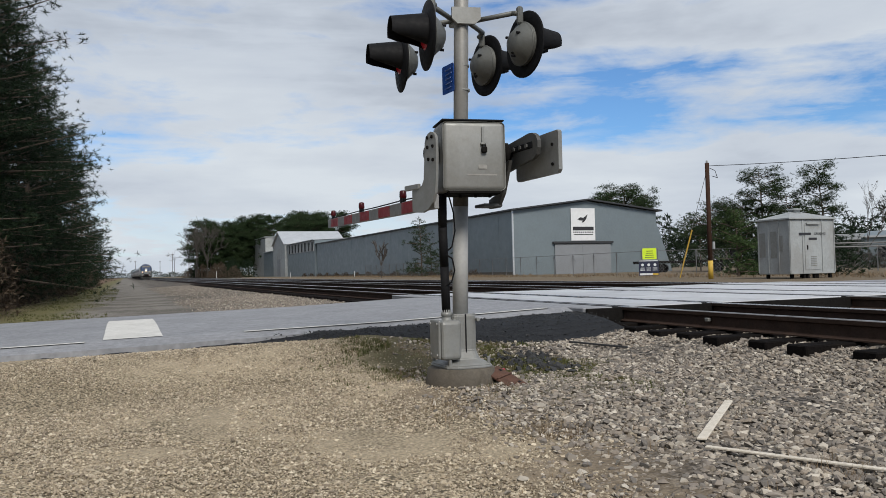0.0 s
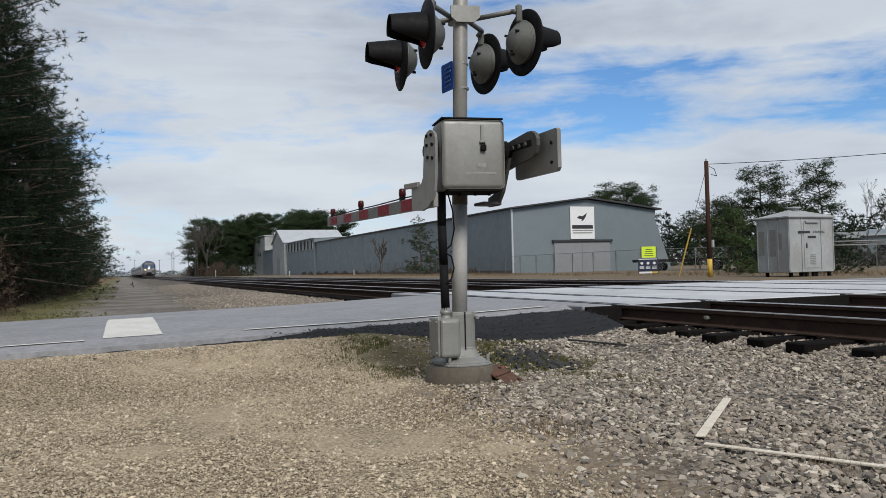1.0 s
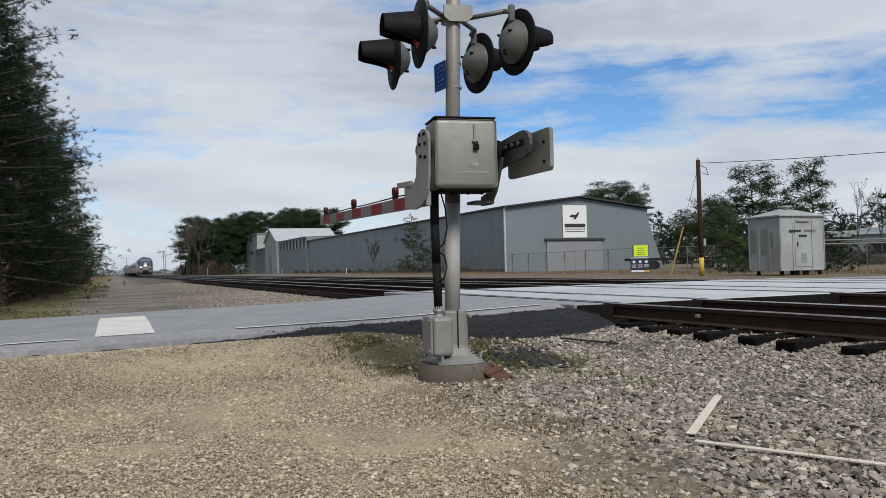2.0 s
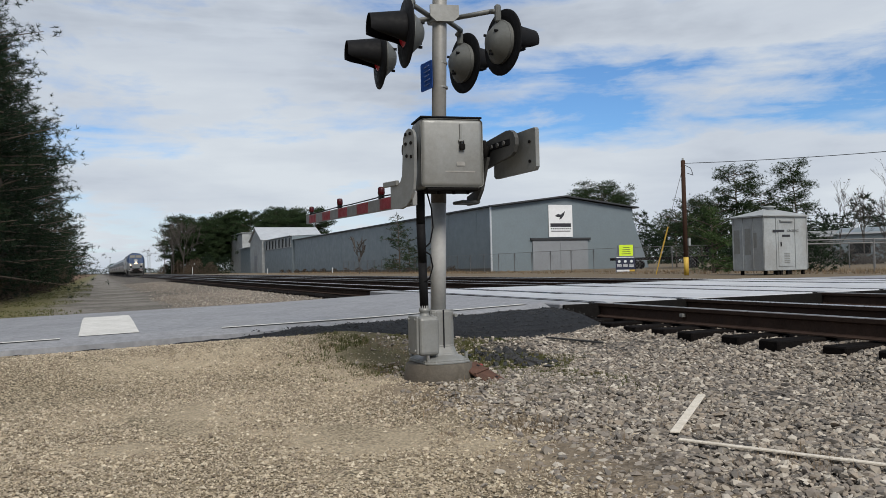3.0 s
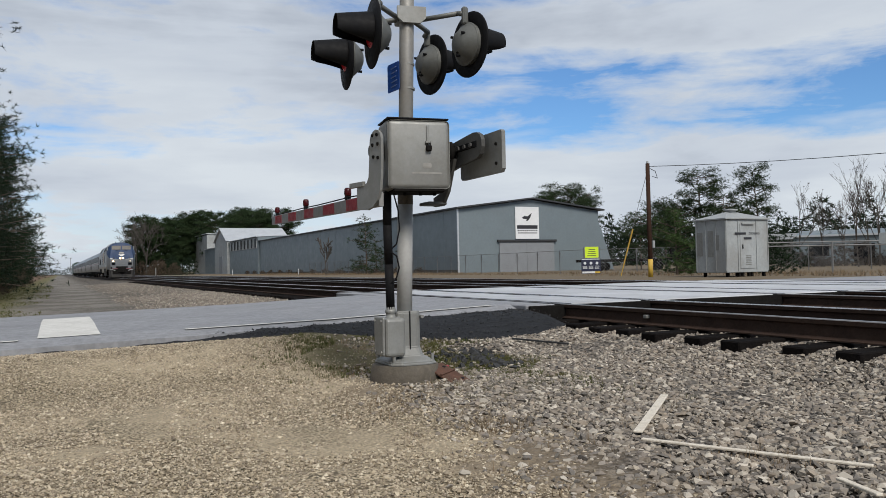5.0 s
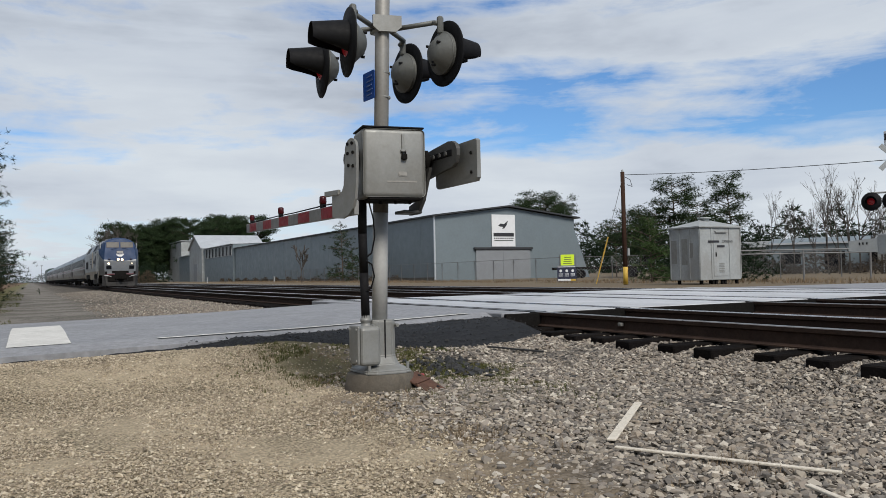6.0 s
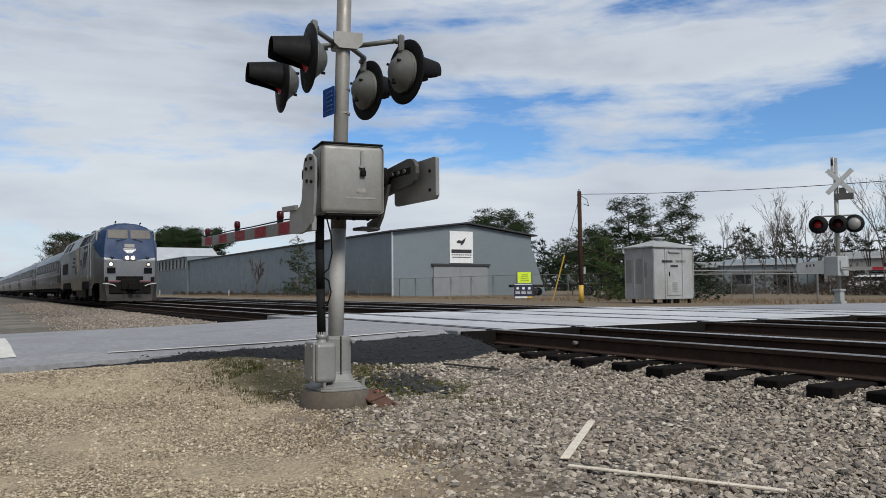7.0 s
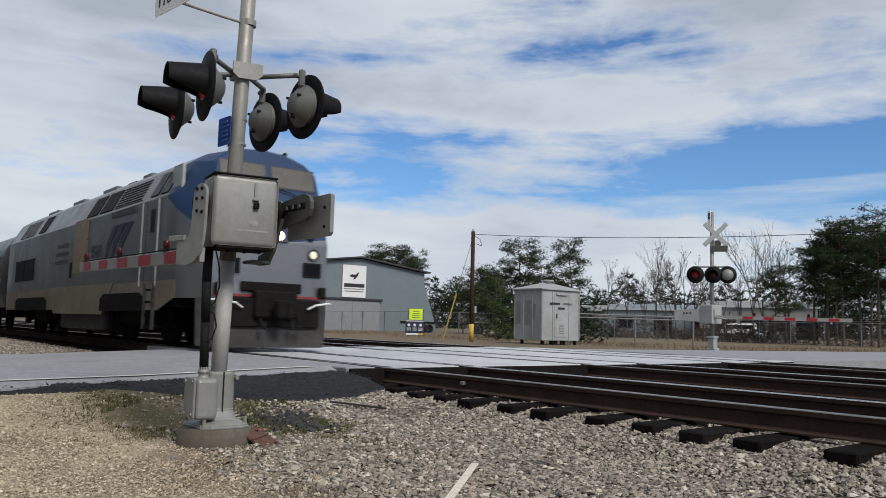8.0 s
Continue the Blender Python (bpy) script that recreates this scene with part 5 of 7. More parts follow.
def asphalt_shoulder():
    bm = bmesh.new()
    rows = []
    ys = [-12, -8, -5] + [-3.5 + 0.11 * i for i in range(85)]
    for y in ys:
        w = float(shoulder_width(y))
        zt = float(road_z(y)) - 0.045
        ring = []
        for k in range(12):
            u = k / 11
            x = -9.10 + u * w
            zg = float(ground_z(x, y)) - 0.05
            drop = u ** (1.2 + 1.6 * min(1.0, max(0.0, (y - 1.5) / 1.8)))
            drop = max(drop, min(1.0, max(0.0, (y - 5.35) / 0.45)) ** 1.5 * min(1.0, u * 3))
            z = zt * (1 - drop) + zg * drop + 0.02 * noise.noise((x * 3.1, y * 3.1, 1)) + 0.012 * noise.noise((x * 13, y * 13, 4))
            if u == 0:
                z = zt - 0.03
            ring.append(bm.verts.new((x + 0.05 * noise.noise((y * 2.2, u * 2, 7)), y, z)))
        rows.append(ring)
    last = [bm.verts.new((v.co.x, 5.86, float(ground_z(v.co.x, 5.86)) - 0.06)) for v in rows[-1]]
    rows.append(last)
    for a, b in zip(rows, rows[1:]):
        for i in range(11):
            bm.faces.new([a[i], a[i + 1], b[i + 1], b[i]])
    rng = np.random.default_rng(77)
    pts = []
    for _ in range(3200):
        r = rows[rng.integers(48, len(rows) - 1)]
        v = r[rng.integers(1, 12)].co
        pts.append((v.x + rng.normal(0, 0.05), v.y + rng.normal(0, 0.05), v.z))
    tagged(scatter("asphalt_crumbs", np.array(pts), rng.uniform(0.006, 0.02, len(pts)), M_LUMP, 78, 0.3, 0.8, 0), "loose crumbs of black asphalt on the mound", "asphalt", kind="stuff")
    tagged(mesh_object("asphalt_verge", bm, M_FRESH, smooth=True), "mound of fresh black asphalt beside the road", "asphalt mound", kind="structure")


def rock_shapes(count, seed, sub=1):
    rng = np.random.default_rng(seed)
    if sub == 0:
        v = np.array([(1, 0, 0), (-1, 0, 0), (0, 1, 0), (0, -1, 0), (0, 0, 1), (0, 0, -1)], dtype=float)
        f = np.array([(0, 2, 4), (2, 1, 4), (1, 3, 4), (3, 0, 4), (2, 0, 5), (1, 2, 5), (3, 1, 5), (0, 3, 5)])
    else:
        bm = bmesh.new()
        bmesh.ops.create_icosphere(bm, subdivisions=sub, radius=1)
        v = np.array([x.co[:] for x in bm.verts])
        f = np.array([[x.index for x in g.verts] for g in bm.faces])
        bm.free()
    shapes = []
    for _ in range(count):
        d = v * rng.uniform(0.72, 1.15, (len(v), 1)) * rng.uniform(0.6, 1.25, 3)
        for _ in range(5):
            n = rng.normal(size=3)
            n /= np.linalg.norm(n)
            k = d @ n - rng.uniform(0.08, 0.55)
            d = d - np.clip(k, 0, None)[:, None] * n
        shapes.append(d)
    return shapes, f


def scatter(name, pts, sizes, mat, seed, sink=0.3, flat=0.7, sub=1):
    """Many stones as one mesh, each turned its own way and half bedded."""
    rng = np.random.default_rng(seed)
    shapes, f = rock_shapes(14, seed, sub)
    nv = len(shapes[0])
    verts = np.empty((len(pts), nv, 3), dtype=np.float32)
    pick = rng.integers(0, len(shapes), len(pts))
    ang = rng.uniform(0, 2 * math.pi, (len(pts), 3))
    for k in range(len(shapes)):
        i = np.where(pick == k)[0]
        d = np.repeat(shapes[k][None], len(i), 0)
        c, s = np.cos(ang[i, 0])[:, None], np.sin(ang[i, 0])[:, None]
        y, z = d[:, :, 1] * c - d[:, :, 2] * s, d[:, :, 1] * s + d[:, :, 2] * c
        d = np.stack([d[:, :, 0], y, z * flat], -1)
        c, s = np.cos(ang[i, 1])[:, None], np.sin(ang[i, 1])[:, None]
        d = np.stack([d[:, :, 0] * c - d[:, :, 1] * s, d[:, :, 0] * s + d[:, :, 1] * c, d[:, :, 2]], -1)
        verts[i] = d * sizes[i][:, None, None]
    base = np.column_stack([pts, ground_z(pts[:, 0], pts[:, 1])]) if pts.shape[1] == 2 else pts
    base[:, 2] += sizes * flat * (1 - sink) * 0.5
    verts += base[:, None, :]
    faces = (f[None] + (np.arange(len(pts)) * nv)[:, None, None]).reshape(-1, 3)
    ob = raw_mesh(name, verts.reshape(-1, 3), faces, mat)
    return ob


def sight(pts):
    """Keeps points on the side of the ground that the camera ever faces."""
    az = np.degrees(np.arctan2(pts[:, 0], pts[:, 1]))
    r = np.hypot(pts[:, 0], pts[:, 1])
    return pts[(az < -18) & (az > -102) & (r > 2.2)]


def drive_line(p):
    """Above zero on the ballast side of the gravel drive's edge."""
    w = 0.35 * np.array([noise.noise((x * 0.9, y * 0.9, 2.0)) for x, y in p])
    return p[:, 1] + w - (-0.13 * p[:, 0] + 1.62)


def build_stones():
    rng = np.random.default_rng(4)
    # ballast before the track
    p = sight(rng.uniform((-9.2, 1.2), (0.8, 6.0), (135000, 2)))
    k = drive_line(p)
    p = p[(k > rng.normal(0.12, 0.22, len(k)))]
    k = drive_line(p)
    thin = (k < 0.75) & (p[:, 0] > -5.0) & (np.array([noise.noise((x * 1.4, y * 1.4, 11.0)) for x, y in p]) > -0.15)
    p = p[~thin | (rng.uniform(size=len(p)) < 0.8)]
    road = -9.10 + shoulder_width(p[:, 1]) * 0.9
    p = p[(p[:, 0] > road)]
    d = np.hypot(p[:, 0] + 7.6, (p[:, 1] - 3.2) * 1.6)
    p = p[(d > 1.5) | (rng.uniform(size=len(p)) < 0.22)]
    p = p[np.hypot(p[:, 0] + 5.8, p[:, 1] - 2.45) > 0.30]
    s = rng.gamma(4.6, 0.0042, len(p)).clip(0.008, 0.045)
    # between the ties, stones lie a little higher
    ob = scatter("ballast", p, s, M_STONE, 5)
    tagged(ob, "loose grey and pinkish ballast stones", "ballast", kind="stuff")
    # finer tan gravel of the drive
    p = sight(rng.uniform((-9.0, -4.0), (-1.6, 3.2), (300000, 2)))
    k = drive_line(p)
    p = p[(k < rng.normal(0.1, 0.3, len(k)))]
    p = p[p[:, 0] > -9.10 + shoulder_width(p[:, 1]) * 0.95]
    bare = np.hypot((p[:, 0] + 7.3) * 0.55, p[:, 1] - 2.75) + 0.35 * np.array([noise.noise((x * 1.7, y * 1.7, 6.0)) for x, y in p])
    p = p[(bare > 0.62) | (rng.uniform(size=len(p)) < 0.10)]
    patch = np.array([noise.noise((x * 0.8, y * 0.8, 9.0)) for x, y in p])
    p = p[(patch + rng.normal(0, 0.25, len(p))) > -0.55]
    s = rng.gamma(4.0, 0.0023, len(p)).clip(0.004, 0.026)
    ob = scatter("gravel", p, s, M_PEBBLE, 6, 0.4, 0.75, 0)
    tagged(ob, "fine tan driveway gravel", "gravel", kind="stuff")
    # stones on the far shoulder and between the rails
    a = np.vstack([rng.uniform((-70, 1.4), (-16.4, 5.6), (22000, 2)), rng.uniform((-32, 1.4), (-16.4, 5.6), (16000, 2))])
    a = a[a[:, 1] > 1.5 + np.abs(rng.normal(0, 1.1, len(a)))]
    b = rng.uniform((-75, 5.2), (-16.8, 8.4), (6000, 2))
    c = rng.uniform((-8.6, 5.3), (4, 8.3), (9000, 2))
    c = c[(np.abs(c[:, 1] - 6.0) > 0.09) & (np.abs(c[:, 1] - 7.44) > 0.09)]
    p = np.vstack([a, b, c])
    p = p[(np.abs(p[:, 1] - 6.0) > 0.09)]
    s = rng.gamma(7, 0.0038, len(p)).clip(0.013, 0.05)
    ob = scatter("track_ballast", p, s, M_STONE, 7, 0.3, 0.8, 0)
    tagged(ob, "grey ballast stones between and beside the rails", "ballast", kind="stuff")


def blade_mesh(name, roots, h, w, mat, seed, spread=0.5, kind_label="", n=5):
    rng = np.random.default_rng(seed)
    V, F = [], []
    for (x, y), hh in zip(roots, h):
        z = float(ground_z(x, y))
        for _ in range(n):
            a, l = rng.uniform(0, 2 * math.pi), hh * rng.uniform(0.5, 1.1)
            lean = rng.uniform(0.1, spread)
            dx, dy = math.cos(a), math.sin(a)
            bx, by = x + rng.normal(0, 0.02), y + rng.normal(0, 0.02)
            i = len(V)
            V += [(bx - dy * w, by + dx * w, z - 0.01), (bx + dy * w, by - dx * w, z - 0.01), (bx + dx * l * lean, by + dy * l * lean, z + l * (1 - lean * 0.5))]
            F.append((i, i + 1, i + 2))
    ob = raw_mesh(name, V, F, mat)
    return tagged(ob, kind_label, "grass", kind="stuff")


def build_weeds():
    rng = np.random.default_rng(12)
    g = []
    for k in range(7000):
        x, y = (rng.normal(-7.4, 0.9), rng.normal(2.75, 0.38)) if k % 2 else (rng.normal(-6.7, 0.75), rng.normal(3.75, 0.22))
        if noise.noise((x * 1.3, y * 1.3, 5)) > -0.05 and x > -9.10 + float(shoulder_width(y)) * 0.9 and math.hypot(x + 5.8, y - 2.45) > 0.33:
            g.append((x, y))
    blade_mesh("weeds", g, rng.uniform(0.02, 0.055, len(g)), 0.005, M_GRASS, 3, 0.8, "low green weeds among the stones", 7)
    d = []
    for cx, cy, n, s in ((-4.05, 2.28, 40, 0.09), (-2.70, 2.95, 34, 0.10), (-6.6, 2.35, 60, 0.22), (-7.6, 2.6, 60, 0.3), (-5.2, 1.85, 30, 0.3), (-3.5, 2.2, 30, 0.35), (-2.9, 3.1, 30, 0.4), (-5.35, 2.62, 20, 0.1)):
        d += [(cx + rng.normal(0, s), cy + rng.normal(0, s)) for _ in range(n)]
    blade_mesh("dry_tufts", d, rng.uniform(0.03, 0.10, len(d)), 0.0025, M_STRAW, 4, 0.9, "dead straw-coloured weed tufts", 7)
    v = []
    for _ in range(5200):
        x, y = rng.uniform(-75, -16.4), rng.uniform(-3.8, -0.4)
        if noise.noise((x * 0.25, y * 0.8, 3)) > -0.25 + 0.12 * (y + 2):
            v.append((x, y))
    blade_mesh("verge_grass", v, rng.uniform(0.03, 0.08, len(v)), 0.010, M_GRASS, 5, 0.8, "short winter grass on the verge", 4)
    f = []
    for _ in range(9000):
        x, y = rng.uniform(-140, 10), rng.uniform(29, 37)
        if noise.noise((x * 0.12, y * 0.4, 8)) > -0.05:
            f.append((x, y))
    for _ in range(1500):
        f.append((rng.uniform(-24, 2), rng.uniform(36, 46)))
    blade_mesh("dry_grass", f, rng.uniform(0.10, 0.34, len(f)), 0.012, M_STRAW, 6, 0.7, "tall dry orange-brown grass along the fence", 5)


def lath(a, b, w, mat=None, label="bare wooden lath lying on the gravel", thick=0.012, name="wooden_lath"):
    za, zb = float(ground_z(*a)) + 0.035, float(ground_z(*b)) + 0.035
    p, q = Vector((*a, za)), Vector((*b, zb))
    d = q - p
    ob = mesh_object(name, box_bm(0, d.length, -w / 2, w / 2, -thick / 2, thick / 2, 0.003), mat or M_WOOD)
    ob.matrix_basis = Matrix.Translation(p) @ d.to_track_quat("X", "Z").to_matrix().to_4x4()
    return tagged(ob, label, "lath")


def build_litter():
    lath((-3.39, 2.77), (-4.17, 3.64), 0.05)
    lath((-3.25, 2.68), (-2.30, 3.15), 0.030, label="thin bare wooden lath lying on stones")
    lath((-2.255, 2.87), (-2.02, 2.80), 0.03, label="short pale end of a wooden lath")
    lath((-9.0, 3.02), (-8.15, 3.28), 0.05, label="pale broken lath near the asphalt")
    lath((-7.6, 4.50), (-6.95, 4.80), 0.022, M_LUMP, "charred black stick on the ballast", 0.02, "burnt_stick")
    rng = np.random.default_rng(21)
    n = 160
    p = np.column_stack([rng.normal(-6.72, 0.32, n), rng.normal(3.62, 0.16, n)])
    s = rng.uniform(0.02, 0.065, n)
    tagged(scatter("asphalt_rubble", p, s, M_LUMP, 22, 0.1, 0.85), "heap of broken black asphalt lumps", "rubble", kind="stuff")
    for x, y, r in ((-5.55, 4.15, 0.06), (-5.9, 3.95, 0.04)):
        ob = scatter("asphalt_lump", np.array([[x, y]]), np.array([r]), M_LUMP, 31)
        tagged(ob, "single black asphalt lump on the stones", "rubble")
    pl = thing("rusty_plate", pose(-5.56, 2.72, float(ground_z(-5.56, 2.72)) + 0.03, 8, 24, 30), "rusty steel tie plate leaning at the footing", "tie plate")
    part("plate", box_bm(-0.16, 0.16, -0.09, 0.09, 0, 0.018, 0.004), M_RUST, pl)
    part("rib", box_bm(-0.03, -0.015, -0.09, 0.09, 0.018, 0.03), M_RUST, pl)
    for x, y in ((0.09, 0.05), (0.09, -0.05), (-0.10, 0.05)):
        part("spike_hole", box_bm(x - 0.012, x + 0.012, y - 0.012, y + 0.012, 0.018, 0.0195), M_BLACK, pl)
    ob = mesh_object("red_scrap", box_bm(-0.05, 0.05, -0.02, 0.02, 0, 0.03, 0.008), M_RED)
    ob.matrix_basis = pose(-6.35, 3.05, float(ground_z(-6.35, 3.05)) + 0.02, 10, 0, 40)
    tagged(ob, "scrap of red plastic among stones", "litter")
    # rail joint bolt
    ob = mesh_object("rail_clip", box_bm(-0.03, 0.03, -0.03, 0.02, -0.02, 0.02, 0.006), M_GALV)
    ob.matrix_basis = pose(-7.1, TRACKS[0] - 0.7175 - 0.03, -0.09)
    tagged(ob, "bright steel bond clip on the rail web", "rail clip")


M_RUST = material("rust", (0.10, 0.045, 0.028), 0.9, 0, 0.25, 12, (0.06, 0.03, 0.02), 0.3, 60)
asphalt_shoulder()
build_stones()
build_weeds()
build_litter()


# ---- signal house, poles, fence ----
def polar(az, d):
    a = radians(az)
    return d * math.sin(a), d * math.cos(a)


def signal_house():
    s = thing("signal_house", pose(-27.15, 27.9, -0.08), "weathered white metal signal house on short legs", "equipment shed")
    s.scale = (0.88, 0.80, 0.98)
    part("body", box_bm(-1.05, 1.05, -1.6, 1.6, 0.07, 2.50, 0.02), M_OFFWHITE, s, "streaked white metal walls")
    bm = bmesh.new()
    v = [bm.verts.new(c) for c in ((-1.15, -1.7, 2.50), (1.15, -1.7, 2.50), (1.15, 1.7, 2.50), (-1.15, 1.7, 2.50), (-1.15, -1.7, 2.56), (1.15, -1.7, 2.56), (1.15, 1.7, 2.56), (-1.15, 1.7, 2.56), (0, -0.35, 2.90), (0, 0.35, 2.90))]
    for f in ((0, 3, 2, 1), (0, 1, 5, 4), (1, 2, 6, 5), (2, 3, 7, 6), (3, 0, 4, 7), (4, 5, 8), (5, 6, 9, 8), (6, 7, 9), (7, 4, 8, 9)):
        bm.faces.new([v[i] for i in f])
    part("roof", bm, M_OFFWHITE, s, "low hipped white metal roof")
    part("vent", lathe_bm([(0.26, 2.80), (0.26, 2.95), (0.38, 2.97), (0.36, 3.03), (0, 3.06)], 20), M_OFFWHITE, s, "round roof ventilator", True)
    dr = part("door", box_bm(1.05, 1.075, -0.55, 0.55, 0.25, 2.30, 0.006), M_OFFWHITE, s, "white door with louvre")
    part("handle", box_bm(1.075, 1.12, -0.42, -0.36, 1.15, 1.35, 0.01), M_TRUCK, dr)
    for i in range(6):
        part("louvre_slat", box_bm(1.076, 1.09, -0.15, 0.25, 0.42 + i * 0.08, 0.455 + i * 0.08), M_GALV, dr)
    part("hood", box_bm(1.05, 1.16, -0.45, 0.45, 2.26, 2.34, 0.01), M_OFFWHITE, s)
    part("caption_bar", box_bm(1.0755, 1.090, -0.95, -0.12, 1.80, 1.90), M_INK, s, "black lettering as a plain bar")
    lettering("lettering", "CROSSING", 0.15, M_INK, s, pose(1.092, 0.52, 1.85, 90, 0, 90), 1.15)
    part("caption_bar", box_bm(1.0755, 1.090, -0.28, 0.30, 1.58, 1.68), M_INK, s, "black lettering as a plain bar")
    for y in (-1.58, -0.7, 0.7, 1.58):
        part("rib", box_bm(1.05, 1.085, y - 0.025, y + 0.025, 0.14, 2.50), M_OFFWHITE, s)
    for x in (-1.02, -0.35, 0.35, 1.02):
        part("rib", box_bm(x - 0.025, x + 0.025, -1.63, -1.60, 0.14, 2.50), M_OFFWHITE, s)
    for x0, x1, z0, z1 in ((-0.95, -0.55, 0.85, 1.95), (-0.20, 0.20, 0.80, 2.0), (0.35, 0.6, 1.1, 1.8)):
        part("patch", box_bm(x0, x1, -1.612, -1.603, z0, z1), M_GALV, s, "grey painted-over patch")
    for x, y in ((-0.8, -1.2), (0.75, -1.2), (-0.9, 1.4), (0.9, 1.4), (0.9, -0.5), (0.9, -0.25), (0.9, 0.25), (0.9, 0.45)):
        part("leg", box_bm(x - 0.07, x + 0.07, y - 0.07, y + 0.07, -0.15, 0.07), M_TRUCK, s, "short dark leg")


def utility_pole():
    x, y = -31.06, 26.45
    p = thing("utility_pole", pose(x, y, -0.1), "brown timber pole with a yellow-painted foot", "utility pole")
    part("shaft", rod_bm((0, 0, -0.2), (-0.03, 0, 5.55), 0.115, 0.10, 14), M_POLE, p, "brown timber shaft", True)
    part("painted_foot", rod_bm((0, 0, -0.1), (0, 0, 0.78), 0.122, 0.122, 14), M_YPAINT, p, "yellow painted foot", True)
    part("meter_box", box_bm(0.08, 0.18, 0.05, 0.17, 1.35, 1.70, 0.01), M_OFFWHITE, p, "small white meter box")
    part("insulator", lathe_bm([(0, 5.68), (0.05, 5.66), (0.06, 5.56), (0, 5.55)], 10, Matrix.Translation((-0.03, 0, 0))), M_OFFWHITE, p)
    bm = bmesh.new()
    tube(bm, [(0.02, 0.10, 5.3), (0.20, 0.28, 5.15), (0.26, 0.36, 4.8), (0.12, 0.14, 4.9)], 0.015, 5)
    part("drip_loop", bm, M_CABLE, p, "black cable loop")
    # guy wire with yellow guard
    bm = bmesh.new()
    rod(bm, (-0.05, 0, 5.2), (-1.55, -0.65, -0.05), 0.012, 0.012, 5)
    part("guy_wire", bm, M_WIRE, p, "thin steel guy wire")
    part("guy_guard", rod_bm((-1.56, -0.62, -0.05), (-0.86, -0.34, 2.32), 0.035, 0.035, 8), M_YPAINT, p, "yellow plastic guy guard")
    # wire to the next pole
    bm = bmesh.new()
    a, b = Vector((-31.06, 26.45, 5.30)), Vector((14, 46, 8.1))
    pts = [a.lerp(b, i / 24) - Vector((0, 0, 1.6 * (1 - (2 * i / 24 - 1) ** 2))) for i in range(25)]
    tube(bm, pts, 0.014, 4)
    tagged(mesh_object("overhead_wire", bm, M_CABLE), "thin black overhead wire", "wire", kind="structure")


def fence_run(a, b, h, label, step=2.9, outrigger=False, mat=None):
    mat = mat or M_WIRE
    a, b = Vector((*a, 0)), Vector((*b, 0))
    n = max(2, int((b - a).length / step))
    f = thing("chain_link_fence", pose(0, 0, 0), label, "fence", "chain-link fences")
    pts = []
    post = None
    for i in range(n + 1):
        p = a.lerp(b, i / n)
        p.z = float(ground_z(p.x, p.y))
        pts.append(p)
        m = Matrix.Translation(p)
        if post is None:
            bm = rod_bm((0, 0, -0.1), (0, 0, h), 0.035, 0.035, 6)
            if outrigger:
                rod(bm, (0, 0, h), (0.18, -0.18, h + 0.30), 0.02, 0.02, 5)
            post = part("post", bm, mat, f)
            post.matrix_basis = m
        else:
            share("post", post, f, m)
    bm = bmesh.new()
    for z in (h - 0.02,) + ((h + 0.12, h + 0.28) if outrigger else ()):
        for p, q in zip(pts, pts[1:]):
            rod(bm, p + Vector((0, 0, z)), q + Vector((0, 0, z)), 0.018 if z < h else 0.008, None, 5)
    part("top_rail", bm, mat, f)
    # wire mesh: diagonal strands
    bm = bmesh.new()
    for p, q in zip(pts, pts[1:]):
        L = (q - p).length
        k = int(L / 0.22)
        for i in range(k):
            for sgn in (0, 1):
                u0, u1 = i / k, min(1, i / k + h * 0.9 / L) if sgn == 0 else max(0, i / k - h * 0.9 / L)
                c, d = p.lerp(q, u0), p.lerp(q, u1)
                rod(bm, c + Vector((0, 0, 0.05)), d + Vector((0, 0, h - 0.05)), 0.0035, None, 3, False)
    tagged(part("wire_mesh", bm, mat, f, "woven wire mesh"), kind="stuff")


def build_fences():
    fence_run((-120, 35.0), (-47, 34.0), 1.75, "grey chain-link fence before the warehouse", 3.1)
    fence_run((-47, 34.0), (-34, 47), 1.75, "grey chain-link fence turning from the railway", 3.1)
    fence_run((-41, 62), (18, 50), 1.7, "chain-link fence with barbed wire on angled arms", 2.9, True, M_FENCEPALE)
    g = thing("pipe_gate", pose(0, 0, 0), "galvanised double pipe gate on posts", "gate")
    a, b = Vector((-28.2, 31.0, 0)), Vector((-25.5, 37.5, 0))
    for z in (1.18, 1.36):
        part("pipe", rod_bm(a + Vector((0, 0, z)), b + Vector((0, 0, z)), 0.03, 0.03, 8), M_PIPE, g)
    for u in (0.0, 0.5, 1.0):
        p = a.lerp(b, u)
        part("post", rod_bm((p.x, p.y, -0.3), (p.x, p.y, 1.6 if u == 0 else 1.4), 0.05, 0.05, 8), M_PIPE, g)


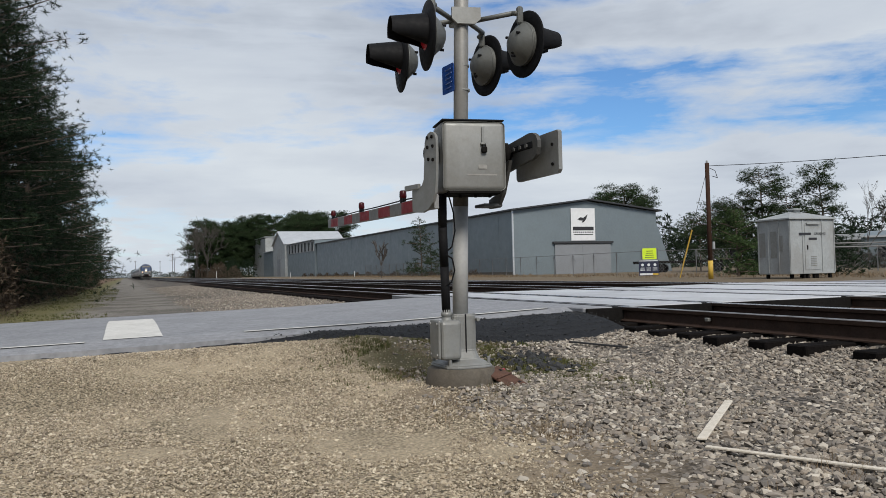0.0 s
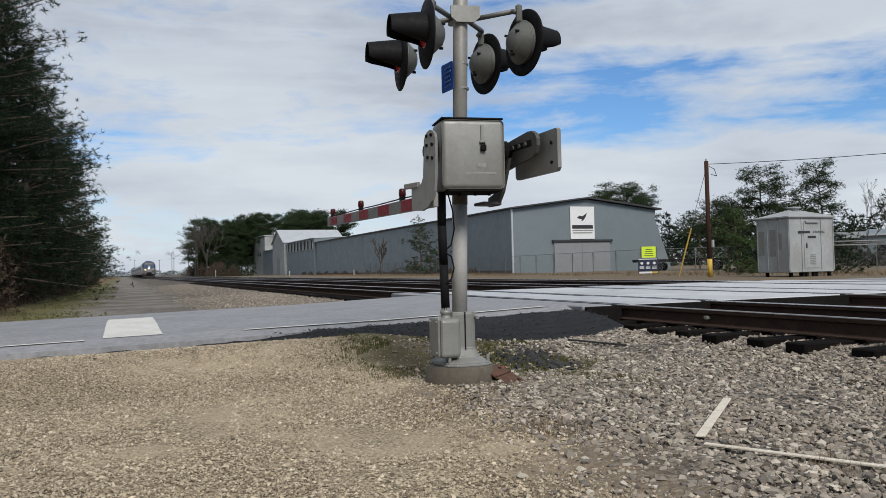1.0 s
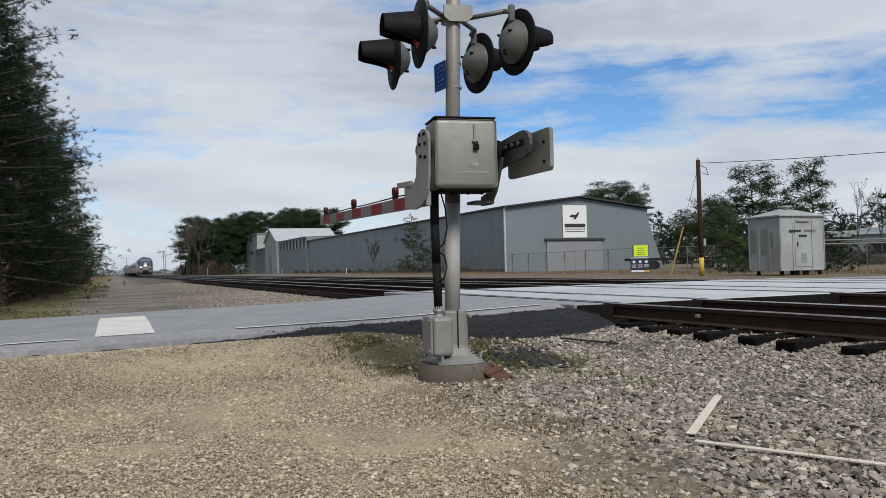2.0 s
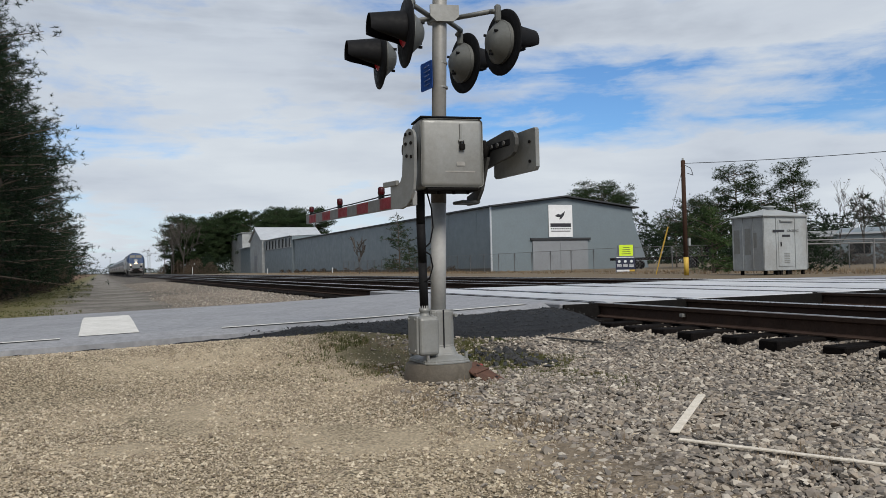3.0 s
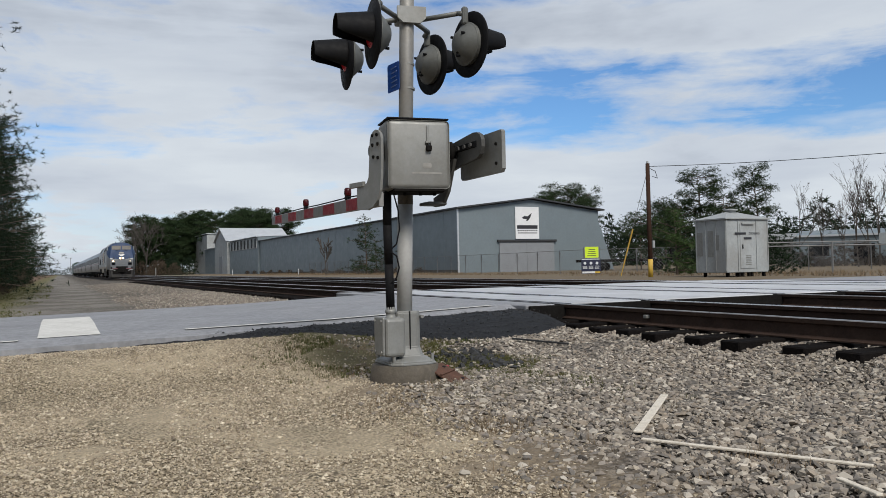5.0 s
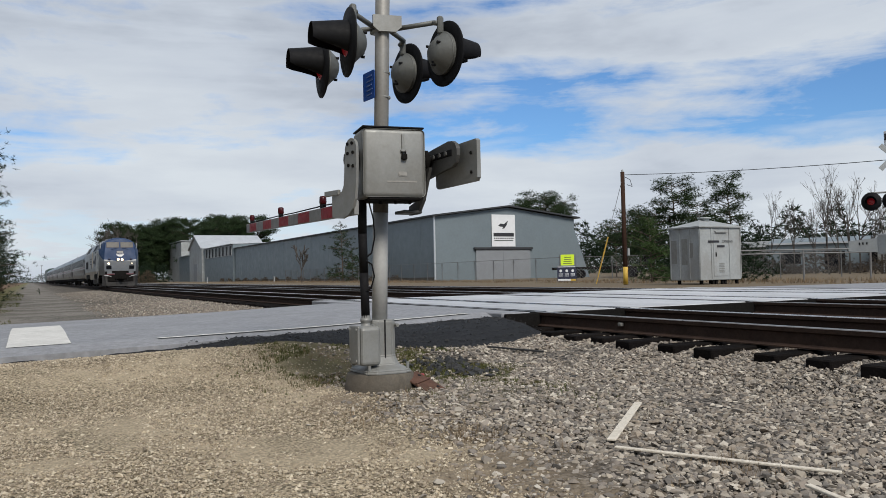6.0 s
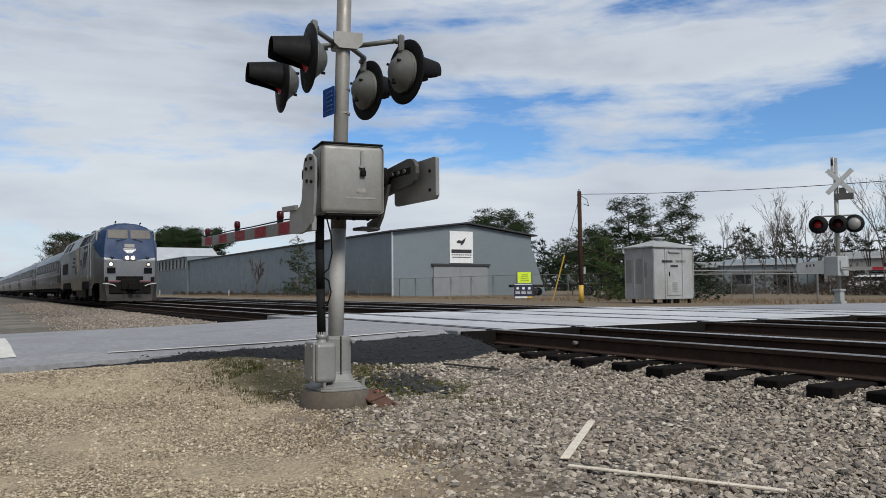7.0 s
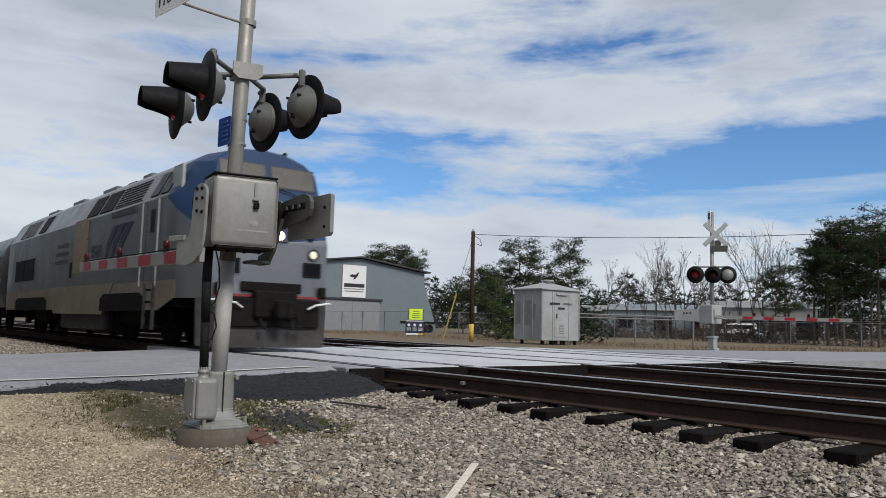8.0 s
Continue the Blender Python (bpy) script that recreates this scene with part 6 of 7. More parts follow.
def roadside_signs():
    x, y = polar(-53.6, 52.0)
    right = Vector((math.cos(radians(53.6)), math.sin(radians(53.6)), 0))
    m = Matrix.Translation((x, y, 0)) @ pose(0, 0, 0, 0, 0, 53.6)
    s = thing("notice_signs", m, "yellow-green notice above a navy notice on the fence", "sign")
    for u in (-0.5, 0.5):
        part("post", rod_bm((u, 0.04, -0.3), (u, 0.04, 1.6), 0.03, 0.03, 6), M_WIRE, s)
    ypl = part("yellow_plate", plate_bm(rounded(0.86, 0.70, 0.03), 0.01, Matrix.Translation((0.0, 0, 1.25))), M_YELLOW, s, "bright yellow-green plate")
    for i in range(4):
        part("caption_bar", box_bm(-0.28 + 0.03 * i, 0.28 - 0.02 * i, -0.0085, -0.0055, 1.01 + i * 0.13, 1.05 + i * 0.13), M_NAVY, ypl)
    npl = part("navy_plate", plate_bm(rounded(1.22, 0.98, 0.03), 0.01, Matrix.Translation((-0.06, 0.012, 0.36))), M_NAVY, s, "navy blue plate with white bars")
    part("white_edge", box_bm(-0.64, 0.50, 0.0, 0.006, 0.78, 0.83), M_WHITE, npl)
    for u in (-0.44, -0.06, 0.32):
        part("symbol", lathe_bm([(0, 0.0), (0.09, 0.0), (0.09, 0.006), (0, 0.006)], 14, Matrix.Translation((u, 0.006, 0.55)) @ pose(0, 0, 0, 90)), M_WHITE, npl)
        for i in range(3):
            part("caption_bar", box_bm(u - 0.14, u + 0.14, 0.001, 0.0065, 0.20 + i * 0.07, 0.23 + i * 0.07), M_WHITE, npl)
    part("white_foot", box_bm(-0.62, 0.18, 0.0, 0.0065, -0.10, 0.02), M_WHITE, npl)
    part("amber_foot", box_bm(0.18, 0.52, 0.0, 0.0065, -0.10, 0.02), M_YPAINT, npl)
    # small markers beyond the track
    for px, py, h in ((-112, 31, 0.9), (-150, 29, 1.0), (-170, 17.6, 1.6)):
        mk = thing("marker_post", pose(px, py, -0.25), "small white marker post beside the track", "marker post", "marker posts")
        part("post", box_bm(-0.12, 0.12, -0.03, 0.03, 0, h, 0.01), M_WHITE, mk)


signal_house()
utility_pole()
build_fences()
roadside_signs()


# ---- warehouse and other buildings ----
def gable_block(bm, x0, x1, y0, y1, z0, ze, zr):
    yc = (y0 + y1) / 2
    prof = [(y0, z0), (y1, z0), (y1, ze), (yc, zr), (y0, ze)]
    a = [bm.verts.new((x0, y, z)) for y, z in prof]
    b = [bm.verts.new((x1, y, z)) for y, z in prof]
    bm.faces.new(a)
    bm.faces.new(b[::-1])
    for i in range(5):
        bm.faces.new([a[(i + 1) % 5], a[i], b[i], b[(i + 1) % 5]])
    bmesh.ops.recalc_face_normals(bm, faces=bm.faces[:])


def warehouse():
    w = thing("warehouse", pose(0, 0, 0), "long grey steel warehouse with low gable and big sliding door", "warehouse")
    x0, x1, y0, y1, ze, zr = -165.0, -74.0, 37.6, 55.6, 6.55, 7.65
    bm = bmesh.new()
    gable_block(bm, x0, x1, y0, y1, -0.4, ze, zr)
    part("wall", bm, M_STEELGREY, w, "grey steel cladding")
    bm = bmesh.new()
    yc = (y0 + y1) / 2
    for sy, ye in ((-1, y0 - 0.35), (1, y1 + 0.55)):
        v = [(x0 - 0.2, ye, ze + 0.0), (x1 + 0.5, ye, ze + 0.0), (x1 + 0.5, yc, zr + 0.07), (x0 - 0.2, yc, zr + 0.07)]
        lo = [bm.verts.new(c) for c in v]
        hi = [bm.verts.new((a, b, c + 0.16)) for a, b, c in v]
        bm.faces.new(lo)
        bm.faces.new(hi[::-1])
        for i in range(4):
            bm.faces.new([lo[i], hi[i], hi[(i + 1) % 4], lo[(i + 1) % 4]])
    bmesh.ops.recalc_face_normals(bm, faces=bm.faces[:])
    part("roof", bm, M_ROOFDARK, w, "dark edged low roof")
    # cladding ribs on both visible walls
    rib = None
    for x in np.arange(x0 + 5, x1, 7.5):
        if rib is None:
            rib = part("wall_rib", box_bm(-0.05, 0.05, -0.02, 0.0, -0.3, ze - 0.1), M_STEELGREY, w)
            rib.matrix_basis = pose(x, y0, 0)
        else:
            share("wall_rib", rib, w, pose(x, y0, 0))
    part("downpipe", box_bm(x1 - 0.05, x1 + 0.10, y0 - 0.14, y0 + 0.02, -0.3, ze), M_ROOFPALE, w, "pale corner downpipe")
    d = part("sliding_door", box_bm(x1 + 0.05, x1 + 0.14, 42.45, 49.4, -0.3, 3.05, 0.01), M_DOORGREY, w, "pale grey sliding door")
    part("door_rail", box_bm(x1 + 0.02, x1 + 0.30, 42.2, 49.7, 3.05, 3.28, 0.02), M_ROOFDARK, w, "dark door track")
    for y in (45.9,):
        part("door_rib", box_bm(x1 + 0.14, x1 + 0.18, y - 0.04, y + 0.04, -0.2, 3.0), M_DOORGREY, d)
    b = part("sign_board", box_bm(x1 + 0.05, x1 + 0.12, 44.5, 47.5, 3.35, 6.85, 0.01), M_WHITE, w, "white hanging sign board")
    part("name_bar", box_bm(x1 + 0.12, x1 + 0.13, 44.7, 47.3, 4.45, 4.85), M_INK, b, "name as a plain black bar")
    for i in range(11):
        part("rope_mark", box_bm(x1 + 0.12, x1 + 0.128, 44.75 + i * 0.235, 44.90 + i * 0.235, 4.20, 4.32), M_INK, b)
    part("small_bar", box_bm(x1 + 0.12, x1 + 0.126, 44.8, 47.2, 3.95, 4.05), M_TGREY, b)
    part("emblem", plate_bm([(-0.65, 0.0), (-0.30, 0.22), (0.1, 0.16), (0.65, 0.55), (0.45, 0.05), (0.15, -0.30), (-0.15, -0.38), (0.0, -0.15), (-0.4, -0.12)], 0.01, Matrix.Translation((x1 + 0.125, 45.95, 5.65)) @ pose(0, 0, 0, 0, 0, 90)), M_INK, b, "plain black swept emblem")
    part("buttress", plate_bm([(0, -0.3), (2.2, -0.3), (0.25, 5.0), (0, 5.6)], 0.12, Matrix.Translation((x1 - 0.2, y1, 0)) @ pose(0, 0, 0, 0, 0, 90)), M_STEELGREY, w, "sloping grey buttress")
    part("plinth", box_bm(x0, x1 + 0.08, y0 - 0.08, y0 - 0.005, -0.4, 0.15), M_CONCRETE, w, "low concrete plinth")
    for x in (-96, -104):
        part("meter_box", box_bm(x, x + 0.5, y0 - 0.25, y0 - 0.06, 0.4, 1.5, 0.02), M_TGREY, w, "grey wall meter box")


def back_buildings():
    b = thing("shed_with_windows", pose(0, 0, 0), "grey shed with a pale metal roof and a row of windows", "shed")
    bm = bmesh.new()
    gable_block(bm, -195.5, -165.3, 37.2, 52, -0.4, 7.5, 7.75)
    part("wall", bm, M_STEELGREY, b, "grey clad walls")
    bm = bmesh.new()
    v = [(-195.2, 36.8, 7.52), (-165.2, 36.8, 7.52), (-165.2, 44.6, 7.8), (-195.2, 44.6, 7.8)]
    lo, hi = [bm.verts.new(c) for c in v], [bm.verts.new((a, c, d + 0.12)) for a, c, d in v]
    bm.faces.new(lo)
    bm.faces.new(hi[::-1])
    for i in range(4):
        bm.faces.new([lo[i], hi[i], hi[(i + 1) % 4], lo[(i + 1) % 4]])
    part("roof", bm, M_ROOFPALE, b, "pale ribbed metal roof")
    for i in range(8):
        wnd = part("window", box_bm(-194.4 + i * 3.6, -191.4 + i * 3.6, 37.08, 37.19, 5.2, 7.3, 0.01), M_OFFWHITE, b, "white framed window")
        part("pane", box_bm(-193.0 + i * 3.6, -191.6 + i * 3.6, 37.05, 37.09, 5.3, 7.2), M_GLASS, wnd)
    c = thing("gabled_shed", pose(0, 0, 0), "pale gable-fronted shed facing the railway", "shed")
    bm = bmesh.new()
    prof = [(-212, -0.4), (-195.6, -0.4), (-195.6, 7.8), (-203.8, 11.0), (-212, 7.8)]
    fa, fb = [bm.verts.new((x, 36.6, z)) for x, z in prof], [bm.verts.new((x, 52, z)) for x, z in prof]
    bm.faces.new(fa)
    bm.faces.new(fb[::-1])
    for i in range(5):
        bm.faces.new([fa[(i + 1) % 5], fa[i], fb[i], fb[(i + 1) % 5]])
    bmesh.ops.recalc_face_normals(bm, faces=bm.faces[:])
    part("wall", bm, M_OFFWHITE, c, "streaked pale metal walls")
    for (xa, za), (xb, zb) in (((-212.3, 7.75), (-203.8, 11.1)), ((-203.8, 11.1), (-195.3, 7.75))):
        bm = bmesh.new()
        v = [(xa, 36.2, za), (xb, 36.2, zb), (xb, 52.2, zb), (xa, 52.2, za)]
        lo, hi = [bm.verts.new(p) for p in v], [bm.verts.new((p, q, r + 0.25)) for p, q, r in v]
        bm.faces.new(lo)
        bm.faces.new(hi[::-1])
        for i in range(4):
            bm.faces.new([lo[i], hi[i], hi[(i + 1) % 4], lo[(i + 1) % 4]])
        bmesh.ops.recalc_face_normals(bm, faces=bm.faces[:])
        part("roof", bm, M_ROOFPALE, c, "pale metal roof slope")
    part("doorway", box_bm(-206, -201.5, 36.52, 36.62, -0.3, 4.2, 0.01), M_DOORGREY, c, "grey door")
    b = thing("white_shed", pose(0, 0, 0), "tall narrow white metal shed among trees", "shed")
    bm = bmesh.new()
    gable_block(bm, -258, -233, 38, 44, -0.4, 10.9, 11.6)
    part("wall", bm, M_OFFWHITE, b, "streaked white walls")
    part("annexe", box_bm(-232.8, -212.4, 37.4, 43, -0.4, 6.6), M_STEELGREY, b, "grey lean-to")
    part("annexe_roof", box_bm(-232.8, -212.4, 37.1, 43.2, 6.62, 6.8), M_ROOFPALE, b, "pale flat lean-to roof")
    part("roof", box_bm(-258.4, -232.8, 37.7, 44.3, 11.2, 11.4), M_ROOFPALE, b, "pale roof")
    # low industrial sheds behind the trees
    for az, d, w, h, mat, lb in ((-39.5, 135, 26, 3.9, M_GALV, "long low pale industrial building behind trees"), (-34.5, 125, 24, 3.9, M_STEELGREY, "low grey industrial building behind trees"),
                                 (-30.0, 115, 14, 4.2, M_GALV, "pale industrial building behind bare trees")):
        x, y = polar(az, d)
        t = thing("industrial_building", pose(x, y, -0.3, 0, 0, -az * 0.9), lb, "building", "far industrial buildings")
        bm = bmesh.new()
        gable_block(bm, -w / 2, w / 2, -6, 6, 0, h, h + 1.0)
        part("wall", bm, mat, t)
        part("roof", box_bm(-w / 2 - 0.3, w / 2 + 0.3, -6.3, -5.9, h - 0.05, h + 0.2), M_ROOFPALE, t, "pale eaves")
        for i in range(4):
            part("opening", box_bm(-w / 2 + 2 + i * w / 4.4, -w / 2 + 4.5 + i * w / 4.4, -6.06, -5.99, 0.0 if i % 2 else 1.2, 2.8), M_GLASS, t, "dark opening")
    # parked vehicles far off
    x, y = polar(-31.0, 92)
    v = thing("parked_van", pose(x, y, -0.2, 0, 0, 25), "white van parked beyond the fence", "van")
    part("body", box_bm(-2.3, 2.3, -0.95, 0.95, 0.35, 1.2, 0.15, 2), M_WHITE, v)
    part("cabin", box_bm(-1.9, 1.3, -0.88, 0.88, 1.15, 1.85, 0.22, 2), M_WHITE, v)
    part("side_glass", box_bm(-1.7, 1.1, -0.90, -0.86, 1.25, 1.65, 0.01), M_GLASS, v)
    for a in (-1.5, 1.5):
        part("wheel", rod_bm((a, -0.97, 0.34), (a, -0.75, 0.34), 0.34, 0.34, 16), M_CABLE, v)
        part("wheel", rod_bm((a, 0.75, 0.34), (a, 0.97, 0.34), 0.34, 0.34, 16), M_CABLE, v)
    x, y = polar(-51.3, 78)
    v = thing("flatbed_trailer", pose(x, y, -0.2, 0, 0, 40), "dark flatbed trailer parked behind the fence", "trailer")
    part("bed", box_bm(-4.5, 4.5, -1.2, 1.2, 0.85, 1.1, 0.02), M_TRUCK, v)
    for a in (-3.2, -2.1, 3.0):
        part("wheel", rod_bm((a, -1.2, 0.42), (a, -0.9, 0.42), 0.42, 0.42, 16), M_CABLE, v)
        part("wheel", rod_bm((a, 0.9, 0.42), (a, 1.2, 0.42), 0.42, 0.42, 16), M_CABLE, v)
    part("headboard", box_bm(4.3, 4.5, -1.2, 1.2, 1.1, 2.0), M_TRUCK, v)


def yard_masts():
    for px, py, h in ((-376, 20, 10.5), (-372, 20.6, 8.0), (-415, 16.2, 8.0), (-455, 5.4, 9.0)):
        mk = thing("yard_mast", pose(px, py, -0.3), "slender grey lighting mast in the far yard", "mast", "yard masts")
        part("pole", rod_bm((0, 0, 0), (0, 0, h), 0.16, 0.10, 8), M_PIPE, mk)
        part("lamp_head", box_bm(-0.3, 0.3, -0.5, 0.5, h, h + 0.25, 0.03), M_PIPE, mk)


warehouse()
back_buildings()
yard_masts()


# ---- trees ----
def tuft_arrays(centres, sizes, n, rng, droop=0.0, width=0.16):
    """n narrow leaves round every centre."""
    c = np.repeat(np.asarray(centres), n, 0)
    s = np.repeat(np.asarray(sizes), n)
    d = rng.normal(size=(len(c), 3))
    d[:, 2] = d[:, 2] * 0.75 + 0.25 - droop
    d /= np.linalg.norm(d, axis=1)[:, None]
    side = np.cross(d, rng.normal(size=(len(c), 3)))
    side /= np.linalg.norm(side, axis=1)[:, None]
    ln = (s * rng.uniform(0.6, 1.15, len(c)))[:, None]
    a = c + d * ln * 0.08
    V = np.stack([a + side * ln * width, c + d * ln, a - side * ln * width], 1).reshape(-1, 3)
    F = np.arange(len(V)).reshape(-1, 3)
    return V, F


def branch_rods(segs, sides=5):
    """Tapered twigs from (a, b, r0, r1) rows, as arrays."""
    V, F = [], []
    for a, b, r0, r1 in segs:
        a, b = np.asarray(a, dtype=float), np.asarray(b, dtype=float)
        d = b - a
        d /= max(1e-6, np.linalg.norm(d))
        u = np.cross(d, (0, 0, 1) if abs(d[2]) < 0.9 else (1, 0, 0))
        u /= np.linalg.norm(u)
        w = np.cross(d, u)
        i = len(V)
        for p, r in ((a, r0), (b, r1)):
            for k in range(sides):
                t = 2 * math.pi * k / sides
                V.append(p + r * (math.cos(t) * u + math.sin(t) * w))
        for k in range(sides):
            F.append((i + k, i + (k + 1) % sides, i + sides + (k + 1) % sides, i + sides + k))
    return np.array(V), np.array(F)


def pine(name, x, y, h, low, radius, seed, mat=None, label="tall pine with dark needle tufts", dense=1.0, group="pines", flat_top=0.0, tuft=0.30, leaves=15, fine=6.0):
    rng = np.random.default_rng(seed)
    z0 = float(ground_z(x, y)) - 0.1
    t = thing(name, pose(x, y, z0), label, "tree", group)
    segs, tips, sizes = [], [], []
    bend = rng.normal(0, 0.03, 2)
    def at(u):
        return np.array([bend[0] * h * u * u, bend[1] * h * u * u, h * u])
    n = 7
    r0 = 0.011 * h + 0.03
    for i in range(n):
        u0, u1 = i / n, (i + 1) / n
        segs.append((at(u0), at(u1), r0 * (1 - 0.85 * u0), r0 * (1 - 0.85 * u1)))
    count = int((h * (1 - low)) * (4.6 if flat_top else 6.0) * dense)
    for k in range(count):
        u = low + (1 - low) * (k + rng.uniform(0, 1)) / count
        v = (u - low) / (1 - low)
        shape = (1 - v ** 2.0) ** 0.75 if not flat_top else (0.30 + 0.70 * math.sin(math.pi * min(1, v * 0.85 + 0.12)))
        L = radius * shape * (rng.uniform(0.55, 1.15) if flat_top else rng.choice((0.55, 0.75, 0.9, 1.25)) * rng.uniform(0.85, 1.1)) + 0.25
        a = rng.uniform(0, 2 * math.pi)
        rise = rng.uniform(0.05, 0.45) if v > 0.3 else rng.uniform(-0.2, 0.25)
        p = at(u)
        e = p + np.array([math.cos(a) * L, math.sin(a) * L, L * rise])
        segs.append((p, e, 0.03 + 0.008 * L, 0.01))
        if flat_top:
            # needles gathered in separate pads at the boughs' ends
            for _ in range(max(1, int(L * 1.6))):
                pad = p + (e - p) * rng.uniform(0.55, 1.05) + rng.normal(0, 0.22 * L ** 0.5, 3) * np.array([1, 1, 0.6])
                segs.append((p + (e - p) * 0.5, pad, 0.025, 0.008))
                for _ in range(34):
                    tips.append(pad + rng.normal(0, 1.35 * tuft, 3) * np.array([1, 1, 0.45]))
                    sizes.append(tuft * rng.uniform(0.6, 1.1))
            continue
        m = max(2, int(L * fine * dense))
        for j in range(m):
            s = 0.30 + 0.70 * (j + rng.uniform(0, 1)) / m
            q = p + (e - p) * s + rng.normal(0, 0.14 + 0.07 * L * s, 3) * np.array([1, 1, 0.5])
            tips.append(q)
            sizes.append(tuft * rng.uniform(0.7, 1.25))
    V, F = branch_rods(segs)
    raw_mesh("trunk", V, F, M_BARK, t)
    V, F = tuft_arrays(tips, sizes, leaves, rng, 0.0, 0.06)
    raw_mesh("crown", V, F, mat or M_NEEDLE, t)
    return t


def bare_tree(x, y, h, seed, leaves=0, label="bare winter tree with fine grey twigs", spread=0.5, depth=4, thing_name="bare_tree", twig=0.012):
    rng = np.random.default_rng(seed)
    z0 = float(ground_z(x, y)) - 0.1
    t = thing(thing_name, pose(x, y, z0), label, "tree", "bare trees")
    segs, tips = [], []

    def grow(p, d, L, r, k):
        q = p + d * L
        segs.append((p, q, r, max(twig * 0.6, r * 0.68)))
        if k == 0:
            tips.append(q)
            return
        for _ in range(rng.integers(2, 4) + (1 if k == depth else 0)):
            e = d + rng.normal(0, spread, 3)
            e[2] += 0.22
            e /= np.linalg.norm(e)
            s = rng.uniform(0.45, 1.0)
            grow(p + d * L * s, e, L * rng.uniform(0.55, 0.82), max(twig, r * 0.6), k - 1)

    grow(np.zeros(3), np.array([rng.normal(0, 0.05), rng.normal(0, 0.05), 1.0]), h * 0.36, 0.0065 * h + 0.015, depth)
    V, F = branch_rods(segs, 4)
    raw_mesh("trunk", V, F, M_BARE, t)
    if leaves:
        pick = rng.choice(len(tips), min(leaves, len(tips)), replace=False)
        V, F = tuft_arrays(np.array(tips)[pick], rng.uniform(0.07, 0.15, len(pick)), 12, rng)
        raw_mesh("crown", V, F, M_BROWNLEAF, t)
    return t


def thicket(name, rows, mat, label, seed, size=0.4, per=10):
    """Undergrowth: heaps of small leaves and twigs, too many to count."""
    rng = np.random.default_rng(seed)
    P, S = [], []
    for x, y, rx, ry, h, n in rows:
        z0 = float(ground_z(x, y))
        for _ in range(int(n * 2.0)):
            a, r = rng.uniform(0, 2 * math.pi), math.sqrt(rng.uniform(0, 1))
            u = rng.uniform(0, 1)
            k = math.sqrt(max(0.05, 1 - u * u))
            P.append((x + rx * r * k * math.cos(a), y + ry * r * k * math.sin(a), z0 + h * u * rng.uniform(0.7, 1.1)))
            S.append(size * rng.uniform(0.35, 0.8))
    V, F = tuft_arrays(P, S, per + 5, rng, 0.0, 0.11)
    return tagged(raw_mesh(name, V, F, mat), label, "undergrowth", kind="stuff")


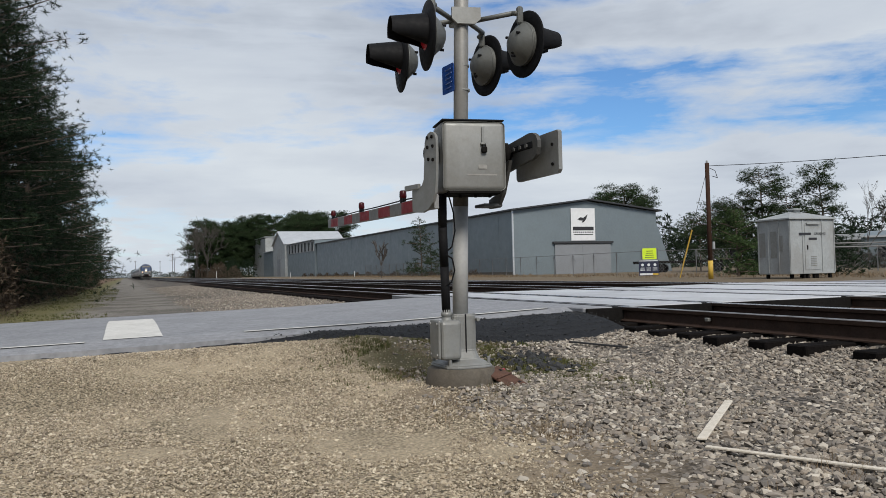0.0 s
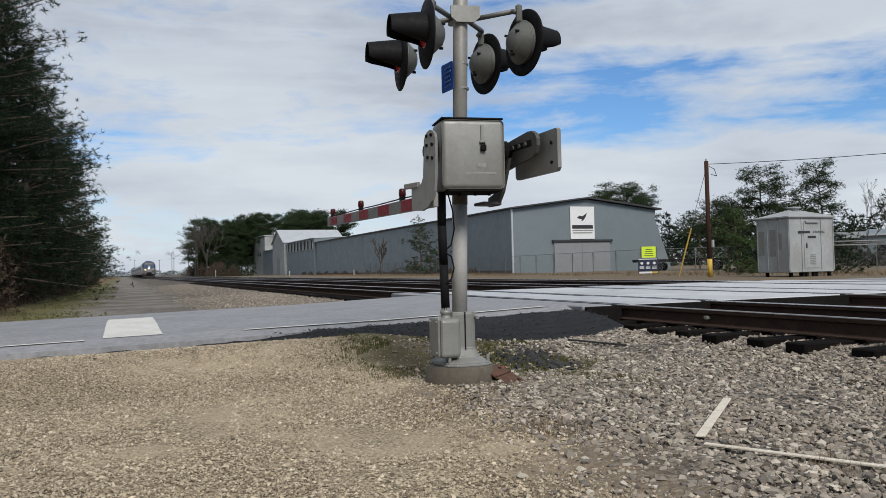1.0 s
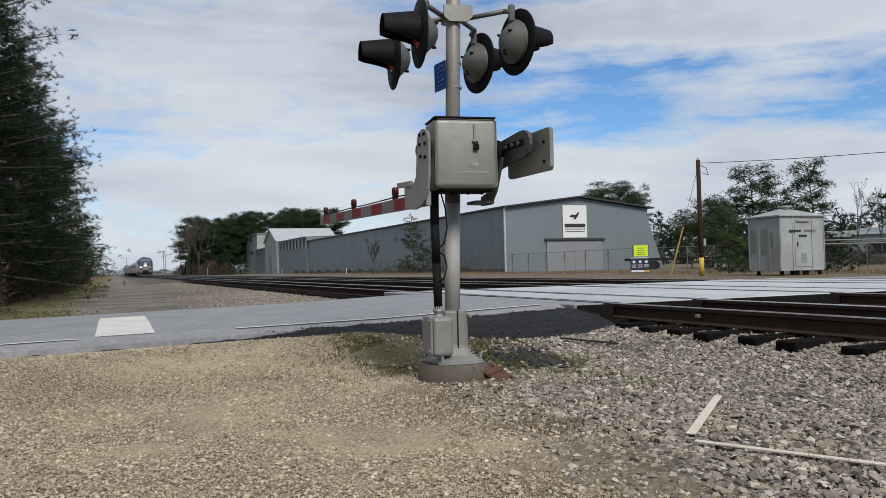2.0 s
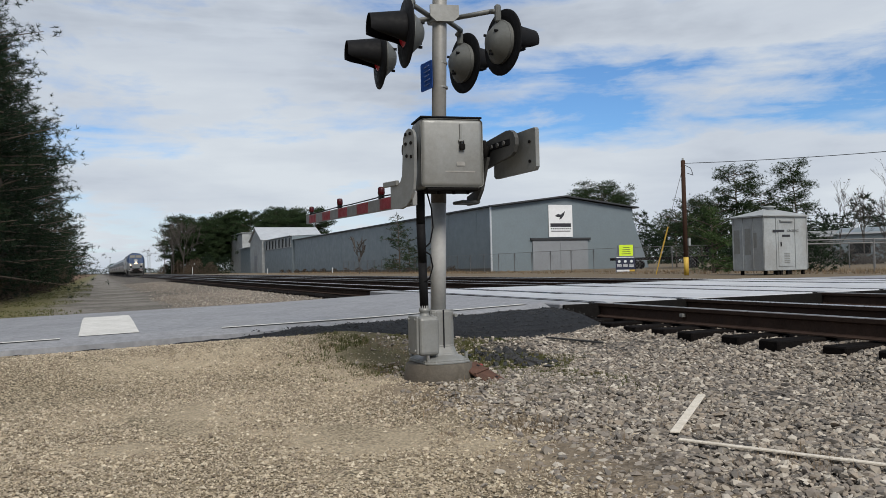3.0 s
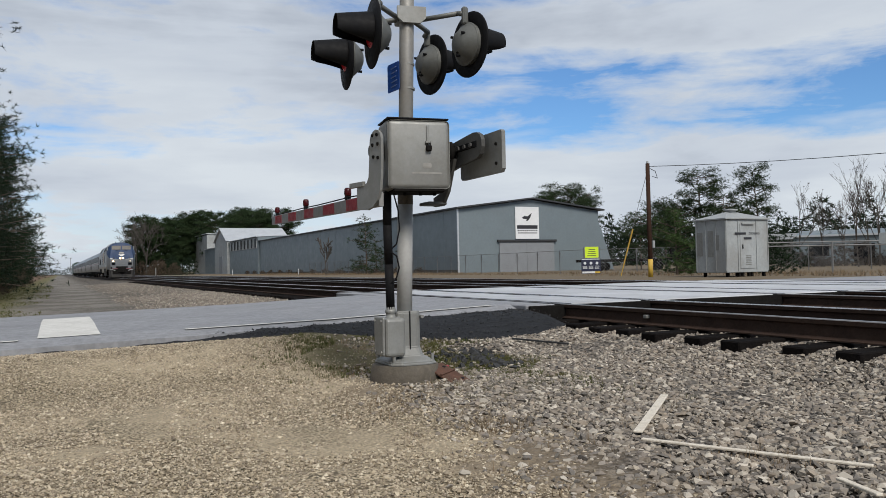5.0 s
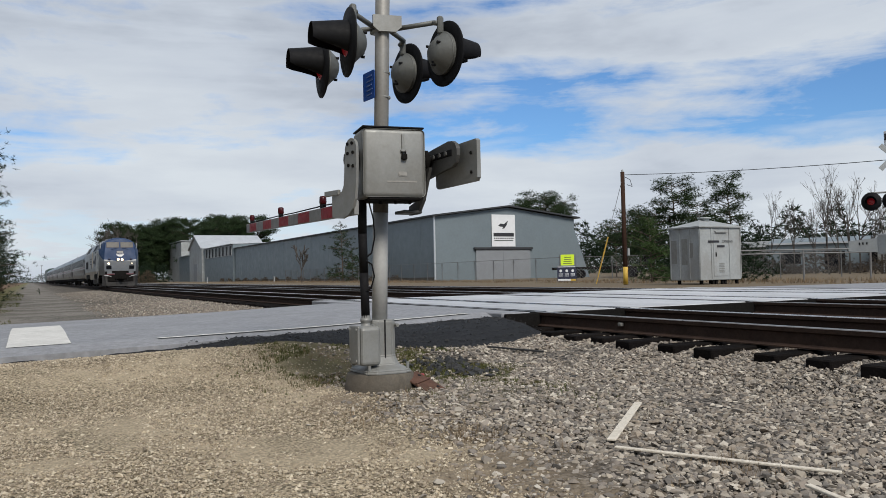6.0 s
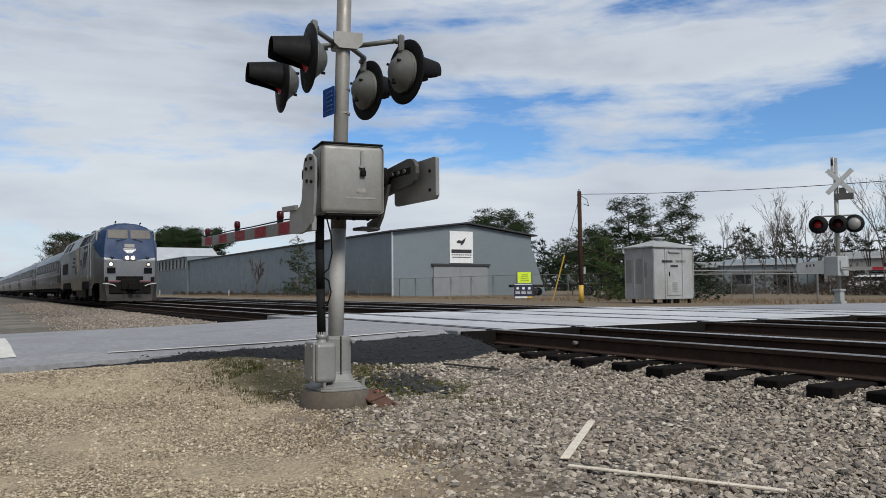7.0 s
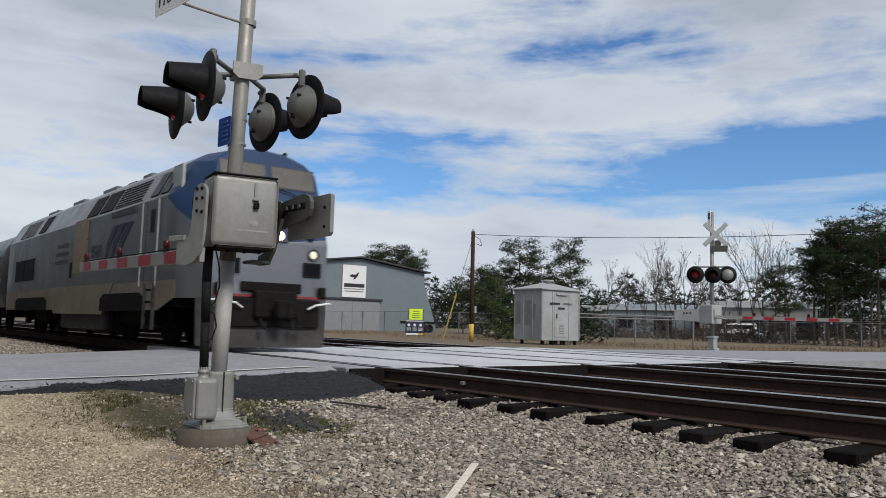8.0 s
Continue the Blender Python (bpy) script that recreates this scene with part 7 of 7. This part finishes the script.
def build_trees():
    rnd = random.Random(3)
    # wood beside the gravel track
    row = [(-23.5, -6.0, 15.0, 3.3), (-27, -5.0, 13.5, 3.0), (-31, -5.0, 14.6, 3.2), (-35, -4.7, 12.6, 3.0), (-39.5, -4.8, 13.4, 3.2), (-44, -4.5, 12.6, 3.0), (-50, -4.6, 12.2, 3.1), (-57, -4.3, 11.4, 3.0),
           (-65, -4.4, 11.0, 3.0), (-74, -4.2, 10.4, 2.9), (-84, -4.3, 10.4, 3.1), (-96, -4.3, 10.0, 3.1), (-111, -4.4, 10.0, 3.2), (-129, -4.5, 9.8, 3.2), (-150, -4.8, 9.6, 3.3)]
    for i, (x, y, h, r) in enumerate(row):
        pine("pine_tree", x, y, h, 0.06 if i else 0.1, r, 100 + i, M_NEEDLED, "dark pine at the wood's edge with boughs to the ground", 1.5 if i < 9 else 1.0, "pines beside the track", 0.0, 0.21 if i < 8 else 0.26, 14, 12.0 if i < 8 else 9.0)
    for i in range(11):
        pine("pine_tree", -21 - i * 8.5 + rnd.uniform(-2, 2), -9.5 + rnd.uniform(-1.5, 1.0), rnd.uniform(11.5, 14.5), 0.12, 3.0, 140 + i, M_NEEDLED, "dark pine inside the wood", 1.1, "pines beside the track", 0.0, 0.28, 12, 7.0)
    thicket("brown_undergrowth", [(-20 - i * 3.2, -3.7 + rnd.uniform(-0.6, 0.4), 2.0, 0.9, rnd.uniform(1.2, 2.8), 170) for i in range(26)], M_BROWNLEAF, "brown winter undergrowth at the wood's edge", 31, 0.26, 8)
    thicket("dark_undergrowth", [(-21 - i * 3.5, -6.2 + rnd.uniform(-0.8, 0.8), 2.2, 1.4, rnd.uniform(3.0, 6.0), 160) for i in range(24)], M_NEEDLED, "dense dark evergreen undergrowth in the wood", 32, 0.42, 8)
    # wood left of the warehouse
    for i in range(9):
        pine("pine_tree", -244 - 2 * i + rnd.uniform(-4, 4), 21.5 + 2.6 * i + rnd.uniform(-1, 1), rnd.uniform(15.0, 20.0), 0.2, 4.4, 200 + i, M_NEEDLE, "broad pine behind the sheds", 1.3, "pines behind the sheds", 0.6, 0.42, 11)
    for i in range(8):
        pine("pine_tree", -215 - rnd.uniform(0, 30), 42 + i * 2.0, rnd.uniform(16.5, 19.5), 0.3, 4.6, 230 + i, M_NEEDLE, "broad pine behind the sheds", 1.3, "pines behind the sheds", 0.6, 0.42, 11)
    for i in range(9):
        bare_tree(-222 - rnd.uniform(0, 30), 17.6 + i * 0.75, rnd.uniform(15, 19), 260 + i, 0, spread=0.42, depth=5, twig=0.028)
    thicket("shrubs", [(-205 - i * 6, 26 + rnd.uniform(-3, 6) - i * 0.35, 3.4, 2.6, rnd.uniform(3.0, 6.0), 200) for i in range(12)], M_NEEDLED, "dark evergreen shrubs along the railway", 33, 0.6, 8)
    thicket("brown_shrubs", [(-198 - i * 7, 23 + rnd.uniform(-2, 4) - i * 0.3, 3.0, 2.2, rnd.uniform(2.0, 4.2), 150) for i in range(11)], M_BROWNLEAF, "leafless brown shrubs along the railway", 34, 0.5, 7)
    # young trees before the long wall
    x, y = polar(-69.7, 95)
    pine("pine_tree", x, y, 7.0, 0.1, 2.0, 300, M_NEEDLE, "young pine before the warehouse wall", 1.0, "young pines", 0.0, 0.34, 15)
    x, y = polar(-69.0, 97)
    pine("pine_tree", x, y, 4.8, 0.05, 1.7, 301, M_NEEDLE, "young pine before the warehouse wall", 1.0, "young pines", 0.0, 0.34, 15)
    x, y = polar(-72.6, 92)
    bare_tree(x, y, 5.0, 302, 0, "small leafless sapling before the warehouse wall", 0.5, 4, "bare_sapling", 0.05)
    thicket("wall_scrub", [(-82 - i * 7, 36.6, 2.2, 0.5, 0.7, 45) for i in range(14)], M_BROWNLEAF, "brown scrub at the foot of the wall", 35, 0.3, 6)
    # behind the warehouse and the pole
    for az, d, h, low, r in ((-56.6, 118, 11.2, 0.4, 3.4), (-55.2, 116, 12.0, 0.4, 4.0), (-54.2, 118, 10.8, 0.4, 3.4), (-49.4, 82, 5.6, 0.35, 2.0), (-48.5, 80, 6.6, 0.3, 2.0), (-50.2, 88, 5.6, 0.3, 2.2),
                             (-46.1, 76, 9.0, 0.5, 2.1), (-44.6, 75, 6.6, 0.35, 1.7), (-42.4, 76, 8.8, 0.52, 2.1), (-47.6, 76, 6.0, 0.4, 1.8)):
        x, y = polar(az, d)
        pine("pine_tree", x, y, h, low, r, int(400 - az * 10), M_NEEDLE, "tall loblolly pine with a bare lower trunk", 1.7, "pines beyond the railway", 0.7, 0.23, 12)
    x, y = polar(-47.8, 47)
    pine("pine_tree", x, y, 3.8, 0.03, 1.25, 450, M_NEEDLEB, "bushy bright green young pine", 1.6, "young pines", 0.0, 0.22, 16, 10.0)
    thicket("dark_bushes", [(*polar(-47.2 + i * 0.9, 52 + i), 1.6, 1.4, 2.2, 150) for i in range(3)] + [(*polar(-41.8, 45), 1.3, 1.2, 2.0, 130), (*polar(-41.0, 60), 2.2, 1.4, 2.6, 130)], M_NEEDLED, "dark evergreen bushes behind the signal house", 36, 0.32, 8)
    # bare trees
    for k, (az, d, h) in enumerate(((-40.0, 78, 9.0), (-38.6, 80, 8.0), (-37.4, 80, 8.4), (-36.6, 72, 10.0), (-36.0, 76, 10.5), (-35.4, 74, 10.2), (-34.8, 78, 10.8), (-34.2, 72, 9.6), (-33.6, 76, 9.0),
                                    (-31.2, 76, 9.4), (-30.4, 72, 11.0), (-29.7, 76, 11.6), (-29.0, 74, 10.0), (-28.2, 78, 9.5), (-32.2, 80, 8.0))):
        x, y = polar(az, d)
        bare_tree(x, y, h * 0.93, 500 + k, 10 if k % 2 else 26, "slender leafless tree beyond the crossing", 0.32, 5, "bare_tree", 0.009)
    # pine wood right of the crossing
    for k, (az, d, h) in enumerate(((-28.4, 74, 6.6), (-26.7, 66, 7.6), (-25.9, 65, 8.6), (-25.0, 64, 9.2), (-24.0, 66, 9.0), (-23.0, 64, 9.6), (-21.8, 66, 9.0), (-20.4, 64, 9.4), (-25.4, 76, 9.0), (-23.4, 76, 9.8))):
        x, y = polar(az, d)
        pine("pine_tree", x, y, h, 0.40, 1.9, 600 + k, M_NEEDLE, "tall pine in the wood beyond the crossing", 1.5, "pines beyond the crossing", 0.5, 0.24, 12)
    thicket("wood_edge", [(*polar(-33.5 + i * 0.9, 70), 2.6, 2.0, 1.2 + 0.6 * (i % 3), 120) for i in range(14)], M_BROWNLEAF, "brown brush at the foot of the trees", 37, 0.22, 8)
    thicket("grey_brush", [(*polar(-42 + i * 1.1, 84 + 4 * math.sin(i * 2.1)), 2.4, 2.0, 1.6 + 0.9 * math.sin(i * 1.7), 90) for i in range(13)], M_BARE, "thin leafless grey brush beyond the fence", 41, 0.45, 7)
    # far woods along the horizon
    rows = [(*polar(-60 + i * 0.85, 190 + 25 * math.sin(i * 1.7)), 6.0, 5.0, 9.5 + 2.5 * math.sin(i * 2.3), 120) for i in range(52)]
    thicket("far_woods", rows, M_NEEDLED, "distant dark woods along the horizon", 38, 1.5, 8)
    rows = [(-900 + 40 * math.sin(i), -60 + i * 18, 18, 14, 7 + 2 * math.sin(i * 1.9), 260) for i in range(18)]
    thicket("far_woods", rows, M_NEEDLED, "distant dark woods where the railway vanishes", 39, 1.3, 10)
    # added leaf mass behind the camera, never in view: cuts sky light on -y faces
    rows = [(-14 + 4.2 * i, -17 + 3 * math.sin(i * 1.3), 4.0, 4.0, 13 + 2 * math.sin(i * 2.1), 170) for i in range(15)]
    thicket("wood_behind", rows, M_NEEDLED, "unseen dark leaf mass added to block sky light", 40, 1.1, 8)


build_trees()


def motions():
    run = [(0, -230.5), (1, -203.0), (2.5, -162.0), (4, -121.0), (5, -94.3), (6, -67.6), (7, -41.0), (7.5, -27.4), (8, -13.6)]
    walk(loco, [(t, on_track(x)) for t, x in run])
    for i, c in enumerate(coaches):
        back = LOCO_LEN + CAR_GAP + i * (CAR_LEN + CAR_GAP)
        walk(c, [(t, on_track(x - back)) for t, x in run])


motions()
